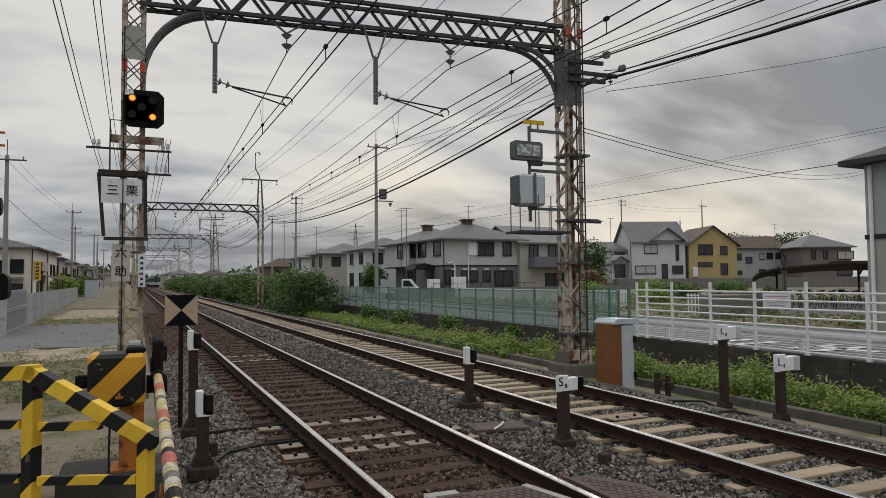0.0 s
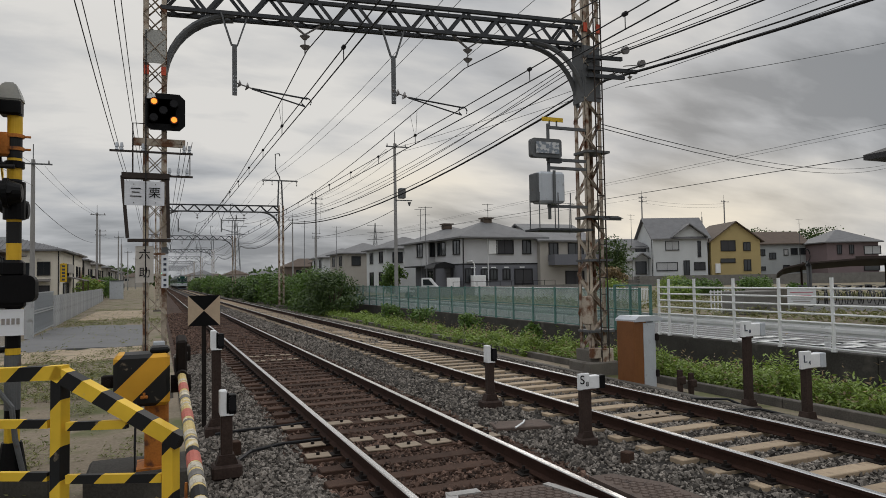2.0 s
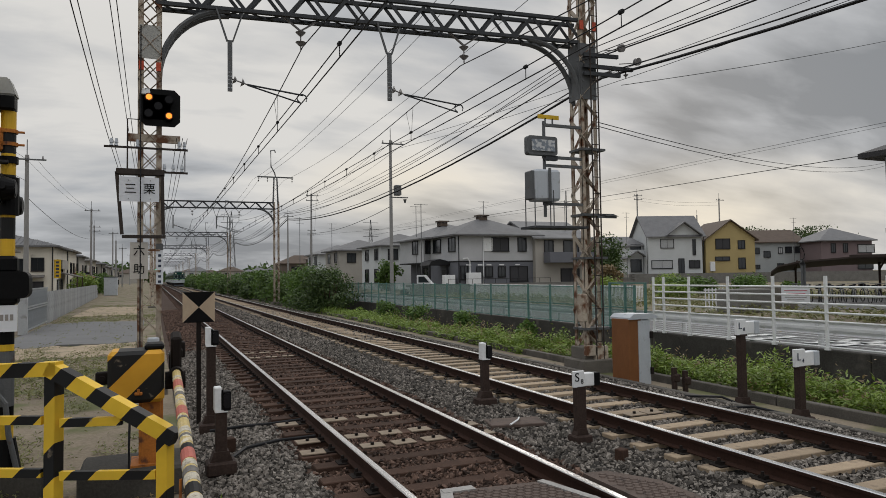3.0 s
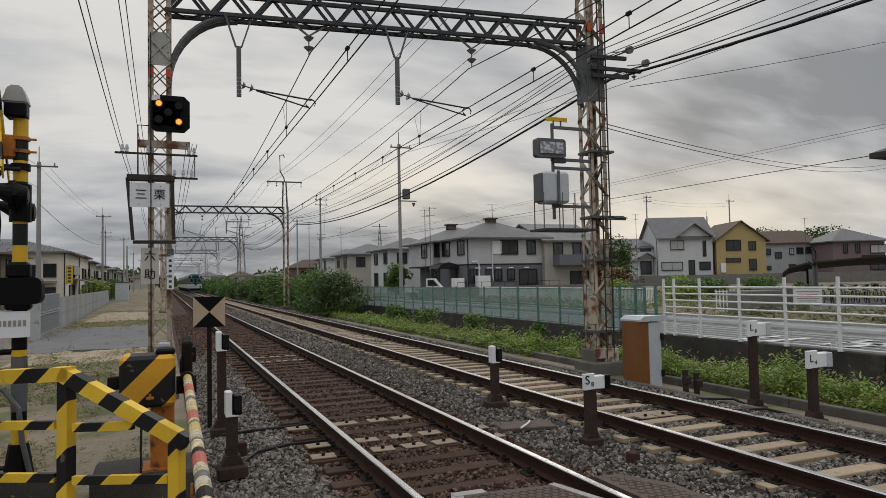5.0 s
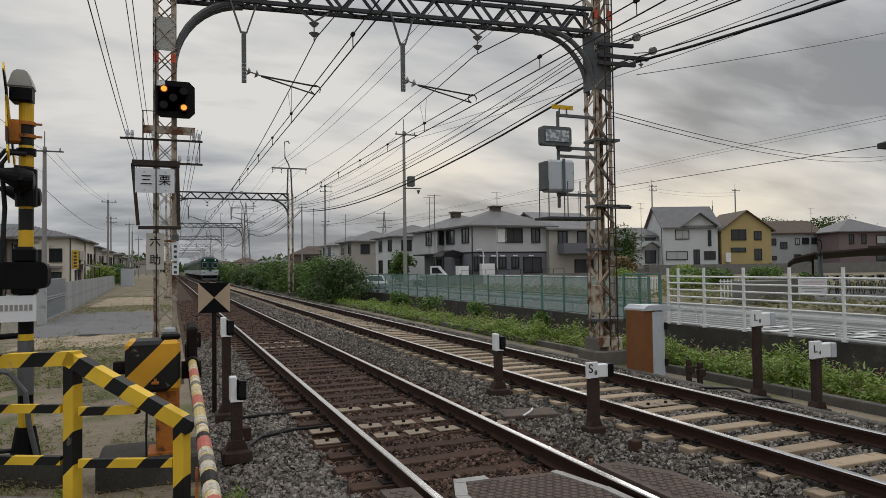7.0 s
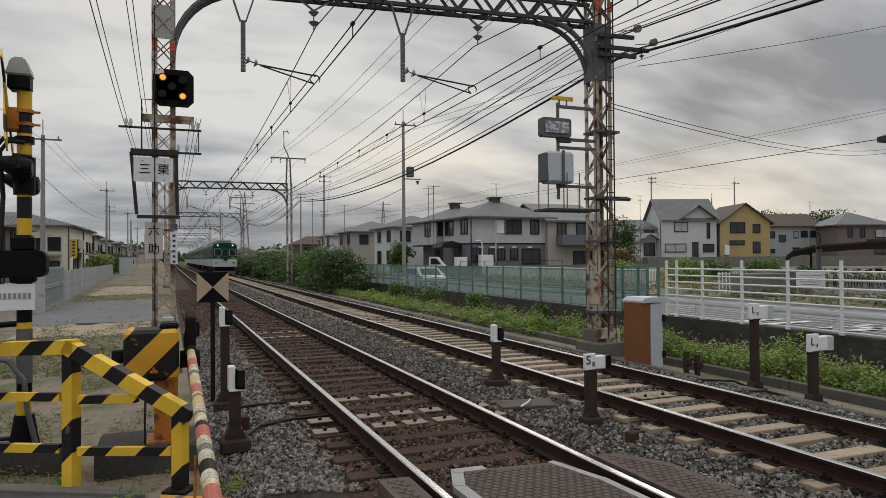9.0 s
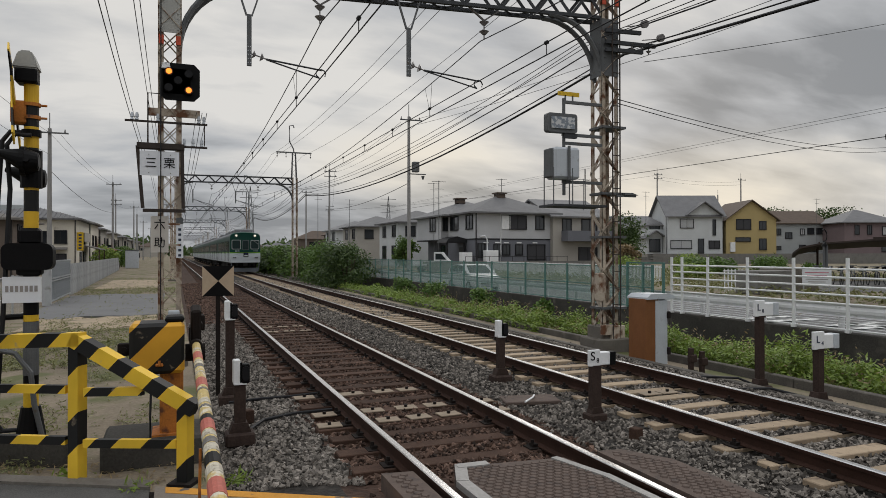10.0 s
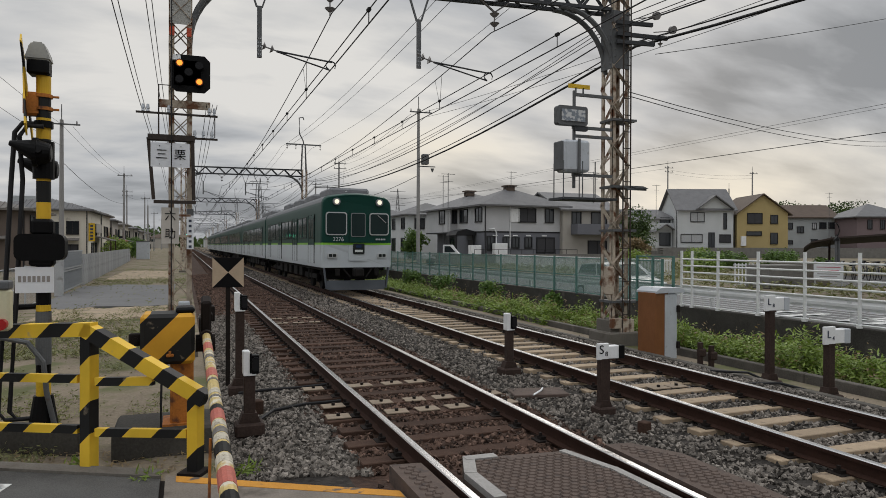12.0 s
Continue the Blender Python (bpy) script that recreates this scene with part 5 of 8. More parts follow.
def barrier_machine():
    """Barrier drive: striped housing on an orange stand with a dark concrete base."""
    g = thing("barrier_machine", pose(-2.83, 7.35, -0.36), "yellow and black barrier drive housing on a rusty orange stand", "barrier machine")
    bm = B(); box(bm, 1.0, 0.75, 0.34, pose(0.0, 0.15, 0), 0.03); part("concrete_base", bm, M["concrete_dark"], g)
    bm = B(); box(bm, 0.22, 0.3, 0.75, pose(0.13, 0.05, 0.3), 0.03); box(bm, 0.34, 0.4, 0.05, pose(0.12, 0.05, 0.31)); part("stand", bm, M["orange"], g)
    bm = B(); box(bm, 0.5, 0.42, 0.50, pose(0.0, 0.0, 0.96), 0.035); h = part("housing", bm, M["hazard_box"], g)
    bm = B(); box(bm, 0.18, 0.3, 0.06, pose(0.16, 0, 1.455), 0.02); part("cover_cap", bm, M["black"], h)
    bm = B(); box(bm, 0.07, 0.04, 0.03, pose(0.02, -0.22, 1.04), 0.008); rod(bm, (0.02, -0.24, 1.05), (0.02, -0.24, 1.1), 0.012, 8); part("hasp", bm, M["orange"], h)
    bm = B(); box(bm, 0.12, 0.1, 0.12, pose(-0.3, -0.02, 1.14), 0.01); rod(bm, (-0.3, -0.08, 1.2), (-0.3, -0.1, 1.2), 0.03, 10); part("side_box", bm, M["iron"], g)
    bm = B()
    rod(bm, (0.26, 0.1, 1.12), (0.45, 0.1, 1.12), 0.09, 14)
    box(bm, 0.1, 0.24, 0.5, pose(0.36, 0.12, 1.1, 12), 0.02); box(bm, 0.05, 0.5, 0.07, pose(0.4, 0.25, 1.36), 0.01)
    for k in range(3):
        box(bm, 0.06, 0.18, 0.16, pose(0.33 + 0.05 * k, 0.4, 1.2 + 0.06 * k), 0.01)
    part("crank", bm, M["iron"], g)
    bm = B(); tube(bm, [(-0.05, -0.2, 1.02), (-0.06, -0.24, 0.6), (-0.06, -0.22, 0.3)], 0.012, 6); part("cable", bm, M["cable"], g)
    return g


MACHINE = barrier_machine()


def barrier_arm():
    """The lowered arm: a tapering pole with taped bands, reaching over the road."""
    a, b = Vector((-2.47, 7.3, 0.86)), Vector((-2.54, -3.0, 0.62))
    bm = B(); tube(bm, [a.lerp(b, k / 12) - Vector((0, 0, 0.06 * math.sin(k / 12 * math.pi))) for k in range(13)], 0.04, 12)
    g = part("barrier_pole", bm, M["bamboo"], MACHINE, "lowered yellowed barrier pole with worn red, white and black bands", pose(2.83, -7.35, 0.36))
    def band(t0, t1, mat, r=0.0425):
        mat = "tape_pale" if mat == "white" else mat
        p = [a.lerp(b, t) - Vector((0, 0, 0.06 * math.sin(t * math.pi))) for t in (t0, (t0 + t1) / 2, t1)]
        bb = B(); tube(bb, p, r, 12); part("band", bb, M[mat], g)
    L = (b - a).length
    for d0, w, mat in ((0.42, 0.09, "white"), (0.62, 0.30, "red"), (1.02, 0.06, "white"), (1.2, 0.12, "tape_grey"), (1.5, 0.05, "white"), (1.75, 0.26, "red"), (2.1, 0.05, "tape_grey"), (2.42, 0.12, "white"), (2.6, 0.05, "tape_grey"), (2.85, 0.10, "black"), (2.95, 0.22, "red"), (3.2, 0.1, "white"), (3.34, 0.1, "tape_grey"), (3.46, 0.12, "white"), (3.62, 0.16, "black"), (3.8, 0.12, "white"), (4.0, 0.2, "red"), (4.3, 0.16, "black"), (4.6, 0.3, "red")):
        band(d0 / L, (d0 + w) / L, mat)
    bm = B(); rod(bm, (-2.47, 7.5, 0.865), (-2.47, 7.2, 0.855), 0.06, 12); part("socket", bm, M["iron"], g)
    bm = B(); rod(bm, (-2.545, 3.9, 0.72), (-2.56, 3.9, -0.08), 0.008, 6); part("hanging_rod", bm, M["orange"], g)
    return g


M["tape_pale"] = material("worn_pale_tape", (0.48, 0.44, 0.36), 0.7, vary=0.25, scale=18, bump=0.1, stain=(0.2, 0.17, 0.12), stain_at=(0.55, 0.7))
M["tape_grey"] = material("worn_grey_tape", (0.16, 0.15, 0.14), 0.7, vary=0.3, scale=20, bump=0.1)
barrier_arm()


def diamond_board():
    """Square marker board, black and tan quarters, on a thin post."""
    g = thing("marker_board", pose(-2.09, 10.2, -0.28), "square black and tan quartered marker board on a thin post", "track sign")
    bm = B(); box(bm, 0.06, 0.05, 1.5, pose(0, 0.02, 0)); part("post", bm, M["iron"], g)
    h = 0.215
    c = 1.665
    for pts, mat in (([(-h, h), (h, h), (0, 0)], "black"), ([(-h, -h), (0, 0), (h, -h)], "black"), ([(-h, -h), (-h, h), (0, 0)], "tan"), ([(h, -h), (0, 0), (h, h)], "tan")):
        bm = B(); prism(bm, [(x, z + c) for x, z in pts], 0.015, pose(0, -0.02, 0)); part("quarter", bm, M[mat], g, m=None)
    bm = B(); box(bm, 0.42, 0.012, 0.42, pose(0, 0.006, c - 0.21)); part("backing", bm, M["steel_grey"], g)


diamond_board()


def small_marker(x, y, z0, h, kind, scale=1.0):
    """A short steel post on a dark block: a twin lamp head, or a lettered plate with its lamp box."""
    label = {"lamp": "short dark post with a small black and white lamp head", "S": "short rusty post with a white lettered plate and lamp box", "L": "short rusty post with a white plate and lamp box"}[kind[0] if kind[0] != "l" else "lamp"]
    g = thing("marker_post", pose(x, y, z0), label, "marker post", "track marker posts")
    g.scale = (scale, scale, scale)
    pw = 0.18 if kind[0] == "S" else 0.115
    bm = B(); box(bm, pw, 0.10, h, pose(0, 0, 0), 0.006); part("post", bm, M["iron_rust"], g)
    bm = B(); box(bm, 0.3, 0.26, 0.14, pose(0, 0, -0.02), 0.02); prism(bm, [(-0.12, 0.1), (0.12, 0.1), (0.075, 0.22), (-0.075, 0.22)], 0.14, pose(0, -0.07, 0)); part("foot", bm, M["iron_rust"], g)
    if kind == "lamp":
        bm = B(); box(bm, 0.075, 0.12, 0.25, pose(-0.035, 0, h + 0.01), 0.01); box(bm, 0.13, 0.14, 0.02, pose(0, 0, h)); part("lamp_case", bm, M["white"], g)
        bm = B(); box(bm, 0.08, 0.12, 0.2, pose(0.055, -0.02, h + 0.015), 0.01); l = part("lamp_box", bm, M["black"], g)
        bm = B(); rounded(bm, 0.07, 0.15, 0.03, 0.02, pose(0.055, -0.09, h + 0.12)); part("lens", bm, M["lens_dark"], l)
        bm = B(); box(bm, 0.02, 0.11, 0.21, pose(0.008, 0, h + 0.02)); part("shade", bm, M["black"], g)
    else:
        bm = B(); box(bm, 0.20, 0.05, 0.25, pose(-0.04, -0.03, h), 0.006); p = part("plate", bm, M["white"], g, "white plate with a black letter")
        if kind[0] == "S":
            text(p, "S", 0.19, M["black"], pose(-0.075, -0.058, h + 0.15))
            text(p, "8", 0.10, M["black"], pose(0.015, -0.058, h + 0.085))
        else:
            text(p, "L", 0.15, M["concrete_ink2"], pose(-0.07, -0.058, h + 0.14))
            text(p, kind[1:], 0.08, M["concrete_ink2"], pose(0.015, -0.058, h + 0.085))
        bm = B(); box(bm, 0.22, 0.12, 0.20, pose(0.17, 0.02, h + 0.005), 0.01); l = part("lamp_box", bm, M["white"], g)
        bm = B(); box(bm, 0.10, 0.14, 0.205, pose(0.30, 0.01, h + 0.003), 0.008); part("lamp_face", bm, M["black"] if kind[0] == "S" else M["pale_box"], l)
        bm = B(); box(bm, 0.14, 0.12, 0.03, pose(0, 0, h - 0.02)); part("cap", bm, M["iron_rust"], g)


M["concrete_ink2"] = material("dark_ink", (0.05, 0.06, 0.09), 0.7, vary=0.1, bump=0)
M["iron_rust"] = material("rust_brown_iron", (0.045, 0.03, 0.025), 0.8, 0.1, vary=0.35, scale=10, bump=0.25)
small_marker(-2.03, 7.45, -0.22, 0.62, "lamp")
small_marker(-1.97, 9.6, -0.25, 1.13, "lamp")
small_marker(2.02, 9.4, -0.22, 0.70, "lamp")
small_marker(1.99, 6.83, -0.22, 0.85, "S8", 0.77)
small_marker(5.88, 8.04, -0.42, 1.2, "L8")
small_marker(5.76, 6.9, -0.4, 0.82, "L4")
small_marker(5.0, 3.7, -0.4, 0.9, "L4")

for x, y, s in ((1.92, 5.97, 0.11), (-1.87, 8.3, 0.13)):
    bm = B(); box(bm, s, s, s * 1.25, pose(x, y, -0.23, 0, 0, 12), 0.01)
    single("marker_block", bm, M["sleeper"], "small weathered block standing in the ballast", "block")
bm = B(); box(bm, 0.2, 0.09, 0.02, pose(1.02, 6.4, -0.19, 0, 0, 10)); single("white_scrap", bm, M["white"], "small white strip lying beside the rail", "strip")
bm = B(); box(bm, 0.75, 0.42, 0.05, pose(1.75, 8.0, -0.215, 0, 0, -12), 0.01); single("cover_plate", bm, M["brick_panel"], "flat brown cover plate sunk in the ballast", "cover plate")
bm = B(); tube(bm, [(1.55, 7.75, -0.15), (1.72, 7.85, -0.12), (1.85, 8.05, -0.14)], 0.012, 6); single("white_cable", bm, M["white"], "short white cable end over the cover plate", "cable")
for pts in ([(-2.0, 9.4, -0.2), (-1.6, 9.35, -0.17), (-1.2, 9.4, -0.18), (-0.82, 9.38, -0.16)], [(-1.95, 7.75, -0.2), (-1.7, 8.15, -0.17), (-1.3, 8.35, -0.17), (-0.85, 8.33, -0.16)], [(5.9, 8.0, -0.35), (5.6, 8.2, -0.2), (5.1, 8.5, -0.19), (4.3, 8.7, -0.18)], [(5.75, 6.9, -0.3), (5.4, 7.4, -0.2), (4.6, 7.6, -0.19)]):
    bm = B(); tube(bm, pts, 0.02, 7); single("ground_cable", bm, M["cable"], "black cable lying across the ballast", "cable", "ground cables")


def relay_cabinet():
    g = thing("relay_cabinet", pose(5.86, 10.75, -0.42, 0, 0, 8), "tall equipment cabinet with brown sides and a pale grey door", "cabinet")
    bm = B(); box(bm, 0.50, 0.6, 1.4, pose(-0.12, 0, 0), 0.02); part("body", bm, M["brown"], g)
    bm = B(); box(bm, 0.46, 0.035, 1.33, pose(0.22, -0.30, 0.02), 0.008); box(bm, 0.34, 0.5, 1.35, pose(0.28, 0, 0.02), 0.01); d = part("door", bm, M["pale_box"], g, "pale grey metal door")
    for z in (0.25, 0.98):
        bm = B(); box(bm, 0.1, 0.08, 0.14, pose(0.47, -0.33, z), 0.01); part("latch", bm, M["iron"], d)
    bm = B()
    prism(bm, [(-0.36, 0), (0.72, 0), (0.72, 0.05), (0.5, 0.10), (-0.2, 0.11), (-0.36, 0.04)], 0.7, pose(0.0, -0.35, 1.38))
    part("roof", bm, M["pale_box"], g, "rounded pale metal roof")
    bm = B(); box(bm, 0.7, 0.7, 0.12, pose(0.05, 0, -0.1)); part("plinth", bm, M["concrete"], g)
    g.scale = (0.70, 0.75, 0.95)


relay_cabinet()
for x, y, h in ((5.78, 9.45, 0.42), (5.98, 9.4, 0.36)):
    g = thing("stub_post", pose(x, y, -0.42), "short dark rusty stub post with a clamp", "post", "stub posts")
    bm = B(); box(bm, 0.07, 0.07, h + 0.1, pose(0, 0, 0)); part("post", bm, M["iron_rust"], g)
    bm = B(); box(bm, 0.14, 0.12, 0.14, pose(0.03, 0, h - 0.15), 0.02); part("clamp", bm, M["iron_rust"], g)

# ---- what is fixed to the near gantry's columns ----
LX, LY = COL_L, GANTRIES[0][0] - 0.22
RX, RY = COL_R, GANTRIES[0][1] - 0.25


def light_signal():
    g = thing("railway_signal", pose(-2.58, LY - 0.12, 4.58), "black five-lamp railway signal showing two amber lights", "railway signal")
    bm = B()
    h, c = 0.345, 0.1
    prism(bm, [(-h + c, 0), (h - c, 0), (h, c), (h, 0.68 - c), (h - c, 0.68), (-h + c, 0.68), (-h, 0.68 - c), (-h, c)], 0.02, pose(0, 0, 0))
    part("backboard", bm, M["black"], g)
    for x, z, lit in ((-0.185, 0.49, 1), (0.15, 0.47, 0), (-0.03, 0.34, 0), (-0.19, 0.2, 0), (0.15, 0.17, 1)):
        bm = B(); rod(bm, (x, 0.0, z), (x, -0.14, z), 0.075, 16); hood = part("lamp_hood", bm, M["black"], g)
        bm = B(); rod(bm, (x, -0.13, z), (x, -0.145, z), 0.066, 16); part("lens", bm, M["amber_ring"] if lit else M["lens_dark"], hood)
        if lit:
            bm = B(); rod(bm, (x, -0.14, z), (x, -0.152, z), 0.05, 14); part("lit_lens", bm, M["amber"], hood, "glowing amber lens")
    bm = B(); box(bm, 0.5, 0.2, 0.5, pose(-0.05, 0.1, 0.1), 0.02); part("case", bm, M["black"], g)
    for k in (-0.27, -0.2):
        bm = B(); rod(bm, (k, -0.03, 0.56), (k, -0.03, 0.66), 0.045, 10, 0.03); part("knob", bm, M["white"], g)
    bm = B(); box(bm, 0.5, 0.06, 0.08, pose(0.1, 0.14, -0.22)); box(bm, 0.9, 0.05, 0.14, pose(-0.1, 0.14, -0.28)); part("bracket", bm, M["lattice"], g)


light_signal()


def far_signal():
    g = thing("railway_signal", pose(-2.42, 62.0, -0.3), "distant railway signal on a thin post showing green", "railway signal")
    bm = B(); rod(bm, (0, 0.06, 0), (0, 0.06, 2.6), 0.05, 8); part("post", bm, M["iron"], g)
    bm = B(); rounded(bm, 0.5, 0.9, 0.12, 0.05, pose(0, 0, 2.9)); part("backboard", bm, M["black"], g)
    bm = B(); rod(bm, (0, 0, 2.92), (0, -0.06, 2.92), 0.12, 14); part("lit_lens", bm, M["green_glow"], g, "glowing green lens")


far_signal()


def name_board():
    g = thing("name_board", pose(-2.9, LY - 0.1, 2.58), "white station-block sign in a rusty open steel frame", "sign board")
    for a, b in (((-0.39, 1.14), (-0.30, 0.02)), ((0.36, 1.14), (0.38, 0.02)), ((-0.40, 1.12), (0.38, 1.12)), ((-0.30, -0.02), (0.42, -0.02))):
        bm = B(); bar(bm, (a[0], 0, a[1]), (b[0], 0, b[1]), 0.05, 0.06); part("frame_bar", bm, M["sign_frame"], g)
    bm = B(); box(bm, 0.80, 0.2, 0.1, pose(0.0, 0.06, 1.1)); part("hood", bm, M["sign_frame"], g)
    bm = B(); box(bm, 0.66, 0.012, 0.44, pose(-0.02, -0.02, 0.61)); p = part("plate", bm, M["sign_white"], g)
    text(p, "\u4e09", 0.21, M["black"], pose(-0.165, -0.032, 0.83), depth=0.003)
    text(p, "\u6817", 0.21, M["black"], pose(0.145, -0.032, 0.83), depth=0.003)
    bm = B()
    for x in (-0.2, 0.16):
        for z in (0.66, 0.99):
            rod(bm, (x, -0.03, z), (x, -0.04, z), 0.008, 6)
    part("bolt", bm, M["iron"], g)
    bm = B(); rod(bm, (-0.0, -0.09, -2.6), (0.0, -0.09, 3.8), 0.012, 6); part("conduit", bm, M["cable"], g, "thin dark conduit")


name_board()


def lower_board():
    g = thing("name_plate", pose(-2.92, LY - 0.06, 1.80), "weathered beige vertical sign with two black characters", "sign board")
    bm = B(); box(bm, 0.30, 0.012, 0.66, None); p = part("plate", bm, M["sign_beige"], g)
    text(p, "\u516d", 0.2, M["black"], pose(0.0, -0.012, 0.50), depth=0.003)
    text(p, "\u52a9", 0.2, M["black"], pose(0.0, -0.012, 0.17), depth=0.003)
    bm = B(); box(bm, 0.5, 0.03, 0.04, pose(0.1, 0.02, 0.12)); box(bm, 0.5, 0.03, 0.04, pose(0.1, 0.02, 0.5)); part("bracket", bm, M["lattice"], g)
    k = thing("number_strip", pose(-2.58, LY - 0.04, 1.70), "narrow white vertical strip sign with small dark marks", "sign board")
    bm = B(); box(bm, 0.12, 0.012, 0.62, None); s = part("plate", bm, M["sign_white"], k)
    bm = B(); box(bm, 0.12, 0.013, 0.12, pose(0, 0, 0.62)); part("blue_cap", bm, M["steel_grey"], k)
    for i, ch in enumerate("\u4eac\u962a\u4e94\u4e8c\u4e00A"):
        bb = B(); box(bb, 0.05, 0.004, 0.045, pose(0, -0.009, 0.5 - i * 0.095)); part("lettering_bar", bb, M["concrete_ink2"], s)


lower_board()


def column_fittings():
    """Cross arms with pin insulators, gusset plate, red band and junction boxes on the signal column."""
    y = GANTRIES[0][0] - 0.24
    for z, x0, x1, pins in ((4.18, -3.5, -2.1, (-3.38, -3.3, -2.95, -2.25, -2.16)), (3.75, -2.62, -2.1, (-2.5, -2.35, -2.2))):
        g = thing("cross_arm", pose(0, y, z), "thin steel cross arm with small insulators on the column", "cross arm", "column cross arms")
        bm = B(); bar(bm, (x0, 0, 0), (x1, 0, 0), 0.035, 0.035); part("arm", bm, M["sign_frame"], g)
        for x in pins:
            bm = B(); rod(bm, (x, 0, 0.02), (x, 0, 0.07), 0.035, 8, 0.02); rod(bm, (x, 0, 0.07), (x, 0, 0.15), 0.034, 8, 0.022); part("insulator", bm, M["pale_box"], g)
        if len(pins) == 5:
            bm = B(); tube(bm, [(-3.12, 0, -0.4), (-3.12, 0, 0.52), (-2.7, 0, 0.52)], 0.014, 6); part("stay", bm, M["sign_frame"], g)
            bm = B(); rod(bm, (-2.15, 0, 0), (-2.15, 0, -0.4), 0.01, 6); part("stay", bm, M["sign_frame"], g)
    gp = thing("gusset_plate", pose(COL_L, y + 0.03, 5.85), "riveted grey gusset plate with a faded red band below", "plate")
    bm = B(); box(bm, 0.36, 0.02, 0.62, pose(0, 0, 0)); part("plate", bm, M["crossing_grey"], gp)
    rv = B(); rod(rv, (0, -0.012, 0), (0, -0.024, 0), 0.014, 6); rv = mesh_of("rivet", rv, M["crossing_grey"])
    for i in range(2):
        for j in range(6):
            part("rivet", rv, None, gp, "", pose(-0.14 + 0.28 * i, 0, 0.06 + j * 0.1))
    for s in (-1, 1):
        bm = B(); box(bm, 0.085, 0.03, 0.16, pose(s * 0.145, -0.005, -0.22)); part("red_band", bm, M["red_band"], gp, "faded red paint band")
    rb = thing("red_band", pose(COL_R, GANTRIES[0][1] - 0.25, 7.2), "faded red band around the column", "plate")
    for s in (-1, 1):
        bm = B(); box(bm, 0.09, 0.03, 0.2, pose(s * 0.17, 0, 0)); part("band", bm, M["red_band"], rb)
    jb = thing("junction_box", pose(-2.68, y - 0.02, 0.48), "small grey junction box with cables on the column", "junction box")
    bm = B(); box(bm, 0.2, 0.14, 0.26, None, 0.02); part("case", bm, M["pale_box"], jb)
    bm = B(); tube(bm, [(0, -0.04, 0), (0.02, -0.05, -0.3), (-0.02, 0.0, -0.8)], 0.02, 6); part("cable", bm, M["cable"], jb)
    bm = B(); box(bm, 0.3, 0.2, 0.12, pose(-0.35, -0.1, -0.12, 0, 15, 0), 0.01); part("hooded_lamp", bm, M["black"], jb)
    bm = B(); box(bm, 0.3, 0.03, 0.1, pose(-0.35, -0.18, -0.25)); part("white_plate", bm, M["white"], jb)


column_fittings()


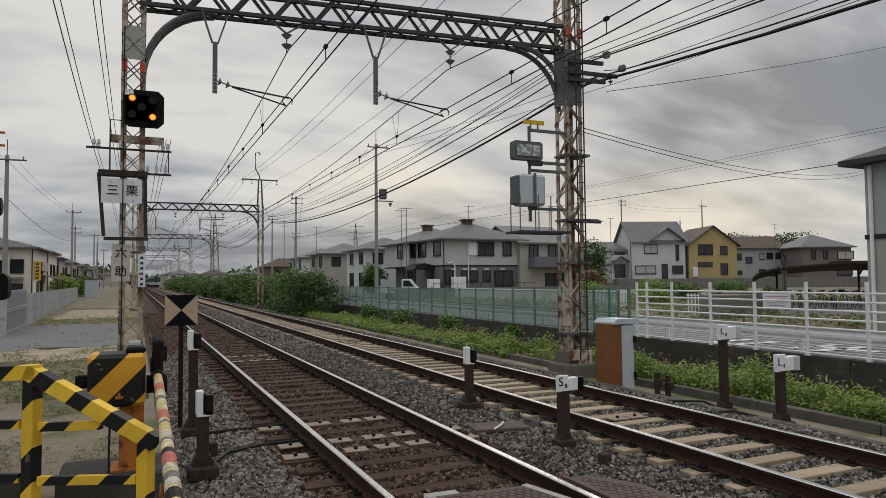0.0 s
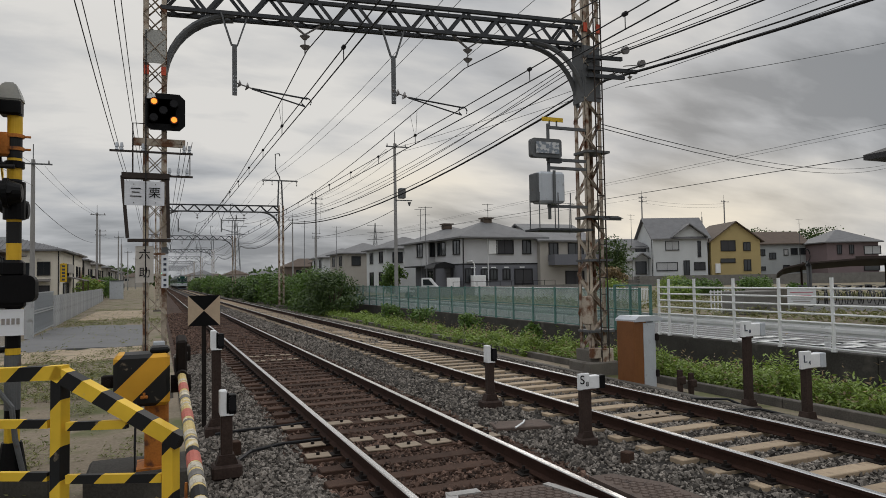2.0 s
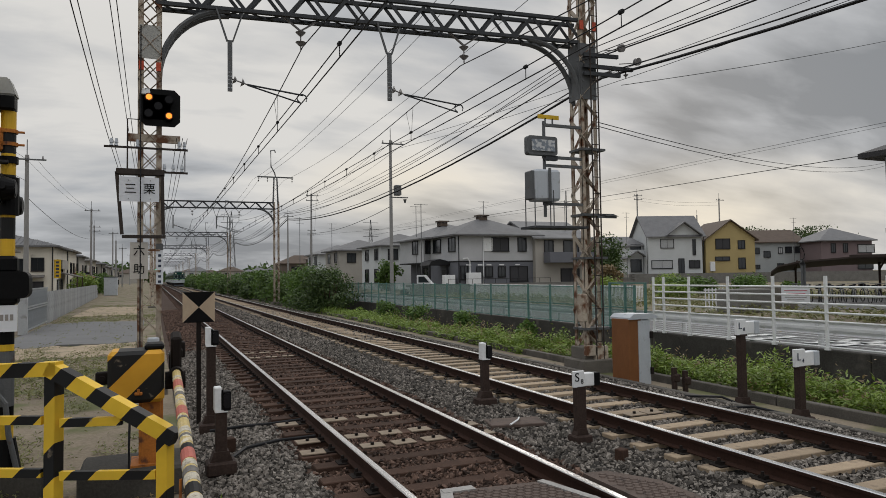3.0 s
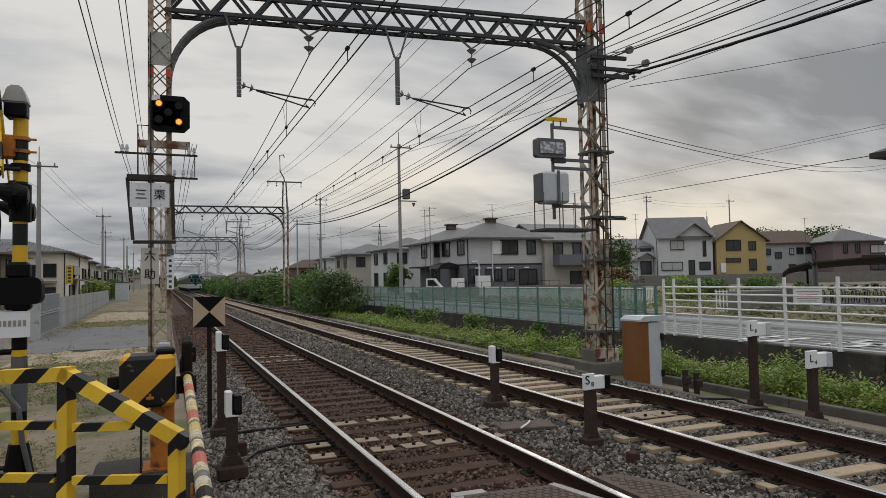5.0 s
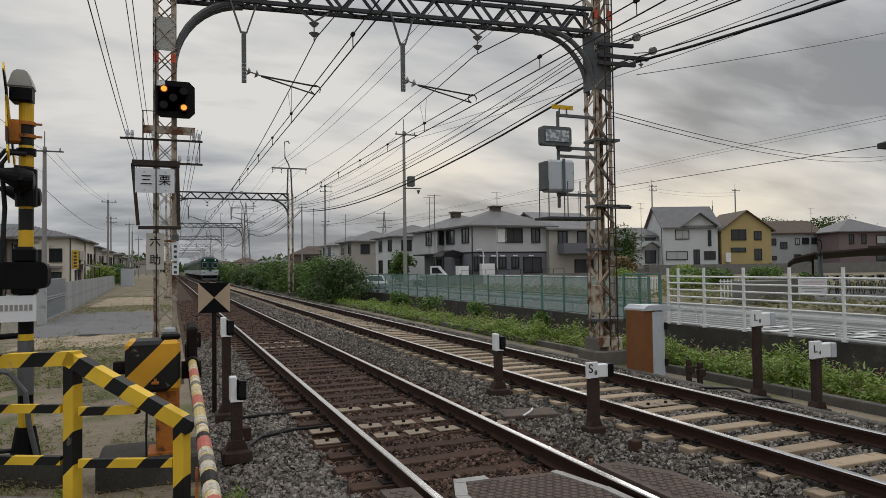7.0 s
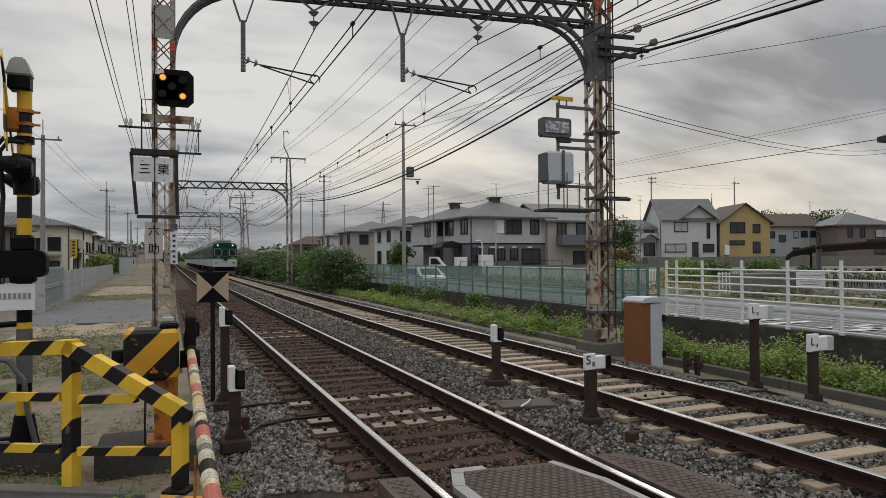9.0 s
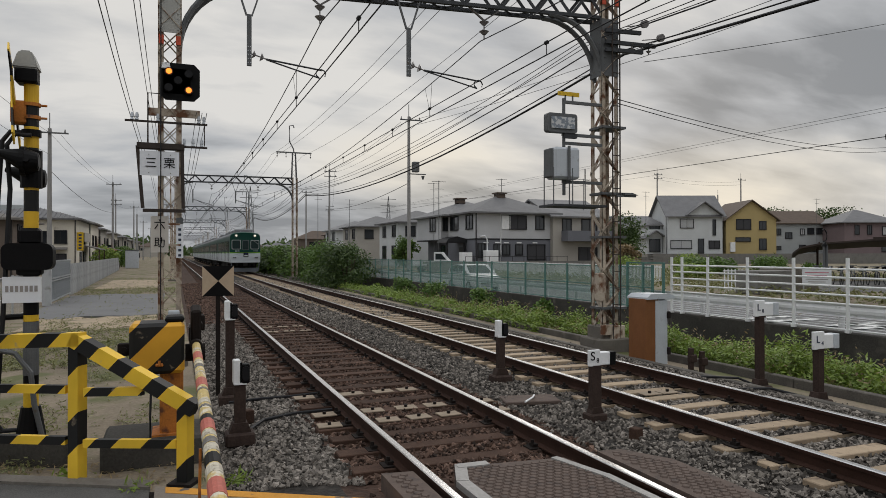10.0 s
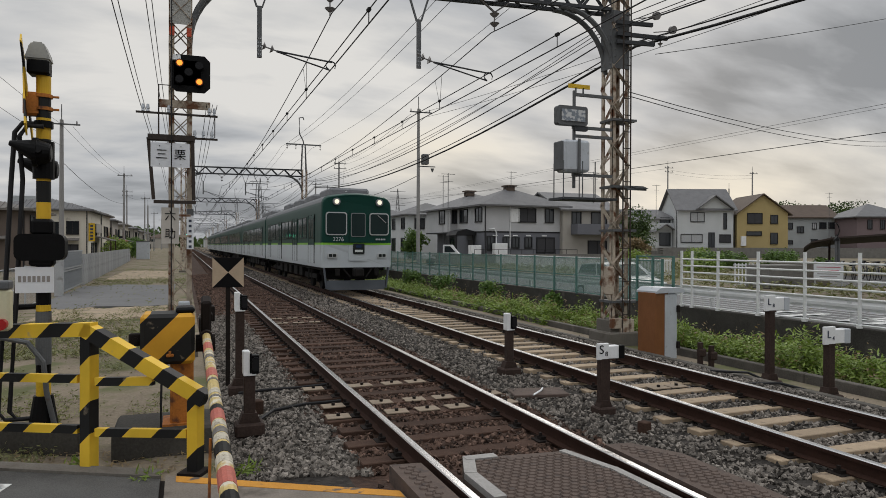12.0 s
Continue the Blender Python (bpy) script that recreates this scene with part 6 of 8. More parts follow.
def side_gear():
    """Arms on the far column that carry a lamp box, a pale case and a yellow plate, with a working platform."""
    y = RY - 0.05
    g = thing("column_gear", pose(-0.07, y, -0.1), "bracket arms with weathered boxes and a platform on the column", "equipment")
    for z, x0 in ((5.07, 5.02), (4.38, 5.0), (4.20, 5.05), (3.38, 5.0)):
        bm = B(); bar(bm, (x0, 0, z), (5.98, 0.0, z), 0.06, 0.06); part("arm", bm, M["steel_grey"], g)
    bm = B(); bar(bm, (5.04, 0, 3.1), (5.04, 0, 5.15), 0.05, 0.05); part("upright", bm, M["steel_grey"], g)
    bm = B(); box(bm, 0.52, 0.02, 0.09, pose(5.16, 0, 5.2)); part("yellow_plate", bm, M["yellow"], g, "small yellow plate")
    bm = B()
    for k in (-0.08, 0.1):
        box(bm, 0.03, 0.02, 0.16, pose(5.16 + k, 0.0, 5.06))
    part("plate_stem", bm, M["steel_grey"], g)
    b1 = part("lamp_box", B(), M["steel_grey"], g, "weathered grey box with peeling paint")
    bm = B(); rounded(bm, 0.72, 0.40, 0.06, 0.16, pose(4.94, -0.12, 4.60)); bm.to_mesh(b1.data); bm.free()
    bm = B(); box(bm, 0.56, 0.02, 0.24, pose(4.94, -0.14, 4.48)); part("worn_panel", bm, M["peeling"], b1)
    bm = B(); box(bm, 0.3, 0.1, 0.1, pose(5.16, -0.05, 4.30)); part("bracket", bm, M["beam"], g)
    b2 = part("case", B(), M["pale_box"], g, "pale grey sheet-metal case")
    bm = B(); box(bm, 0.62, 0.4, 0.66, pose(4.98, -0.05, 3.42), 0.05); bm.to_mesh(b2.data); bm.free()
    bm = B(); box(bm, 0.1, 0.3, 0.6, pose(4.65, -0.05, 3.45), 0.02); part("vent_side", bm, M["steel_grey"], b2)
    bm = B(); box(bm, 0.06, 0.02, 0.7, pose(5.0, -0.27, 3.4)); part("strap", bm, M["steel_grey"], b2)
    p = part("platform", B(), M["beam"], g, "small dark steel platform")
    bm = B(); box(bm, 1.3, 0.6, 0.045, pose(5.2, -0.1, 2.835)); bm.to_mesh(p.data); bm.free()
    for x, yy in ((4.55, -0.4), (4.68, 0.2), (5.0, -0.4), (5.3, -0.4), (5.3, 0.2)):
        bm = B(); rod(bm, (x, yy, 2.85), (x, yy, 3.62), 0.012, 6); part("handrail_post", bm, M["steel_grey"], g)
    for z, x1 in ((6.72, 6.95), (6.47, 7.35), (6.30, 7.0)):
        bm = B(); bar(bm, (6.1, 0, z), (x1, -0.1, z), 0.07, 0.08); part("cross_arm", bm, M["beam"], g)
    for x in (6.75, 7.0, 7.2):
        bm = B(); insulator_string(bm, (x, -0.05, 6.5), (x, -0.05, 6.28), 2, 0.06); part("insulator", bm, M["insulator"], g)
    for x, z in ((6.85, 6.82), (7.28, 6.57)):
        bm = B(); rod(bm, (x - 0.3, -0.1, z), (x, -0.3, z), 0.012, 6); rod(bm, (x, -0.4, z), (x, -0.32, z + 0.02), 0.085, 16); part("strain_insulator", bm, M["insulator"], g)
    bm = B(); box(bm, 0.14, 0.2, 0.6, pose(5.82, -0.15, 0.85), 0.02); part("low_box", bm, M["lattice"], g)
    for sx, sy, w, d in ((0.0, -0.2, 0.42, 0.02), (-0.2, 0.0, 0.02, 0.42)):
        bm = B(); box(bm, w, d, 1.25, pose(6.27 + sx * 1.1, 0.3 + sy * 1.1, 5.75)); gp = part("gusset_plate", bm, M["steel_grey"], g, "riveted steel gusset plate")
        for j in range(8):
            for i in (-0.16, 0.16):
                bb = B(); rod(bb, (6.27 + sx * 1.2 + (i if w > 0.1 else 0), 0.3 + sy * 1.2 + (0 if w > 0.1 else i), 5.85 + j * 0.15), (6.27 + sx * 1.28 + (i if w > 0.1 else 0), 0.3 + sy * 1.28 + (0 if w > 0.1 else i), 5.85 + j * 0.15), 0.014, 6); part("rivet", bb, M["steel_grey"], gp)
    # ladder on the outer side
    lad = thing("ladder", pose(0, RY - 0.1, 0), "thin steel ladder up the column", "ladder")
    for dx in (6.17, 6.36):
        bm = B(); rod(bm, (dx, 0, -0.1), (dx, 0, 8.2), 0.016, 6); part("stile", bm, M["sign_frame"], lad)
    rg = B(); rod(rg, (6.17, 0, 0), (6.36, 0, 0), 0.01, 6); rg = mesh_of("rung", rg, M["sign_frame"])
    for k in range(22):
        part("rung", rg, None, lad, "", pose(0, 0, 0.3 + 0.36 * k))
    for z in (0.55, 2.1, 3.05, 4.5):
        bm = B(); box(bm, 0.62, 0.5, 0.05, pose(6.25, 0.3, z)); part("band", bm, M["steel_grey"], lad)
    bm = B(); box(bm, 0.5, 0.04, 0.04, pose(6.52, 0, 3.0)); prism(bm, [(6.45, 3.04), (6.8, 3.04), (6.65, 3.09), (6.45, 3.09)], 0.12, pose(0, -0.06, 0)); part("lamp_arm", bm, M["steel_grey"], lad)
    # stone-like sheathing round the foot
    bm = B(); box(bm, 0.56, 0.56, 0.28, pose(0.0, 0, 0.0), 0.02); ft = part("foot_casing", bm, M["concrete"], bpy.data.objects["catenary_gantry"], "weathered concrete casing round the column's foot", pose(RX, GANTRIES[0][1], -0.1))
    bm = B(); box(bm, 0.34, 0.12, 0.3, pose(0.1, -0.3, 0.0), 0.01); box(bm, 0.26, 0.12, 0.22, pose(-0.16, -0.3, 0.1), 0.01); part("block", bm, M["lattice"], ft)


M["peeling"] = material("peeling_blue_paint", (0.22, 0.25, 0.29), 0.6, vary=0.3, scale=7, fine=40, bump=0.1, stain=(0.55, 0.56, 0.57), stain_at=(0.48, 0.55))
side_gear()

# ---- fences along the retaining wall ----
M["fence_green"] = material("green_fence_paint", (0.10, 0.20, 0.18), 0.5, vary=0.12, bump=0.03)
M["fence_panel"] = glassy("green_fence_mesh_sheet", (0.19, 0.29, 0.27), 0.7, 0.40)
FX = WALL_X


def green_fence():
    g = thing("green_fence", pose(FX, 0, WALL_Z), "green fence of framed translucent mesh panels on the wall", "fence")
    ys = [15.2 + 1.45 * k for k in range(24)]
    for a, b in zip(ys, ys[1:]):
        bm = B(); box(bm, 0.055, 0.06, 1.24, pose(0, a, 0)); part("post", bm, M["fence_green"], g)
        bm = B(); box(bm, 0.008, b - a - 0.1, 1.12, pose(0, (a + b) / 2, 0.05)); part("panel", bm, M["fence_panel"], g)
        bm = B()
        for z in (0.04, 0.6, 1.17):
            box(bm, 0.03, b - a - 0.07, 0.028, pose(0, (a + b) / 2, z))
        part("rail", bm, M["fence_green"], g)


green_fence()


def tall_green_gate():
    g = thing("green_fence_gate", pose(FX + 0.02, 0, WALL_Z), "taller green fence bay at the end of the white railing", "fence")
    for y in (14.75, 15.6, 16.3):
        bm = B(); box(bm, 0.06, 0.06, 1.32, pose(-0.02, y, 0)); part("post", bm, M["fence_green"], g)
    bm = B(); box(bm, 0.03, 1.6, 0.04, pose(-0.02, 15.5, 1.28)); box(bm, 0.03, 1.6, 0.04, pose(-0.02, 15.5, 0.05)); part("rail", bm, M["fence_green"], g)


tall_green_gate()


def white_railing():
    g = thing("white_railing", pose(FX, 0, WALL_Z), "tall white tubular railing with a guard beam on the wall", "railing")
    post = B(); rod(post, (0, 0, 0), (0, 0, 1.47), 0.036, 10); rod(post, (0, 0, 0), (0, 0, 0.06), 0.06, 10); post = mesh_of("post", post, M["white"])
    ys = [14.42, 14.03] + [13.12 - 1.248 * k for k in range(15)]
    for y in ys:
        part("post", post, None, g, "", pose(0, y, 0))
    for z in (1.25, 1.08, 0.91, 0.735, 0.56):
        bm = B(); rod(bm, (0, 14.42, z), (0, -5, z), 0.021, 8); part("rail", bm, M["white"], g)
    bm = B(); rod(bm, (0, 14.42, 0.06), (0, -5, 0.06), 0.018, 8); part("bottom_rail", bm, M["white"], g)
    bm = B()
    for k in range(4):
        rod(bm, (0.0, 14.4, 0.12 + 0.05 * k), (0.0, -5, 0.12 + 0.05 * k), 0.006, 5)
    part("mesh_wire", bm, M["white"], g, kind="stuff")
    # guard beam behind
    beam = thing("guard_beam", pose(FX + 0.45, 0, -0.22), "white corrugated steel guard beam along the road", "guard rail")
    bm = B(); prism(bm, [(-0.03, 0.38), (0.02, 0.41), (-0.03, 0.47), (-0.03, 0.53), (0.02, 0.59), (-0.03, 0.64), (0.0, 0.64), (0.04, 0.59), (0.0, 0.53), (0.0, 0.47), (0.04, 0.41), (0.0, 0.38)], 55, pose(0, -5, 0.3))
    part("beam", bm, M["white"], beam)
    po = B(); rod(po, (0.1, 0, 0), (0.1, 0, 0.92), 0.06, 10); box(po, 0.12, 0.1, 0.14, pose(0.04, 0, 0.74)); po = mesh_of("beam_post", po, M["white"])
    for k in range(24):
        part("beam_post", po, None, beam, "", pose(0, 13.9 - 1.32 * 1.5 * k + 1.98 * 10, 0))


white_railing()


def picket_fence(x0, x1, y0, y1, z, h, name="picket_fence"):
    """Low white fence of upright slats."""
    a, b = Vector((x0, y0, z)), Vector((x1, y1, z))
    L = (b - a).length
    g = thing(name, Matrix.Translation(a) @ Matrix.Rotation(math.atan2(b.y - a.y, b.x - a.x), 4, "Z"), "white metal picket fence across the road", "fence")
    n = min(int(L / 0.13), 180)
    sl = B(); box(sl, 0.05, 0.025, h); sl = mesh_of("slat", sl, M["white"])
    for k in range(n):
        part("slat", sl, None, g, "", pose((k + 0.5) * L / n, 0, 0.06))
    bm = B()
    for zz in (0.12, h - 0.05):
        box(bm, L, 0.04, 0.05, pose(L / 2, 0, zz))
    part("rail", bm, M["white"], g)


picket_fence(23.0, 23.0, 31.0, 54.0, 0.04, 0.95)
picket_fence(19.45, 20.15, 22.75, 22.05, 0.04, 0.98)

# ---- buildings, poles and distance ----
def plaster(name, c, stain=None):
    return material(name, c, 0.85, vary=0.08, scale=0.8, fine=14, bump=0.12, stain=stain, stain_at=(0.62, 0.85))


M["wall_grey_hi"] = plaster("pale_grey_siding", (0.46, 0.465, 0.48))
M["wall_grey_lo"] = plaster("mid_grey_siding", (0.145, 0.15, 0.17))
M["wall_white"] = plaster("off_white_siding", (0.52, 0.54, 0.55))
M["wall_yellow"] = plaster("mustard_siding", (0.40, 0.315, 0.15))
M["wall_bluegrey"] = plaster("blue_grey_siding", (0.34, 0.36, 0.37))
M["wall_mauve"] = plaster("mauve_brown_siding", (0.175, 0.135, 0.14))
M["wall_cream"] = plaster("cream_plaster", (0.64, 0.60, 0.52), (0.25, 0.22, 0.18))
M["wall_beige"] = plaster("beige_plaster", (0.36, 0.34, 0.31))
M["wall_brown"] = plaster("brown_siding", (0.13, 0.105, 0.09))
M["frame_black"] = material("black_window_frame", (0.02, 0.02, 0.022), 0.5, vary=0.1, bump=0)
M["shutter"] = material("dark_shutter", (0.05, 0.05, 0.055), 0.5, vary=0.1, bump=0.05)
M["curtain"] = material("pale_curtain", (0.40, 0.41, 0.42), 0.9, vary=0.15, scale=6, bump=0)
M["block_wall"] = material("grey_block_wall", (0.17, 0.165, 0.155), 0.9, vary=0.25, scale=1.5, fine=12, bump=0.3)
M["car_white"] = material("white_car_paint", (0.70, 0.71, 0.72), 0.2, vary=0.02, bump=0)
M["tyre"] = material("black_tyre", (0.015, 0.015, 0.016), 0.8, vary=0.1, bump=0)


def window(g, x, y, z, w, h, look_="pane", face=-1):
    """A framed window set into the wall that faces local -y (face -1) or -x (face 0)."""
    m = pose(x, y, z) if face == -1 else pose(x, y, z, 0, 0, -90)
    bm = B()
    t = 0.09
    for sx, sz, px, pz in ((w + 2 * t, t, 0, 0), (w + 2 * t, t, 0, h + t), (t, h, -w / 2 - t / 2, t), (t, h, w / 2 + t / 2, t)):
        box(bm, sx, 0.12, sz, m @ pose(px, -0.03, pz - t))
    box(bm, 0.04, 0.08, h, m @ pose(0, -0.02, 0))
    f = part("window", bm, M["frame_black"], g)
    bm = B(); box(bm, w, 0.03, h, m @ pose(0, -0.012, 0))
    part("pane", bm, M[{"pane": "glass_dark", "shutter": "shutter", "curtain": "curtain"}[look_]], f)
    bm = B(); box(bm, w + 0.2, 0.16, 0.05, m @ pose(0, -0.06, -0.11)); part("sill", bm, M["frame_black"], f)


def hip_roof(w, d, z, rise, over, ridge):
    """A hipped roof; ridge is its ridge's length along x (0: pyramid)."""
    bm = B()
    a, b = w / 2 + over, d / 2 + over
    base = [bm.verts.new(v) for v in ((-a, -b, z), (a, -b, z), (a, b, z), (-a, b, z))]
    top = [bm.verts.new((-ridge / 2, 0, z + rise)), bm.verts.new((ridge / 2, 0, z + rise))]
    bm.faces.new((base[0], base[1], top[1], top[0])); bm.faces.new((base[1], base[2], top[1])); bm.faces.new((base[2], base[3], top[0], top[1])); bm.faces.new((base[3], base[0], top[0]))
    low = [bm.verts.new(v.co - Vector((0, 0, 0.16))) for v in base]
    bm.faces.new(low[::-1])
    for i in range(4):
        bm.faces.new((base[i], low[i], low[(i + 1) % 4], base[(i + 1) % 4]))
    return bm


def gable_roof(w, d, z, rise, over, along="y"):
    """A gable roof with thickness; its ridge runs along y (gable to the front) or x."""
    bm = B()
    s, l = (w, d) if along == "y" else (d, w)
    a, t = s / 2 + over, 0.16
    pts = [(-a, z - over * rise / (s / 2)), (0, z + rise), (a, z - over * rise / (s / 2)), (a, z - over * rise / (s / 2) + t), (0, z + rise + t), (-a, z - over * rise / (s / 2) + t)]
    m = pose(0, -l / 2 - over, 0) if along == "y" else pose(-l / 2 - over, 0, 0, 0, 0, 90) @ pose(0, -(l + 2 * over), 0)
    prism(bm, pts, l + 2 * over, m)
    return bm


def body(g, w, d, z1, mat, split=None, low=None, gable=0.0):
    if split:
        bm = B(); box(bm, w, d, split, None); part("lower_wall", bm, low, g)
        bm = B(); box(bm, w, d, z1 - split, pose(0, 0, split)); part("upper_wall", bm, mat, g)
        bm = B(); box(bm, w + 0.08, d + 0.08, 0.14, pose(0, 0, split - 0.07)); part("belt_board", bm, M["frame_black"], g)
    else:
        bm = B(); box(bm, w, d, z1, None)
        if gable:
            prism(bm, [(-w / 2, z1), (w / 2, z1), (0, z1 + gable)], d, pose(0, -d / 2, 0))
        part("wall", bm, mat, g)


def grey_house():
    g = thing("house", pose(30.0, 65.5, 0.1, 0, 0, 1.0), "two-storey house, pale grey above dark grey, with hipped roof", "house")
    w, d = 9.2, 7.0
    body(g, w, d, 5.85, M["wall_grey_hi"], 3.1, M["wall_grey_lo"])
    part("roof", hip_roof(w, d, 5.85, 1.95, 0.7, 0.8), M["roof_grey"], g)

    def roof_vent(x, yy, z):
        bm = B(); box(bm, 0.95, 0.95, 0.5, pose(x, yy, z), 0.05); v = part("roof_vent", bm, M["roof_brown"], g)
        bm = B(); box(bm, 1.25, 1.25, 0.14, pose(x, yy, z + 0.5)); part("vent_cover", bm, M["roof_brown"], v)
    roof_vent(0.0, 0, 7.55); roof_vent(-2.0, 6.0, 7.35)
    y = -d / 2
    bm = B(); box(bm, 1.0, 0.1, 1.35, pose(-1.12, y - 0.04, 4.15)); part("shutter_box", bm, M["white"], g, "white shutter case")
    window(g, 0.28, y, 4.2, 1.9, 1.28, "shutter"); window(g, 2.9, y, 4.2, 0.9, 1.3)
    for x in (-2.1, -1.08, 0.42):
        window(g, x, y, 1.55, 0.72, 0.95)
    for x in (-3.4, -2.1, -1.08, 0.42, 2.3):
        bm = B(); box(bm, 0.55, 0.08, 0.12, pose(x, y - 0.02, 2.68)); part("vent_cap", bm, M["white"], g)
    window(g, -3.9, y, 1.3, 0.7, 1.3); window(g, 2.45, y, 1.05, 2.0, 1.45, "shutter")
    for x in (-4.5, -1.72, 4.5):
        bm = B(); rod(bm, (x, y - 0.06, 0), (x, y - 0.06, 5.7), 0.05, 8); part("downpipe", bm, M["white"] if -3 < x < 0 else M["frame_black"], g)
    bm = B(); tube(bm, [(-4.1, y - 0.15, 3.35), (-3.6, y - 0.2, 3.42), (-3.35, y - 0.2, 3.05), (-3.35, y - 0.2, 1.6)], 0.07, 8); part("flue", bm, M["white"], g)
    for x, wd, h, yy in ((-3.1, 1.4, 1.95, y - 0.5), (-5.5, 1.15, 1.75, y + 0.3)):
        bm = B(); box(bm, wd, 0.7, h, pose(x, yy, 0.0), 0.03); part("storage_unit", bm, M["white"], g, "white outdoor storage unit")
    for yy, ww in ((-2.2, 1.5), (1.6, 1.9)):
        window(g, -w / 2, yy, 4.2, ww, 1.3, "pane", 0)
    # wing behind, with a bay towards the line
    bm = B(); box(bm, 8.4, 7.4, 2.72, pose(-1.2, d / 2 + 3.7, 3.1)); part("wing_upper_wall", bm, M["wall_grey_hi"], g)
    bm = B(); box(bm, 7.0, 7.4, 3.1, pose(-0.5, d / 2 + 3.71, 0)); part("wing_lower_wall", bm, M["wall_grey_lo"], g)
    part("wing_roof", hip_roof(8.4, 9.0, 5.82, 1.85, 0.6, 0.5), M["roof_grey"], g, m=pose(-1.2, d / 2 + 3.0, 0))
    bm = B(); box(bm, 8.5, 7.5, 0.14, pose(-1.2, d / 2 + 3.7, 3.03)); part("belt_board", bm, M["frame_black"], g)
    window(g, -5.4, d / 2 + 2.4, 4.2, 1.5, 1.35, "pane", 0); window(g, -4.9, d / 2, 4.2, 0.5, 1.3)
    window(g, -4.0, d / 2 + 2.4, 1.0, 1.8, 1.5, "pane", 0)
    # porch on dark posts beside the front corner
    bm = B(); prism(bm, [(-1.25, 2.75), (1.25, 2.75), (1.0, 3.15), (0, 3.4), (-1.0, 3.15)], 2.6, pose(-w / 2 - 1.1, -1.6, 0)); part("porch_roof", bm, M["frame_black"], g)
    for px, yy in ((-2.2, -1.4), (-2.2, 0.8), (-0.25, -1.4)):
        bm = B(); box(bm, 0.2, 0.2, 2.8, pose(-w / 2 + px, yy, 0)); part("porch_post", bm, M["frame_black"], g)
    bm = B(); box(bm, 0.08, 1.1, 2.1, pose(-w / 2 - 0.02, -0.2, 0.2)); part("front_door", bm, M["shutter"], g)
    # low railing in front of the plot
    bm = B()
    for k in range(10):
        rod(bm, (-6.4 + 1.3 * k, y - 1.6, 0), (-6.4 + 1.3 * k, y - 1.6, 1.35), 0.025, 6)
    for z in (0.75, 1.33):
        rod(bm, (-6.4, y - 1.6, z), (5.3, y - 1.6, z), 0.02, 6)
    part("garden_railing", bm, M["frame_black"], g)


grey_house()


def row_house(name, x, y, z, rz, w, d, eave, rise, walls, roof, label, wins, gable=True, along="x", split=None, low=None, hip=False):
    g = thing("house", pose(x, y, z, 0, 0, rz), label, "house", "houses beside the line")
    if z > 0.5:
        bm = B(); box(bm, w + 1.0, d + 1.0, z - 0.05, pose(0, 0, -z + 0.05)); part("foundation", bm, M["block_wall"], g)
    body(g, w, d, eave, walls, split, low, rise if gable and along == "y" and not hip else 0.0)
    if not hip and along == "x":
        bm = B()
        prism(bm, [(-d / 2, eave), (d / 2, eave), (0, eave + rise)], w, pose(w / 2, 0, 0, 0, 0, 90))
        part("gable_wall", bm, walls, g)
    part("roof", hip_roof(w, d, eave, rise, 0.6, max(0.4, w - d)) if hip else gable_roof(w, d, eave, rise, 0.5, along), roof, g)
    for (wx, wz, ww, wh, kind) in wins:
        window(g, wx, -d / 2, wz, ww, wh, kind)
    return g


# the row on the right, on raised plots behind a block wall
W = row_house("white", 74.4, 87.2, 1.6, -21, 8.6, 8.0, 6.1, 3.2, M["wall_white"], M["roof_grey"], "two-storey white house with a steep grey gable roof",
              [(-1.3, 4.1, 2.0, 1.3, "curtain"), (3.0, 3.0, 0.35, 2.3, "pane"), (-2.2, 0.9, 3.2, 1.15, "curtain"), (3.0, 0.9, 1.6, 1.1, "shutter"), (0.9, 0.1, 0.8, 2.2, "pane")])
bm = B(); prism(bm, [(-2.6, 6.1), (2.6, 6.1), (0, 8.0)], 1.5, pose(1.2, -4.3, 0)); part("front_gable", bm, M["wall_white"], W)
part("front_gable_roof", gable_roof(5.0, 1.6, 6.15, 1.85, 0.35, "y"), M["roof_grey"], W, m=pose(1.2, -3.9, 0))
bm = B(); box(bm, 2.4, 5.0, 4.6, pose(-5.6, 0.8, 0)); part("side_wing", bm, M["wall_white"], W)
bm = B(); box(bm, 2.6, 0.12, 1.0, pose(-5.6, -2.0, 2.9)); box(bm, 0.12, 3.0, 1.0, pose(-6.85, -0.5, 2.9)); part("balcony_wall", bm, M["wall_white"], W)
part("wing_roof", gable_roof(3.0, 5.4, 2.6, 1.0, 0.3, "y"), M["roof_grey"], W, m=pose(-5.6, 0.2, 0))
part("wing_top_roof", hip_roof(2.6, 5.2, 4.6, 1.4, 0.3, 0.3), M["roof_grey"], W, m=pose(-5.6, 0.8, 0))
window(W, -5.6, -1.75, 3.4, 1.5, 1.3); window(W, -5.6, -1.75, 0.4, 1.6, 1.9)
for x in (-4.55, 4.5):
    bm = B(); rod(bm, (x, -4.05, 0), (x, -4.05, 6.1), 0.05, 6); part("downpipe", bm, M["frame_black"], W)
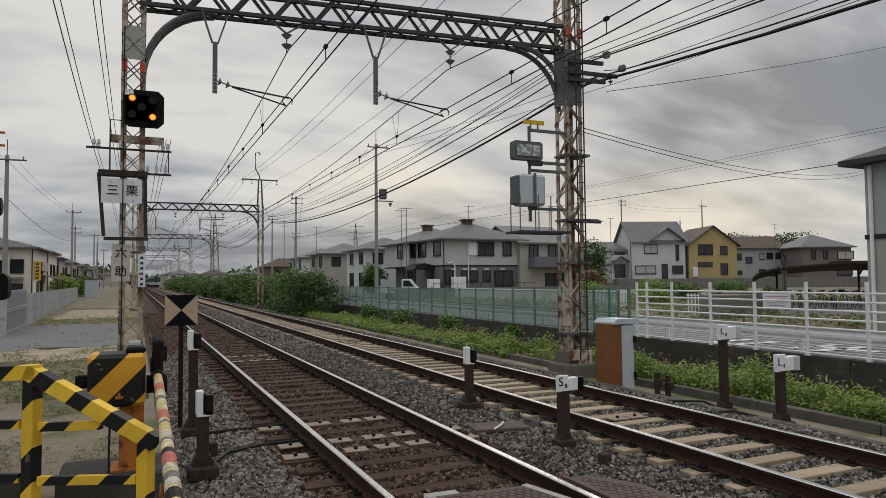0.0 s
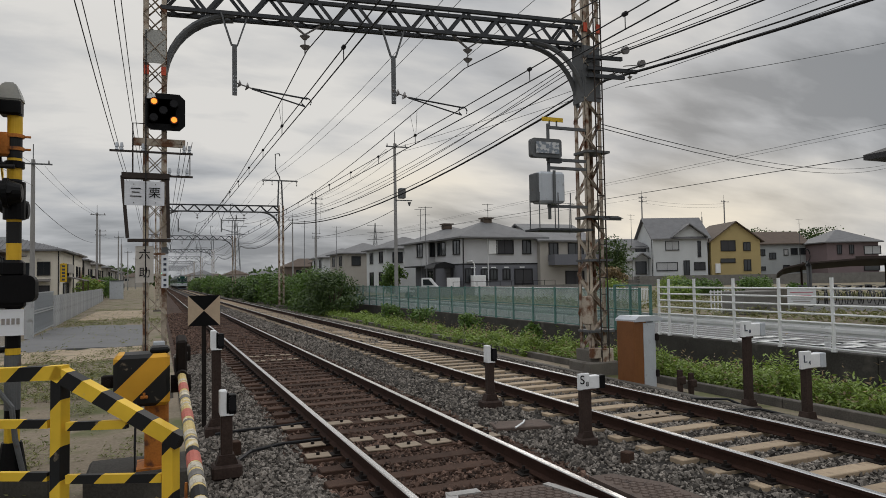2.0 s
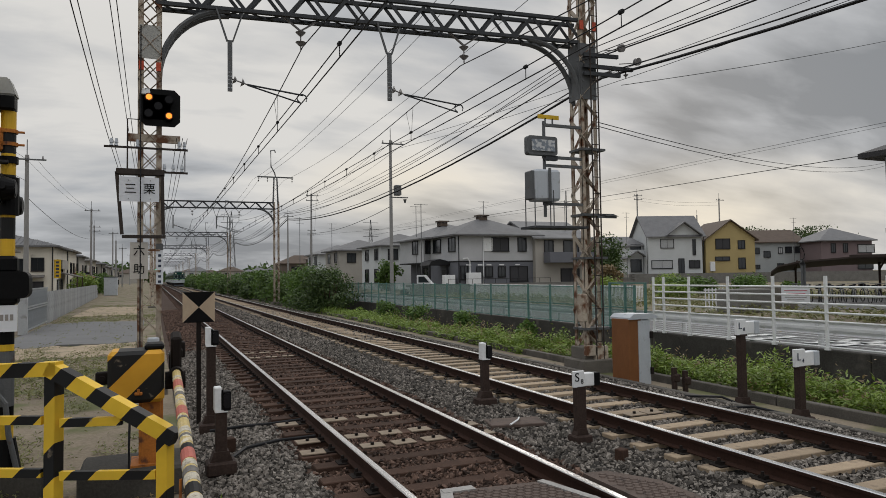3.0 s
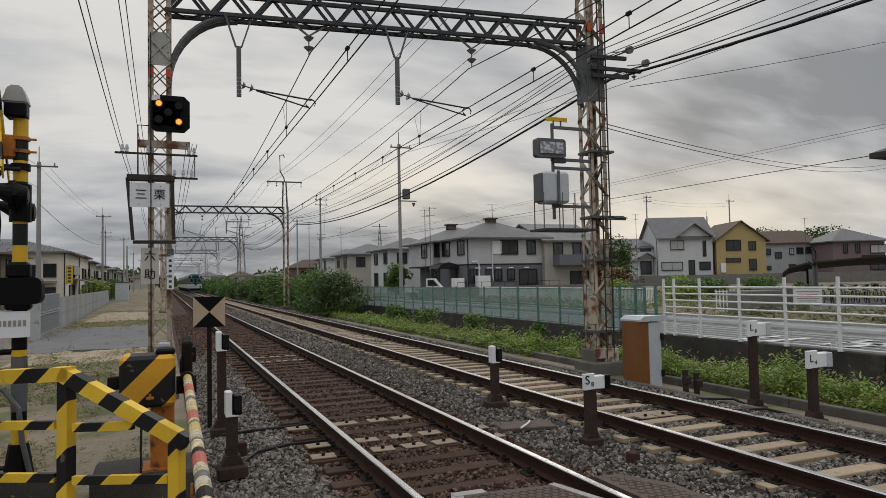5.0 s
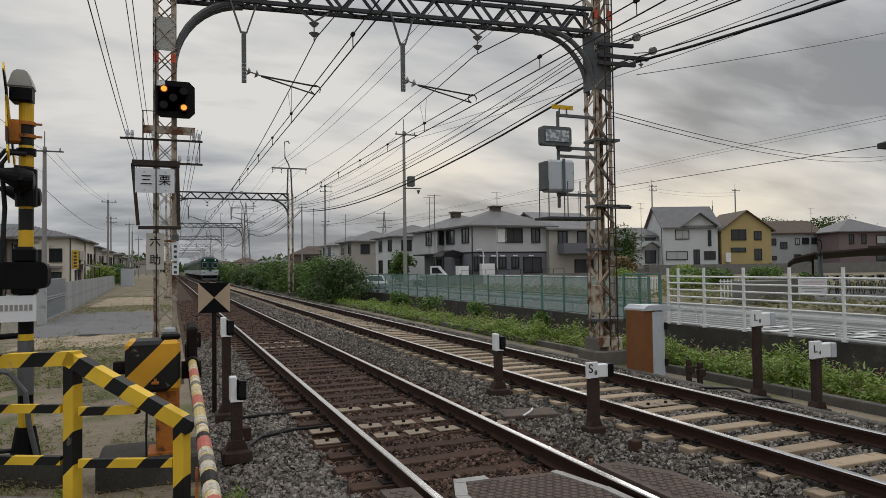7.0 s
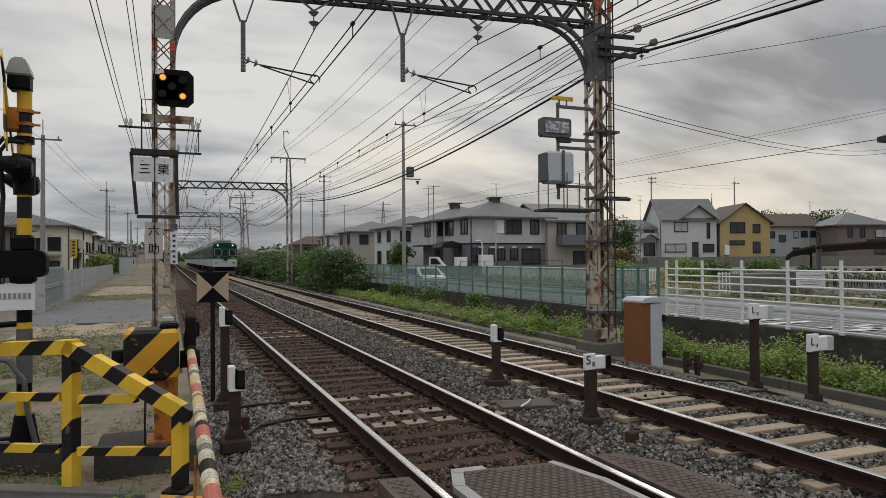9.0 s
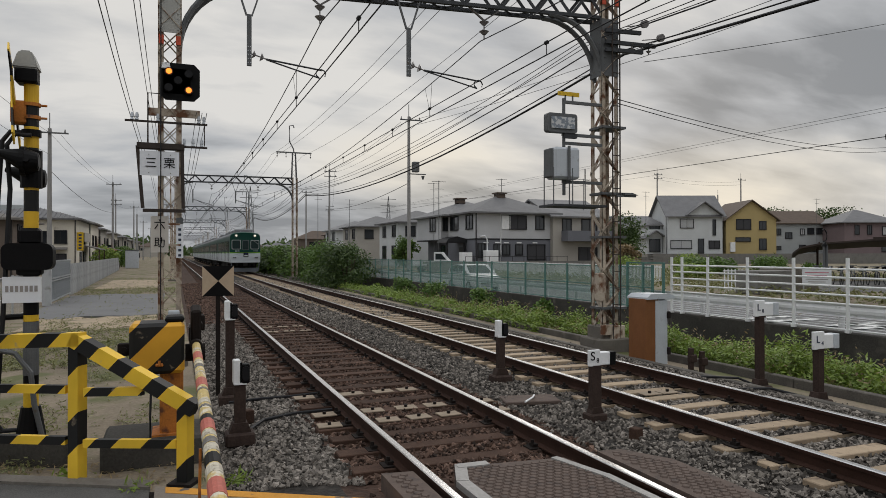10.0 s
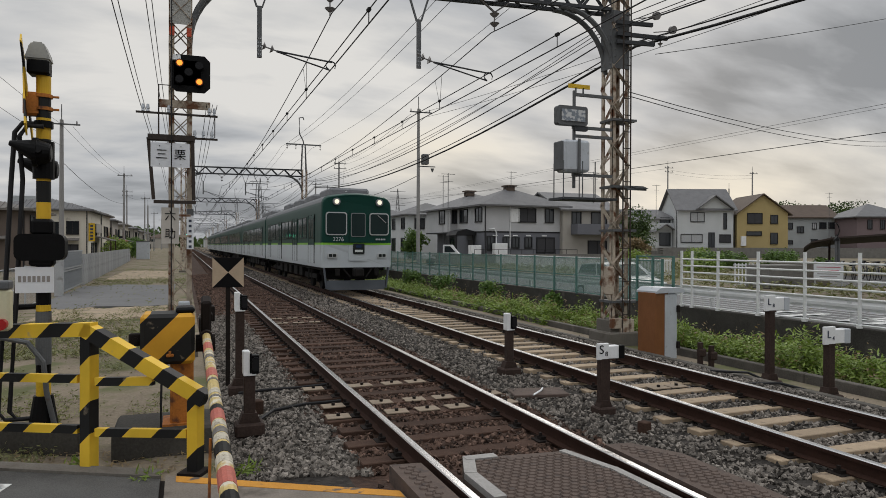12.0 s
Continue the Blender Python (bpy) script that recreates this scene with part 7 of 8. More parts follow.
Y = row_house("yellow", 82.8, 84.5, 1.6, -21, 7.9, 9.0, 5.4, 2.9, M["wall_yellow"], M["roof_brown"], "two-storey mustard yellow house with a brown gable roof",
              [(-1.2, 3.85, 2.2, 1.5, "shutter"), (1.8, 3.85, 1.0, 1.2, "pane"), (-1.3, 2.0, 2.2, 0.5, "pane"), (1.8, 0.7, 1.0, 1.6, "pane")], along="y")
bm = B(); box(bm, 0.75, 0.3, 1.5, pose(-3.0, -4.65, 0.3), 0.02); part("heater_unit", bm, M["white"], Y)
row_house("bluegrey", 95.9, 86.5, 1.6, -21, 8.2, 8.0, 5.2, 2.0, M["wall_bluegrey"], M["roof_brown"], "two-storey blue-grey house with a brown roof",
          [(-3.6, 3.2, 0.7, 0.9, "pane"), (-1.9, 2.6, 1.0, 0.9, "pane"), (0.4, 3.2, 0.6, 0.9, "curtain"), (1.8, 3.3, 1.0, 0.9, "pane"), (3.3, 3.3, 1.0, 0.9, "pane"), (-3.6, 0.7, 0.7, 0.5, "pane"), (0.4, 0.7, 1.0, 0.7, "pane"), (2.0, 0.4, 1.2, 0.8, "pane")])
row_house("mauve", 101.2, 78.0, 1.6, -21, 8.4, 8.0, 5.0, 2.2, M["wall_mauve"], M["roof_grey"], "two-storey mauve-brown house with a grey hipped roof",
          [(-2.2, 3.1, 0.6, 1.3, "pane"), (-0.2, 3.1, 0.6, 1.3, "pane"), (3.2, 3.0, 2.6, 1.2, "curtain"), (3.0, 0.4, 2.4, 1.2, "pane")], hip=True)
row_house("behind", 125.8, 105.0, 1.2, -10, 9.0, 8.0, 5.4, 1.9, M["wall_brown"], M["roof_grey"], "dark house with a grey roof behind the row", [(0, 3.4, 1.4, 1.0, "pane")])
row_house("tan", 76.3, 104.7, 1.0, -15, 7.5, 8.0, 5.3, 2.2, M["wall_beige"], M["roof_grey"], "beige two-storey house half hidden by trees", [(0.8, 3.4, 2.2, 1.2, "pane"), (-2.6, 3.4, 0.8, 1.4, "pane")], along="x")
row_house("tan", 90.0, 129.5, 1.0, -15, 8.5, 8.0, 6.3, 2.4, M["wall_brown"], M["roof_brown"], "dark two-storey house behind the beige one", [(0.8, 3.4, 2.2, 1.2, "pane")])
# behind and beside the grey house
row_house("grey2", 37.5, 66.0, 0.1, 0, 6.5, 9.0, 5.6, 1.9, M["wall_beige"], M["roof_grey"], "beige house with a dark balcony next to the grey house", [(-1.6, 4.0, 1.0, 1.2, "pane"), (1.2, 3.9, 1.8, 1.3, "pane"), (1.0, 0.8, 2.2, 1.4, "shutter")])
bm = B(); box(bm, 5.5, 1.4, 1.1, pose(38.0, 60.9, 3.0)); single("balcony", bm, M["wall_grey_lo"], "dark grey balcony parapet on the beige house", "balcony")
for i, (x, y, w, wl_) in enumerate(((27.8, 86.0, 8.0, "wall_white"), (26.5, 101.0, 8.5, "wall_beige"), (27.5, 118.0, 9.0, "wall_white"))):
    g = row_house("back", x, y, 0.1, 0, w, 8.5, 5.7, 1.7, M[wl_], M["roof_grey"], "two-storey pale house along the side road", [(-2.4, 3.9, 1.2, 1.2, "pane"), (1.5, 3.9, 1.6, 1.2, "pane")], hip=True)
    for yy in (-2.4, 1.8):
        window(g, -w / 2, yy, 3.9, 1.3, 1.3, "pane", 0); window(g, -w / 2, yy, 1.0, 1.5, 1.6, "pane", 0)
for x, y, w in ((36.5, 148.0, 15.0), (38.0, 196.0, 16.0), (52.0, 160.0, 14.0)):
    row_house("brown", x, y, 0.1, 0, w, 9.0, 5.8, 2.4, M["wall_brown"], M["roof_brown"], "long dark brown house with a tiled hipped roof", [(-w / 4, 3.6, 2.0, 1.2, "pane"), (w / 4, 3.6, 2.0, 1.2, "pane"), (0, 3.6, 1.6, 1.2, "curtain")], hip=True)

# the near house on the road's far side
g = thing("house", pose(23.0, 6.6, 0.1), "pale grey house with a dark tiled eave beside the road", "house")
body(g, 11.0, 13.4, 5.15, M["wall_bluegrey"], 2.85, M["wall_beige"])
part("roof", hip_roof(11.0, 13.4, 5.2, 2.6, 0.5, 1.0), M["roof_dark"], g)
bm = B(); rod(bm, (-5.56, 6.5, 0), (-5.56, 6.5, 5.0), 0.06, 8); part("downpipe", bm, M["white"], g)
bm = B(); box(bm, 0.2, 0.7, 0.75, pose(-5.62, 5.6, 1.6), 0.03); part("meter_box", bm, M["pale_box"], g, "grey meter box")
bm = B(); box(bm, 0.16, 0.55, 0.6, pose(-5.6, 5.7, 2.36), 0.02); part("meter_box", bm, M["white"], g, "white meter box")

# block walls below the row, low wall along the parking ground
for pts, h in ((((64.0, 83.0), (106.0, 67.0)), 1.75), (((17.0, 54.0), (42.0, 55.0)), 1.2)):
    (x0, y0), (x1, y1) = pts
    L = math.hypot(x1 - x0, y1 - y0)
    bm = B()
    for k in range(int(L / 0.82)):
        for j in range(int(h / 0.2)):
            box(bm, 0.80, 0.15, 0.19, pose(0.4 + k * 0.82 + (j % 2) * 0.4, 0, 0.05 + j * 0.2))
    single("block_wall", bm, M["block_wall"], "grey concrete block garden wall", "wall", kind="structure", m=pose(x0, y0, 0.0, 0, 0, math.degrees(math.atan2(y1 - y0, x1 - x0))))
bm = B(); box(bm, 2.3, 0.2, 1.0, pose(22.0, 21.6, 0.1, 0, 0, -35), 0.02); single("low_wall", bm, M["concrete"], "low weathered concrete wall by the parking ground", "wall", kind="structure")
bm = B(); box(bm, 2.0, 1.2, 0.95, pose(20.0, 21.0, 0.1), 0.03); single("bin_enclosure", bm, M["block_wall"], "dark waste enclosure behind the railing", "enclosure")

# paved parking ground and bicycle shed
slab("parking_ground", [(21.5, 22.5), (27.0, 31.0), (48.0, 20.0), (44.0, 6.0), (30.0, 14.0)], 0.125, 0.1, M["asphalt"], "dark asphalt parking ground under the bicycle shed", "pavement")
M["shed_roof"] = material("brown_corrugated_roof", (0.045, 0.034, 0.03), 0.7, vary=0.2, scale=2, bump=0.1)
g = thing("bicycle_shed", pose(37.5, 24.3, 0.1, 0, 0, -48), "open bicycle shed with a low curved brown roof", "shed")
bm = B()
pts = [(-8.0, 1.62), (-7.6, 1.95), (-6.5, 2.2), (-4.0, 2.38), (8.0, 2.5)]
prism(bm, pts + [(x, z - 0.09) for x, z in reversed(pts)], 3.6, pose(0, -1.8, 0.06, -5.5))
part("roof", bm, M["shed_roof"], g)
for x in (-6.6, -2.2, 2.2, 6.6):
    bm = B(); box(bm, 0.12, 0.12, 2.2, pose(x, 0.9, 0)); part("post", bm, M["iron_rust"], g)
    bm = B(); bar(bm, (x, 0.9, 1.7), (x, -1.2, 2.25), 0.08, 0.08); part("bracket", bm, M["iron_rust"], g)
bm = B(); box(bm, 12.0, 0.1, 0.14, pose(2.0, -1.75, 2.40)); part("fascia", bm, M["shed_roof"], g)


def bicycle(m):
    g = thing("bicycle", m, "dark parked bicycle under the shed", "bicycle", "parked bicycles")
    for x in (-0.52, 0.52):
        bm = B(); tube(bm, [(x + 0.32 * math.cos(a), 0, 0.33 + 0.32 * math.sin(a)) for a in [k * math.pi / 9 for k in range(19)]], 0.02, 5); part("wheel", bm, M["tyre"], g)
    bm = B()
    for a, b in (((-0.52, 0.33), (-0.15, 0.75)), ((-0.52, 0.33), (-0.05, 0.3)), ((-0.05, 0.3), (-0.18, 0.85)), ((-0.05, 0.3), (0.38, 0.7)), ((-0.15, 0.6), (0.38, 0.72)), ((0.36, 0.95), (0.52, 0.33))):
        rod(bm, (a[0], 0, a[1]), (b[0], 0, b[1]), 0.018, 6)
    part("frame", bm, M["steel_grey"], g)
    bm = B(); rod(bm, (0.36, -0.25, 0.97), (0.36, 0.25, 0.97), 0.014, 6); part("handlebar", bm, M["steel_grey"], g)
    bm = B(); box(bm, 0.24, 0.14, 0.06, pose(-0.2, 0, 0.86), 0.02); part("saddle", bm, M["black"], g)
    bm = B(); box(bm, 0.3, 0.26, 0.2, pose(0.58, 0, 0.72), 0.02); part("basket", bm, M["black"], g)
    return g


first = bicycle(pose(28.2, 25.2, 0.13, 0, 0, 48))
for k in range(1, 22):
    copy_thing(first, pose(28.2 + 0.34 * k, 25.2 - 0.38 * k, 0.13, 0, 4 if k % 3 else -4, 48 + 5 * math.sin(k * 2.3)))

# notice board on the far side of the road
M["notice_red"] = material("faded_red_print", (0.50, 0.14, 0.18), 0.7, vary=0.1, bump=0)
g = thing("notice_board", pose(20.5, 19.0, 0.1, 0, 0, -48), "white notice board with faded red writing on two posts", "notice board")
bm = B(); box(bm, 1.0, 0.03, 0.62, pose(0, 0, 0.42)); p = part("board", bm, M["sign_white"], g)
for k, (w, z, c) in enumerate(((0.95, 1.02, "notice_red"), (0.8, 0.9, "notice_red"), (0.9, 0.76, "concrete_ink"), (0.7, 0.66, "concrete_ink"))):
    bm = B(); box(bm, w * 0.85, 0.006, 0.026, pose(0, -0.018, z - 0.13)); part("lettering_bar", bm, M[c], p)
for x in (-0.5, 0.5):
    bm = B(); box(bm, 0.05, 0.05, 1.15, pose(x * 0.9, 0.04, 0)); part("post", bm, M["galv"], g)

# lamp post with a curled head
g = thing("street_lamp", pose(26.1, 23.2, 0.1), "slim dark street lamp with a curled bracket", "street lamp")
bm = B(); rod(bm, (0, 0, 0), (0, 0, 2.2), 0.05, 10); rod(bm, (0.16, 0.0, 0), (0.16, 0.0, 2.0), 0.07, 10); part("post", bm, M["steel_grey"], g)
bm = B(); tube(bm, [(0.26 * math.sin(a) * (1 - 0.06 * k) - 0.0, 0, 2.5 - 0.3 * math.cos(a)) for k, a in enumerate([j * 0.55 - 0.2 for j in range(9)])], 0.025, 6); part("curl", bm, M["black"], g)
bm = B(); rod(bm, (0.05, 0, 1.98), (0.05, 0, 2.18), 0.14, 10, 0.06); part("lamp_head", bm, M["black"], g)


# ---- utility poles and their wires ----
def utility_pole(x, y, h, arms=2, gear=False, z=0.1, tag="grey concrete utility pole with cross arms"):
    g = thing("utility_pole", pose(x, y, z), tag, "utility pole", "utility poles")
    bm = B(); rod(bm, (0, 0, 0), (0, 0, h), 0.17, 12, 0.11); part("pole", bm, M["pole_concrete"], g)
    bm = B(); rod(bm, (0, 0, h), (0, 0, h + 1.0), 0.03, 6); part("ground_wire_post", bm, M["steel_grey"], g)
    for k in range(arms):
        bm = B(); box(bm, 1.9, 0.09, 0.09, pose(0.15, -0.15, h - 0.35 - 0.75 * k)); arm = part("cross_arm", bm, M["steel_grey"], g)
        for dx in (-0.7, 0.1, 0.9):
            bm = B(); rod(bm, (dx, -0.15, h - 0.26 - 0.75 * k), (dx, -0.15, h - 0.05 - 0.75 * k), 0.06, 8, 0.03); part("insulator", bm, M["insulator"], arm)
    if gear:
        bm = B(); box(bm, 0.55, 0.5, 0.85, pose(0.55, -0.1, h - 4.6), 0.05); part("transformer", bm, M["steel_grey"], g)
        bm = B(); box(bm, 1.5, 0.08, 0.08, pose(0.7, -0.1, h - 4.8)); rod(bm, (1.2, -0.1, h - 4.9), (1.2, -0.1, h - 5.2), 0.15, 10, 0.05); part("bracket", bm, M["steel_grey"], g)
    return g


POLES = [(15.4, 53.0, 13.0, 1, True), (18.9, 100.0, 14.2, 2, False), (29.6, 150.0, 12.5, 2, False), (80.8, 101.9, 16.5, 2, False), (95.4, 96.3, 15.5, 1, False), (92.0, 98.5, 12.5, 0, False),
         (-10.15, 50.0, 9.8, 1, False), (-10.4, 102.0, 11.4, 1, False), (-12.8, 140.0, 11.9, 2, False), (-10.7, 160.0, 12.0, 1, False), (-8.7, 130.0, 8.6, 0, False), (-10.4, 200.0, 10.5, 1, False), (-10.0, 250.0, 10.4, 1, False), (47.1, -5.6, 13.0, 1, False), (20.5, 128.0, 13.5, 1, False), (38.0, 190.0, 14.0, 1, False)]
for x, y, h, a, gear in POLES:
    utility_pole(x, y, h, a, gear)
for (xa, ya, za), (xb, yb, zb), s, r in (((15.4, 53, 12.9), (18.9, 100, 14.0), 0.6, 0.014), ((16.2, 53, 12.6), (19.7, 100, 13.9), 0.6, 0.014), ((14.7, 53, 12.6), (18.2, 100, 13.9), 0.6, 0.014), ((15.4, 53, 12.7), (22.0, -12, 12.2), 0.9, 0.014), ((16.2, 53, 12.5), (22.8, -12, 12.0), 0.9, 0.014),
                                       ((28.8, 105.7, 8.3), (24.8, 14.2, 6.5), -0.15, 0.018), ((28.8, 105.7, 8.9), (24.8, 14.2, 7.75), -0.15, 0.009), ((28.8, 105.7, 8.8), (24.8, 14.2, 7.6), -0.12, 0.007), ((7.2, 12.5, 6.1), (30.0, 16.0, 12.4), 0.2, 0.008), ((15.4, 53, 7.6), (18.9, 100, 8.4), 0.6, 0.025), ((18.9, 100, 13.9), (29.6, 150, 12.2), 0.6, 0.015), ((19.7, 100, 13.9), (30.4, 150, 12.1), 0.6, 0.015),
                                       ((80.8, 101.9, 16.0), (95.4, 96.3, 15.0), 0.5, 0.015), ((80.8, 101.9, 15.4), (95.4, 96.3, 14.4), 0.5, 0.015), ((80.8, 101.9, 16.2), (38.0, 190, 13.8), 0.8, 0.02), ((6.4, 12.4, 5.17), (44.0, 30, 9.3), 0.8, 0.010), ((6.4, 12.4, 5.08), (44.0, 30, 9.1), 0.85, 0.010),
                                       ((-10.15, 50, 9.6), (-10.4, 102, 11.1), 0.5, 0.010), ((-9.5, 50, 9.5), (-9.8, 102, 11.0), 0.5, 0.010), ((-10.15, 50, 7.2), (-10.4, 102, 7.4), 0.7, 0.018), ((-10.4, 102, 11.0), (-12.8, 140, 11.5), 0.6, 0.014), ((-12.8, 140, 11.0), (-10.7, 160, 11.6), 0.4, 0.014), ((-10.15, 50, 9.6), (-9.6, -10, 9.3), 0.8, 0.010), ((-10.15, 50, 8.2), (-9.6, -10, 8.3), 0.8, 0.010)):
    wire("utility_wire", [sag_wire((xa, ya, za), (xb, yb, zb), s, 16)], r, "thin dark utility wire", "wire", "utility wires")
# aerials and thin masts over the roofs
for x, y, h in ((20.8, 60.0, 8.6), (14.0, 84.0, 9.2), (24.5, 71.0, 9.6), (33.0, 71.0, 10.4), (39.0, 63.0, 9.8), (21.0, 96.0, 9.5), (12.2, 140.0, 10.0), (95.0, 80.0, 10.5), (64.0, 84.0, 11.0)):
    g = thing("roof_aerial", pose(x, y, 0.1), "thin television aerial mast above the roofs", "aerial", "roof aerials")
    bm = B(); rod(bm, (0, 0, 0), (0, 0, h), 0.035, 6); part("mast", bm, M["steel_grey"], g)
    bm = B(); rod(bm, (-0.7, 0, h - 0.1), (0.7, 0, h - 0.1), 0.02, 5); rod(bm, (-0.4, 0, h - 0.8), (0.5, 0, h - 0.8), 0.02, 5)
    for k in range(5):
        rod(bm, (-0.6 + 0.3 * k, -0.25, h - 0.1), (-0.6 + 0.3 * k, 0.25, h - 0.1), 0.012, 4)
    part("aerial", bm, M["steel_grey"], g)
# pylons far off
for x, y, h in ((145.0, 480.0, 44.0), (40.0, 420.0, 42.0)):
    g = thing("pylon", pose(x, y, 0), "distant steel lattice power pylon", "pylon", "pylons")
    bm = B()
    for k in range(10):
        z0, z1 = h * k / 10, h * (k + 1) / 10
        r0, r1 = 4.0 * (1 - k / 10.5), 4.0 * (1 - (k + 1) / 10.5)
        for a in range(4):
            c0, s0 = math.cos(a * math.pi / 2 + 0.8), math.sin(a * math.pi / 2 + 0.8)
            c1, s1 = math.cos((a + 1) * math.pi / 2 + 0.8), math.sin((a + 1) * math.pi / 2 + 0.8)
            rod(bm, (r0 * c0, r0 * s0, z0), (r1 * c0, r1 * s0, z1), 0.14, 4); rod(bm, (r0 * c0, r0 * s0, z0), (r1 * c1, r1 * s1, z1), 0.09, 4)
    for z in (0.72, 0.84, 0.95):
        rod(bm, (-6, 0, h * z), (6, 0, h * z), 0.16, 4)
    part("lattice", bm, M["steel_grey"], g)

# ---- left side: panel fence, gate, houses ----
M["panel_fence"] = material("grey_corrugated_panel", (0.36, 0.37, 0.38), 0.7, 0.0, vary=0.2, scale=2, bump=0.1, per=0.12, stain=(0.2, 0.19, 0.17), stain_at=(0.55, 0.75))
g = thing("panel_fence", pose(0, 0, -0.3), "grey corrugated panel fence along the path", "fence")
pa = Vector((-7.5, 38.7, 0)); pb = Vector((-9.2, 96, 0))
pm = B()
rib = [(-0.52 + 0.065 * k, 0.025 * (1 if (k // 2) % 2 else -1)) for k in range(17)]
prism(pm, rib + [(x, y - 0.012) for x, y in reversed(rib)], 1.58, pose(0, 0, 0, 90, 0, 0) @ Matrix.Diagonal((1, 1, 1, 1)))
pm = mesh_of("panel", pm, M["panel_fence"])
n = 58
for k in range(n):
    q = pa.lerp(pb, k / n)
    part("panel", pm, None, g, "", Matrix.Translation(q) @ Matrix.Rotation(math.atan2(pb.y - pa.y, pb.x - pa.x), 4, "Z"))
g = thing("sliding_gate", pose(-7.5, 38.4, -0.28, 0, 0, -88.8), "grey barred metal gate beside the path", "gate")
for z in (0.08, 0.9, 1.0, 1.72):
    bm = B(); box(bm, 7.6, 0.05, 0.06, pose(3.8, 0, z)); part("rail", bm, M["galv"], g)
sl = B(); box(sl, 0.035, 0.03, 1.7); sl = mesh_of("bar", sl, M["galv"])
for k in range(34):
    part("bar", sl, None, g, "", pose(0.1 + k * 0.225, 0, 0.06))
bm = B(); box(bm, 7.4, 0.012, 1.5, pose(3.8, -0.05, 0.15)); part("backing_panel", bm, M["panel_fence"], g)
bm = B(); box(bm, 0.3, 0.3, 2.0, pose(7.8, 0, 0)); part("gate_post", bm, M["panel_fence"], g)
g = thing("mesh_fence", pose(-7.4, 0, -0.3), "thin wire mesh fence on grey posts", "fence")
for k in range(9):
    bm = B(); rod(bm, (0.0, 8.0 + 2.4 * k, 0), (0.0, 8.0 + 2.4 * k, 1.4), 0.03, 8); part("post", bm, M["galv"], g)
for z in (0.1, 0.7, 1.35):
    bm = B(); rod(bm, (0, 8.0, z), (0, 27.4, z), 0.018, 6); part("rail", bm, M["galv"], g)
bm = B()
for k in range(150):
    rod(bm, (0, 8.0 + 0.13 * k, 0.1), (0, 8.0 + 0.13 * k, 1.35), 0.004, 3)
part("mesh_wire", bm, M["galv"], g, kind="stuff")
M["terracotta"] = material("terracotta_tile", (0.30, 0.13, 0.07), 0.8, vary=0.25, scale=2, fine=10, bump=0.3)
M["roof_old"] = material("weathered_clay_tile", (0.16, 0.15, 0.14), 0.8, vary=0.25, scale=2, fine=10, bump=0.4)
for x, y, w, d, eave, wl_, rf in ((-19.5, 64, 11, 9, 5.3, "wall_brown", "roof_old"), (-16.6, 84, 9.2, 11, 6.2, "wall_cream", "roof_grey"), (-16.2, 98, 8.0, 9, 6.4, "wall_cream", "roof_old"), (-16.0, 110, 7.6, 9, 6.1, "wall_beige", "roof_grey"), (-15.6, 123, 8, 8, 5.8, "wall_cream", "roof_old"), (-15.5, 137, 9, 9, 5.6, "wall_beige", "roof_grey"), (-15.6, 152, 8, 9, 5.4, "wall_white", "roof_grey"), (-16, 172, 9, 9, 5.6, "wall_beige", "roof_old"), (-16, 192, 9, 9, 5.4, "wall_cream", "roof_grey"), (-18, 215, 12, 9, 6, "wall_beige", "roof_old"), (-28, 90, 10, 9, 5.6, "wall_beige", "roof_grey"), (-28, 118, 10, 9, 6.0, "wall_brown", "roof_grey")):
    g = row_house("left", x, y, -0.2, 90, d, w, eave - 0.6, 1.45, M[wl_], M[rf], "older two-storey house with a tiled roof by the line", [], hip=True)
    for k in (-2.2, 0.8):
        for z in (0.9, 3.0):
            window(g, k, -w / 2, z, 1.3, 1.2, "pane" if z > 2 else "curtain")
    for k, z, ww in ((-3.2, 3.1, 1.0), (-1.4, 3.0, 1.5), (1.4, 3.1, 1.2), (-3.0, 0.7, 1.3), (-0.6, 0.6, 1.7)):
        window(g, -d / 2, k, z, ww, 1.2, "pane" if z > 2 else "shutter", 0)
    for k in range(int(w / 0.45)):
        # raised rows of tiles down the slope that faces along the line
        u = (k + 0.5) * 0.45 - w / 2
        run = 1 - abs(u) / (w / 2 + 0.6)
        tx = (d / 2 + 0.6) - (d / 2 + 0.6 - max(0.4, d - w) / 2) * run
        bm = B(); bar(bm, (-d / 2 - 0.58, u, eave - 0.6 + 0.02), (-tx, u, eave - 0.6 + 1.45 * run + 0.02), 0.07, 0.07); part("tile_row", bm, M[rf], g)
    bm = B(); box(bm, 0.7, w * 0.7, 0.08, pose(-d / 2 - 0.3, -0.6, 2.45, 0, -18, 0)); part("awning", bm, M["roof_old"], g)
    bm = B(); rod(bm, (-d / 2 - 0.05, -w / 2 + 0.1, 0), (-d / 2 - 0.05, -w / 2 + 0.1, eave - 0.7), 0.05, 6); part("downpipe", bm, M["frame_black"], g)
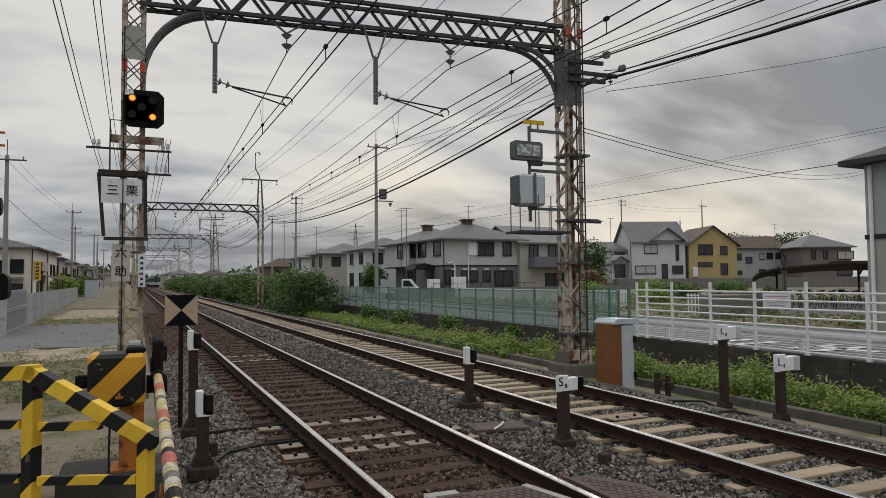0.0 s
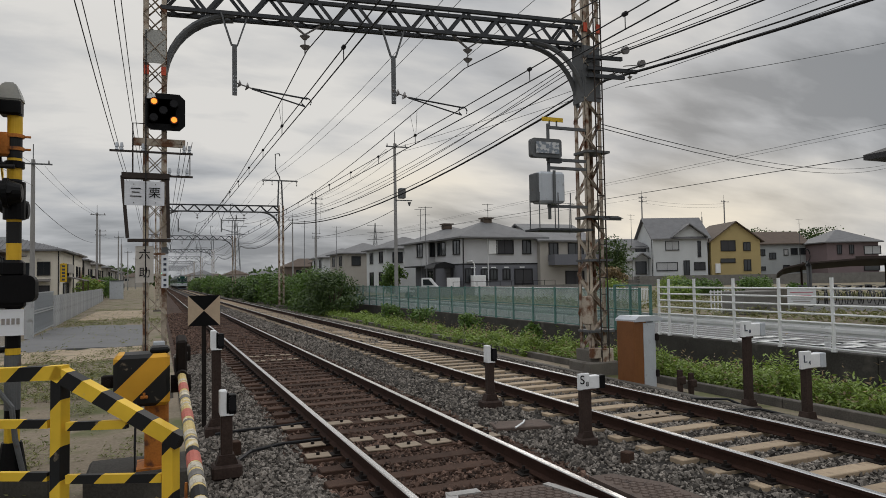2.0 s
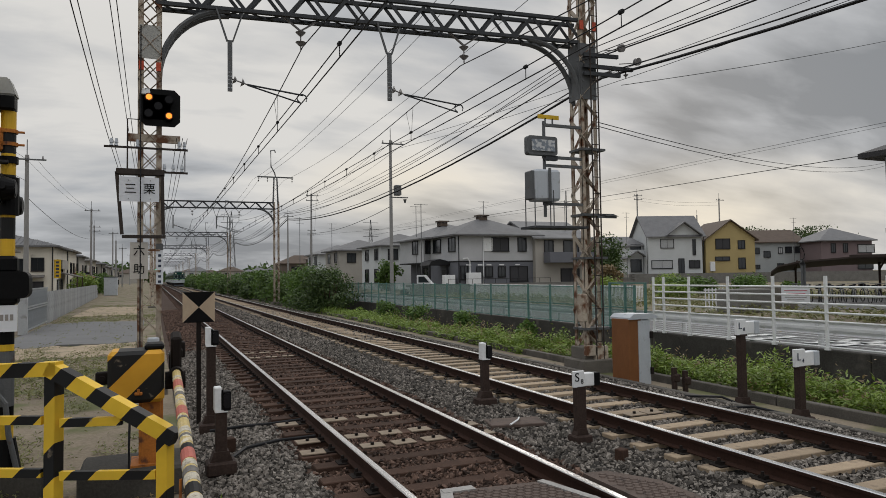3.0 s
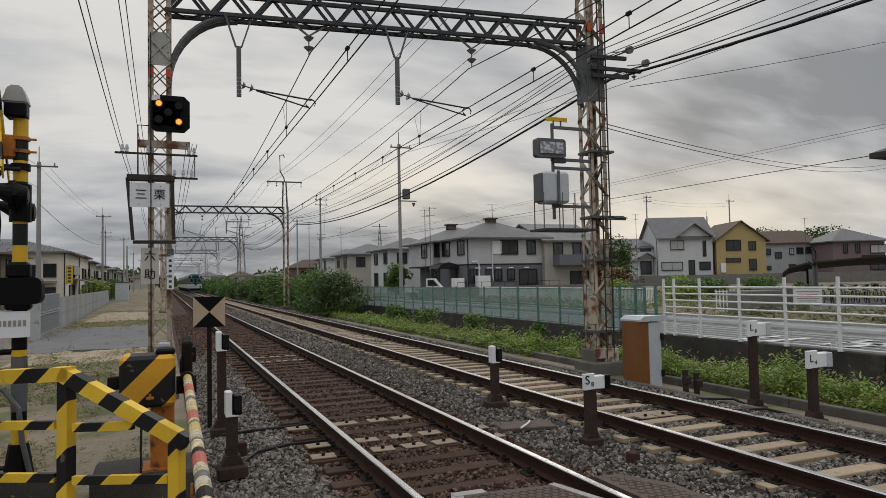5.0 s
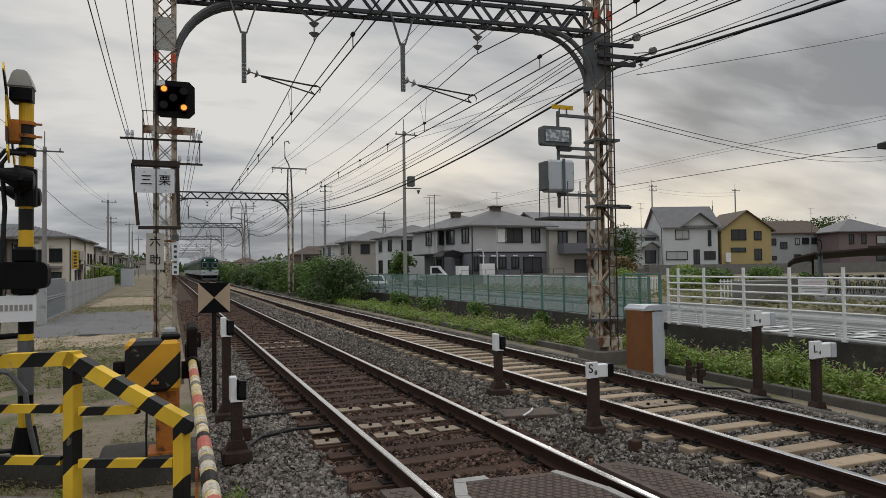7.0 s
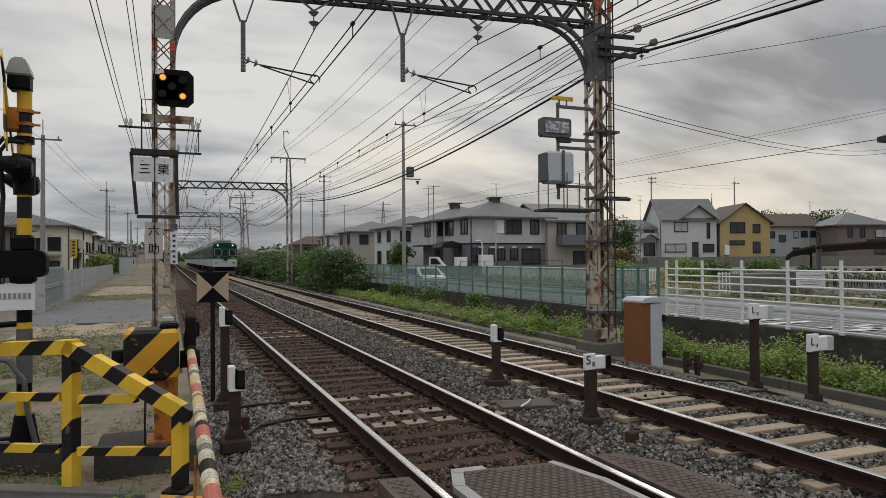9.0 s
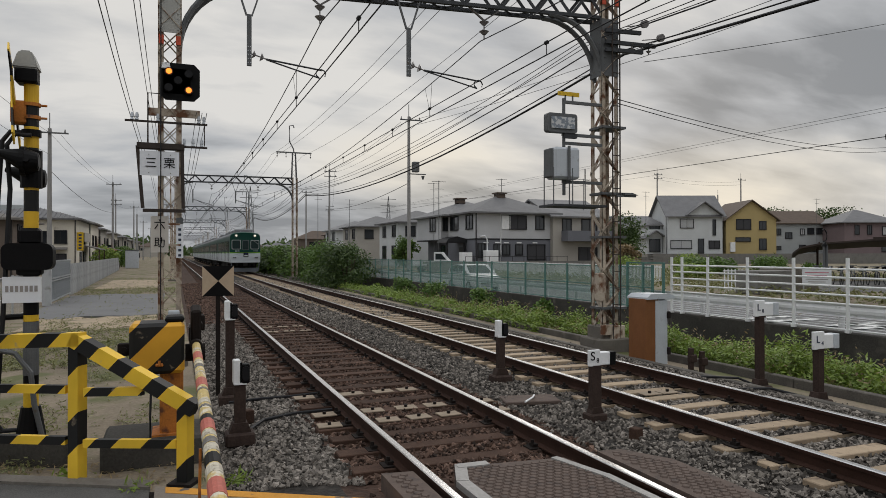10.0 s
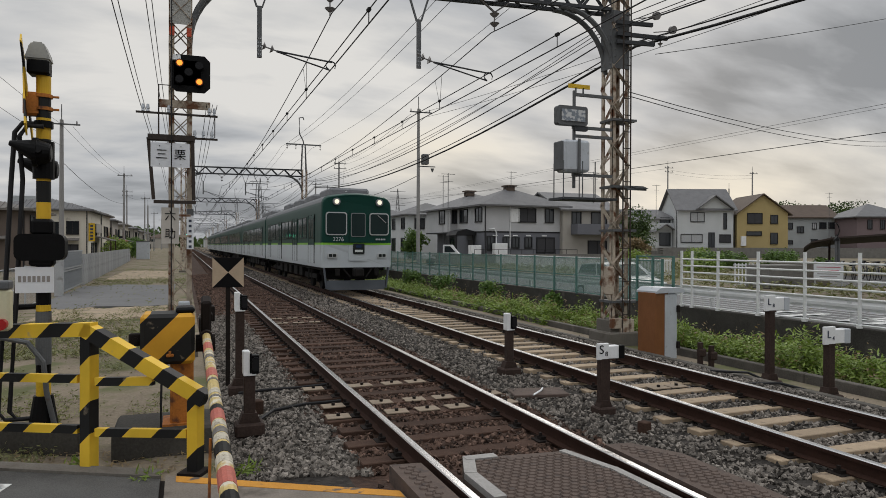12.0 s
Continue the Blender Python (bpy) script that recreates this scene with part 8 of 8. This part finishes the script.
for x, y, w, rf in ((-11.2, 86.0, 6.0, "roof_old"), (-11.0, 101.0, 5.0, "terracotta"), (-11.2, 115.0, 5.0, "roof_old")):
    g = thing("lean_to", pose(x, y, -0.3), "tiled lean-to roof on posts beside a house", "lean-to", "lean-to roofs")
    bm = B(); prism(bm, [(-1.4, 3.1), (1.0, 2.5), (1.0, 2.6), (-1.4, 3.2)], w, pose(0, -w / 2, 0)); part("roof", bm, M[rf], g)
    for yy in (-w / 2 + 0.2, w / 2 - 0.2):
        bm = B(); box(bm, 0.12, 0.12, 2.55, pose(0.9, yy, 0)); part("post", bm, M["bark"], g)
    bm = B(); box(bm, 0.1, w * 0.8, 1.0, pose(-0.6, 0, 3.4)); part("balcony_panel", bm, M["wall_beige"], g)
g = thing("shop_sign", pose(-11.68, 78.8, 2.1), "yellow upright shop sign on the house wall", "sign board")
bm = B(); box(bm, 0.6, 0.15, 1.9, None, 0.03); p = part("board", bm, M["yellow"], g)
for k in range(5):
    bm = B(); box(bm, 0.28, 0.01, 0.2, pose(0, -0.08, 0.15 + 0.34 * k)); part("lettering_bar", bm, M["concrete_ink2"], p)
g = thing("utility_cabinet", pose(-8.15, 105, -0.3), "pale grey cabinet at the end of the fence", "cabinet")
bm = B(); box(bm, 1.7, 1.4, 2.5, None, 0.04); part("body", bm, M["pale_box"], g)
bm = B(); box(bm, 1.8, 1.5, 0.12, pose(0, 0, 2.5)); part("roof", bm, M["steel_grey"], g)
g = thing("distant_building", pose(-62, 330, 0), "distant pale flat-roofed apartment block", "building")
bm = B(); box(bm, 26, 14, 19, None); part("wall", bm, M["wall_bluegrey"], g)
bm = B(); box(bm, 10, 8, 3, pose(-4, 0, 19)); part("roof_house", bm, M["wall_bluegrey"], g)
wn_ = B(); box(wn_, 2.0, 0.1, 1.3); wn_ = mesh_of("window", wn_, M["glass_dark"])
for i in range(8):
    for j in range(6):
        part("window", wn_, None, g, "", pose(-11 + 3.1 * i, -7.03, 1.5 + 3 * j))
# far clutter of low houses closing the view along the line
rnd = random.Random(11)
for k in range(34):
    x, y = rnd.uniform(-90, 150), rnd.uniform(330, 640)
    if -12 < x < 14:
        x += 30
    w = rnd.uniform(9, 18)
    g = thing("distant_house", pose(x, y, 0, 0, 0, rnd.uniform(-20, 20)), "small distant house with a tiled roof", "house", "distant houses")
    bm = B(); box(bm, w, 9, 5.6, None); part("wall", bm, M[rnd.choice(["wall_beige", "wall_white", "wall_cream", "wall_brown"])], g)
    part("roof", hip_roof(w, 9, 5.6, 2.2, 0.5, w - 9 if w > 10 else 1), M[rnd.choice(["roof_grey", "roof_brown"])], g)
    for dx in (-w / 4, w / 4):
        part("window", wn_, None, g, "", pose(dx, -4.53, 3.4))


# ---- vehicles ----
def hatchback(label, m, name="car"):
    """A compact car, its nose towards -y."""
    g = thing(name, m, label, "car")
    side = [(-2.0, 0.28), (2.0, 0.28), (2.05, 0.62), (2.0, 0.95), (1.75, 1.02), (1.4, 1.42), (0.2, 1.52), (-0.35, 1.44), (-1.05, 1.0), (-1.75, 0.86), (-2.02, 0.68), (-2.06, 0.45)]
    bm = B(); prism(bm, side, 1.66, pose(0.83, 0, 0, 0, 0, 90))
    bmesh.ops.bevel(bm, geom=list(bm.edges), offset=0.05, segments=2, affect="EDGES")
    part("body", bm, M["car_white"], g)
    bm = B(); prism(bm, [(-0.98, 1.02), (-0.38, 1.40), (0.15, 1.46), (0.15, 1.02)], 1.70, pose(0.85, 0, 0, 0, 0, 90)); part("front_side_glass", bm, M["glass_dark"], g)
    bm = B(); prism(bm, [(0.25, 1.02), (0.25, 1.46), (1.25, 1.40), (1.5, 1.04)], 1.70, pose(0.85, 0, 0, 0, 0, 90)); part("rear_side_glass", bm, M["glass_dark"], g)
    bm = B(); bm.faces.new([bm.verts.new(v) for v in ((-0.66, -1.04, 1.03), (0.66, -1.04, 1.03), (0.58, -0.38, 1.45), (-0.58, -0.38, 1.45))]); bmesh.ops.solidify(bm, geom=bm.faces[:], thickness=0.02); part("windscreen", bm, M["glass_dark"], g)
    for s in (-1, 1):
        bm = B(); box(bm, 0.36, 0.1, 0.16, pose(s * 0.58, -2.0, 0.64), 0.03); part("headlight", bm, M["lamp_cover"], g)
        for y in (-1.25, 1.3):
            bm = B(); rod(bm, (s * 0.68, y, 0.30), (s * 0.85, y, 0.30), 0.30, 20); wv = part("wheel", bm, M["tyre"], g)
            bm = B(); rod(bm, (s * 0.80, y, 0.30), (s * 0.86, y, 0.30), 0.18, 14); part("rim", bm, M["galv"], wv)
        bm = B(); box(bm, 0.16, 0.1, 0.12, pose(s * 0.92, -0.75, 1.02), 0.02); part("mirror", bm, M["car_white"], g)
    bm = B(); box(bm, 1.0, 0.06, 0.14, pose(0, -2.04, 0.42), 0.01); part("grille", bm, M["black"], g)
    return g


CAR = hatchback("white compact hatchback driving along the side road", pose(12.2, 97.0, -0.2))
CAR.scale = (0.95, 0.92, 0.92)


def kei_truck(m):
    g = thing("mini_truck", m, "small white flatbed truck parked by the house", "truck")
    bm = B(); prism(bm, [(-1.6, 0.4), (-0.2, 0.4), (-0.2, 1.75), (-0.9, 1.75), (-1.35, 1.1), (-1.6, 0.95)], 1.4, pose(0.7, 0, 0, 0, 0, 90)); bmesh.ops.bevel(bm, geom=list(bm.edges), offset=0.04, segments=2, affect="EDGES"); part("cab", bm, M["car_white"], g)
    bm = B(); prism(bm, [(-1.3, 1.1), (-0.85, 1.62), (-0.35, 1.62), (-0.35, 1.1)], 1.44, pose(0.72, 0, 0, 0, 0, 90)); part("side_glass", bm, M["glass_dark"], g)
    bm = B(); box(bm, 1.4, 1.9, 0.12, pose(0, 0.8, 0.6)); part("bed", bm, M["car_white"], g)
    for x, y, sx, sy in ((-0.68, 0.8, 0.04, 1.9), (0.68, 0.8, 0.04, 1.9), (0, 1.73, 1.4, 0.04)):
        bm = B(); box(bm, sx, sy, 0.3, pose(x, y, 0.7)); part("side_board", bm, M["car_white"], g)
    for s in (-1, 1):
        for y in (-1.05, 1.0):
            bm = B(); rod(bm, (s * 0.55, y, 0.27), (s * 0.7, y, 0.27), 0.27, 16); part("wheel", bm, M["tyre"], g)


kei_truck(pose(18.5, 55.6, 0.12, 0, 0, 60))

# ---- plants ----
def leaves_mesh(name, pts, nrm, size, mat, seed, slim=0.55):
    """Small pointed leaves at the given places."""
    rnd = np.random.RandomState(seed)
    n = len(pts)
    a = rnd.normal(size=(n, 3)); a /= np.linalg.norm(a, axis=1)[:, None]
    d = nrm + 0.7 * a; d /= np.linalg.norm(d, axis=1)[:, None]
    b = np.cross(d, rnd.normal(size=(n, 3))); b /= np.linalg.norm(b, axis=1)[:, None] + 1e-9
    s = size * (0.6 + 0.8 * rnd.rand(n, 1))
    c = np.cross(d, b)
    p0, p1, p2, p3 = pts, pts + b * s * 0.5 + c * s * slim * 0.5, pts + b * s, pts + b * s * 0.5 - c * s * slim * 0.5
    V = np.stack([p0, p1, p2, p3], 1).reshape(-1, 3)
    F = np.arange(4 * n).reshape(-1, 4)
    me = bpy.data.meshes.new(name)
    me.from_pydata(V.tolist(), [], F.tolist())
    me.materials.append(mat)
    return me


def shrub(x, y, z, h, w, mat, seed, label, count=2600, size=0.16, category="shrub"):
    """Stems with a ragged crown of leaf clumps."""
    rnd = np.random.RandomState(seed)
    g = thing("shrub" if category == "shrub" else "tree", pose(x, y, z), label, category, "shrubs along the line" if category == "shrub" else "")
    bm = B()
    for k in range(6):
        a = k * 1.05 + rnd.rand()
        t = Vector((math.cos(a) * w * 0.32 * rnd.rand(), math.sin(a) * w * 0.32 * rnd.rand(), h * (0.55 + 0.3 * rnd.rand())))
        rod(bm, (0.08 * math.cos(a), 0.08 * math.sin(a), 0), t, 0.05, 6, 0.015)
    part("trunk", bm, M["bark"], g)
    P, N = [], []
    m = 26
    for k in range(m):
        cz = h * (0.18 + 0.75 * rnd.rand())
        rr = w * 0.5 * math.sqrt(max(0.05, 1 - ((cz / h - 0.45) / 0.6) ** 2))
        a = rnd.rand() * 2 * math.pi
        c = np.array([math.cos(a) * rr * rnd.rand() ** 0.5 * 0.85, math.sin(a) * rr * rnd.rand() ** 0.5 * 0.85, cz])
        q = rnd.normal(size=(count // m, 3)); q /= np.linalg.norm(q, axis=1)[:, None]
        rad = w * (0.13 + 0.13 * rnd.rand())
        r = rad * (0.55 + 0.55 * rnd.rand(len(q), 1))
        pt = c + q * r * np.array([1, 1, 0.85])
        P.append(pt); N.append(q)
    P, N = np.concatenate(P), np.concatenate(N)
    keep = P[:, 2] > 0.05
    part("crown", leaves_mesh("crown", P[keep], N[keep] * 0.6 + np.array([0, 0, 0.5]), size, mat, seed), None, g)
    return g


rnd = random.Random(21)
spots = []
y = 44.0
while y < 125:
    spots.append((rnd.uniform(7.0, 8.6), y, rnd.uniform(2.1, 3.0), rnd.uniform(2.8, 4.0)))
    y += rnd.uniform(2.0, 3.0) * (1 + (y - 25) / 120)
for i, (x, y, h, w) in enumerate(spots):
    shrub(x, y, -0.42, h, w, M["leaf"] if i % 3 else M["leaf_dark"], 30 + i, "dense leafy green shrub growing along the railway wall", 3800 if y < 60 else 2000, 0.19 if y < 60 else 0.3)
y = 126.0
while y < 230:
    shrub(rnd.uniform(6.9, 8.4), y, -0.42, rnd.uniform(2.4, 3.4), rnd.uniform(4.0, 5.2), M["leaf"] if rnd.random() < 0.6 else M["leaf_dark"], int(y * 5), "leafy green shrub far along the railway wall", 1100, 0.42)
    y += rnd.uniform(4.5, 6.5)
shrub(7.3, 41.0, -0.42, 2.5, 3.6, M["leaf_dark"], 99, "dark green leafy shrub at the end of the hedge", 5200, 0.17)
for x, y, h, w, mt in ((44.0, 63.0, 6.0, 5.0, "leaf_dark"), (47.5, 66.5, 4.5, 4.0, "leaf_dark"), (40.0, 57.0, 2.4, 3.0, "straw"), (22.5, 75.0, 3.4, 3.0, "leaf")):
    shrub(x, y, 0.1, h, w, M[mt], int(x * 7), "garden tree beside the houses" if mt != "straw" else "reddish garden hedge by the house", 2600, 0.3, "tree" if mt != "straw" else "shrub")
for x, y, h, w in ((8.3, 33.0, 0.9, 1.3), (8.3, 23.5, 0.75, 1.1), (8.0, 28.0, 0.85, 1.3), (8.6, 19.5, 0.6, 0.8)):
    shrub(x, y, -0.4, h, w, M["leaf"], int(y * 9), "young bush among the weeds below the wall", 900, 0.13)
for x, y, h, w in ((30, 36, 1.7, 3.2), (34, 38, 1.6, 3.0), (27, 33, 1.3, 2.4), (42, 41, 1.8, 3.5), (36, 32, 1.2, 2.0), (48, 46, 1.7, 3.2), (25.5, 38, 1.9, 3.0), (39, 47, 2.0, 3.6)):
    shrub(x, y, 0.08, h * 0.68, w * 0.85, M["weed"] if int(x) % 2 else M["leaf"], int(x * 3 + y), "bright green bush on the open plot beyond the road", 1800, 0.2)
for x, y, h in ((-10.6, 93.5, 3.0), (-10.4, 108, 2.8), (-10.8, 120, 3.0), (-10.6, 132, 3.2), (-11, 150, 3.4)):
    shrub(x, y, -0.3, h, 3.2, M["weed"] if y < 95 else M["leaf"], int(y), "garden shrub behind the panel fence", 1500, 0.28)


def weeds(name, n, region, height, mat, label, seed, leafy_stem=True, stems=7, size=0.075):
    """Tall weeds: stems with leaves up their length."""
    rnd = np.random.RandomState(seed)
    P, N = [], []
    for _ in range(n):
        x, y = region(rnd)
        z0 = ground_z(x, y)
        h = height(x, y)
        if name == "far_grass" and (20.5 < y < 38 or 43.5 < y < 58.5) and rnd.rand() < 0.93:
            continue
        if name == "plot_grass" and x > 21.3 and y < min(22.8 + 1.55 * (x - 21.3), 31.5 - 0.52 * (x - 27)):
            continue
        if name == "dry_grass" and noise.noise(Vector((x * 0.8, y * 0.5, 1))) < 0.08 and rnd.rand() < 0.93:
            continue
        if name == "tall_weeds" and h < 0.2 and rnd.rand() < 0.8:
            continue
        h *= 0.6 + 0.65 * rnd.rand()
        lean = rnd.normal(size=2) * 0.12
        k = stems
        t = (np.arange(k) + rnd.rand(k)) / k
        pts = np.stack([x + lean[0] * t * h, y + lean[1] * t * h, z0 + t * h], 1)
        a = rnd.rand(k) * 6.28
        P.append(pts); N.append(np.stack([np.cos(a) * 0.5, np.sin(a) * 0.5, np.ones(k)], 1))
    me = leaves_mesh(name, np.concatenate(P), np.concatenate(N), size, mat, seed, 0.32)
    return tagged(new(name, me), label, "weeds", kind="stuff")


def strip(x0, x1, y0, y1):
    return lambda r: (x0 + (x1 - x0) * r.rand(), y0 + (y1 - y0) * r.rand() ** 1.3)


def clumpy(base):
    return lambda x, y: base * (0.1 + 0.75 * max(0.0, noise.noise(Vector((x * 0.9, y * 0.6, 4))) + 0.5) + 0.75 * max(0.0, noise.noise(Vector((x * 2.3, y * 1.7, 9))) + 0.15))


weeds("tall_weeds", 6500, strip(6.8, 8.5, 4.0, 20), clumpy(0.56), M["weed"], "tall bright green weeds below the wall", 41, stems=15, size=0.10)
weeds("tall_weeds", 6500, strip(6.5, 8.3, 16, 46), clumpy(0.40), M["weed"], "tall bright green weeds below the wall", 42, stems=12, size=0.13)
weeds("dry_stalks", 900, strip(6.7, 8.4, 4.5, 30), clumpy(0.75), M["straw"], "dry brown stalks among the weeds", 46, stems=10, size=0.08)
weeds("low_grass", 4000, strip(6.7, 9.45, 4.5, 40), lambda x, y: 0.16, M["grass"], "low grass under the weeds", 43, stems=6, size=0.16)
weeds("plot_grass", 6000, strip(17.5, 42, 13, 52), lambda x, y: 0.3, M["grass"], "rough grass on the open plot beyond the road", 47, stems=5, size=0.22)
weeds("dry_grass", 9000, strip(-6.5, -2.6, 6.6, 24), lambda x, y: 0.05 if noise.noise(Vector((x * 0.8, y * 0.5, 1))) < 0.05 else 0.10, M["grass"], "thin short grass on the bare ground", 44, stems=4, size=0.055)
weeds("far_grass", 11000, strip(-7.4, -2.6, 14, 60), lambda x, y: 0.06 if noise.noise(Vector((x * 0.5, y * 0.3, 5))) < 0.0 else 0.16, M["grass"], "patchy grass along the path", 45, stems=4, size=0.08)
for i, (x, y, z) in enumerate(((-2.98, 6.02, -0.12), (-3.6, 7.1, -0.28), (-2.15, 6.25, -0.22), (-4.0, 6.75, -0.25))):
    g = np.random.RandomState(60 + i)
    q = g.normal(size=(60, 3)) * np.array([0.05, 0.05, 0.0]) + np.array([0, 0, 0.01])
    d = g.normal(size=(60, 3)) * 0.4
    me = leaves_mesh("grass_tuft", q, d + np.array([0.2, 0, 0.1]), 0.09, M["weed"], 70 + i, 0.18)
    ob = tagged(new("grass_tuft", me), "small green grass tuft at the road edge", "grass", "grass tufts")
    ob.matrix_basis = pose(x, y, z)
rs = np.random.RandomState(77)
n = 900
pts = np.stack([-4.6 + 2.3 * rs.rand(n), 6.3 + 1.5 * rs.rand(n), np.full(n, -0.275)], 1)
pts = pts[pts[:, 1] > 6.35 - 0.53 * (pts[:, 0] + 2.86)]
me = leaves_mesh("dry_litter", pts, np.tile(np.array([0.0, 0.0, 1.4]), (len(pts), 1)), 0.07, M["straw"], 78, 0.2)
tagged(new("dry_litter", me), "dry straw and dead leaves behind the road edge", "litter", kind="stuff")
# wooded rise on the skyline
rs = np.random.RandomState(8)
n = 9000
t = rs.rand(n)
px = 292 + t * 48
py = 285 - t * 25 + rs.normal(size=n) * 5
hh = 23.5 + 1.5 * np.sin(t * 9) + 2 * np.sin(t * 31)
pts = np.stack([px, py, hh * rs.rand(n) ** 0.5], 1)
me = leaves_mesh("distant_woods", pts, rs.normal(size=(n, 3)), 1.1, M["leaf_dark"], 9, 0.7)
tagged(new("distant_woods", me), "dark wooded rise on the skyline", "woods", kind="stuff")
n = 7000
t = rs.rand(n)
pts = np.stack([-260 + 620 * t, 640 + 40 * rs.normal(size=n), (9 + 5 * np.sin(t * 23) + 3 * np.sin(t * 71)) * rs.rand(n) ** 0.6], 1)
me = leaves_mesh("distant_woods", pts, rs.normal(size=(n, 3)), 4.0, M["leaf_dark"], 10, 0.7)
tagged(new("distant_woods", me), "far trees closing the view along the line", "woods", kind="stuff")


# ---- what moves ----
def motions():
    walk(TRAIN, [(t, pose(FAR_X, y, 0)) for t, y in ((0, 240.0), (2.5, 197.0), (5.5, 143.5), (6.5, 125.0), (8, 99.0), (9.5, 73.0), (10.5, 55.0), (12, 24.9))])
    walk(CAR, [(t, pose(12.2, y, -0.2)) for t, y in ((0, 94.0), (4, 69.5), (9, 39.4), (9.5, 36.3), (10.5, 29.7), (11.2, 25.4), (11.5, 23.5), (12, 20.9))])


motions()
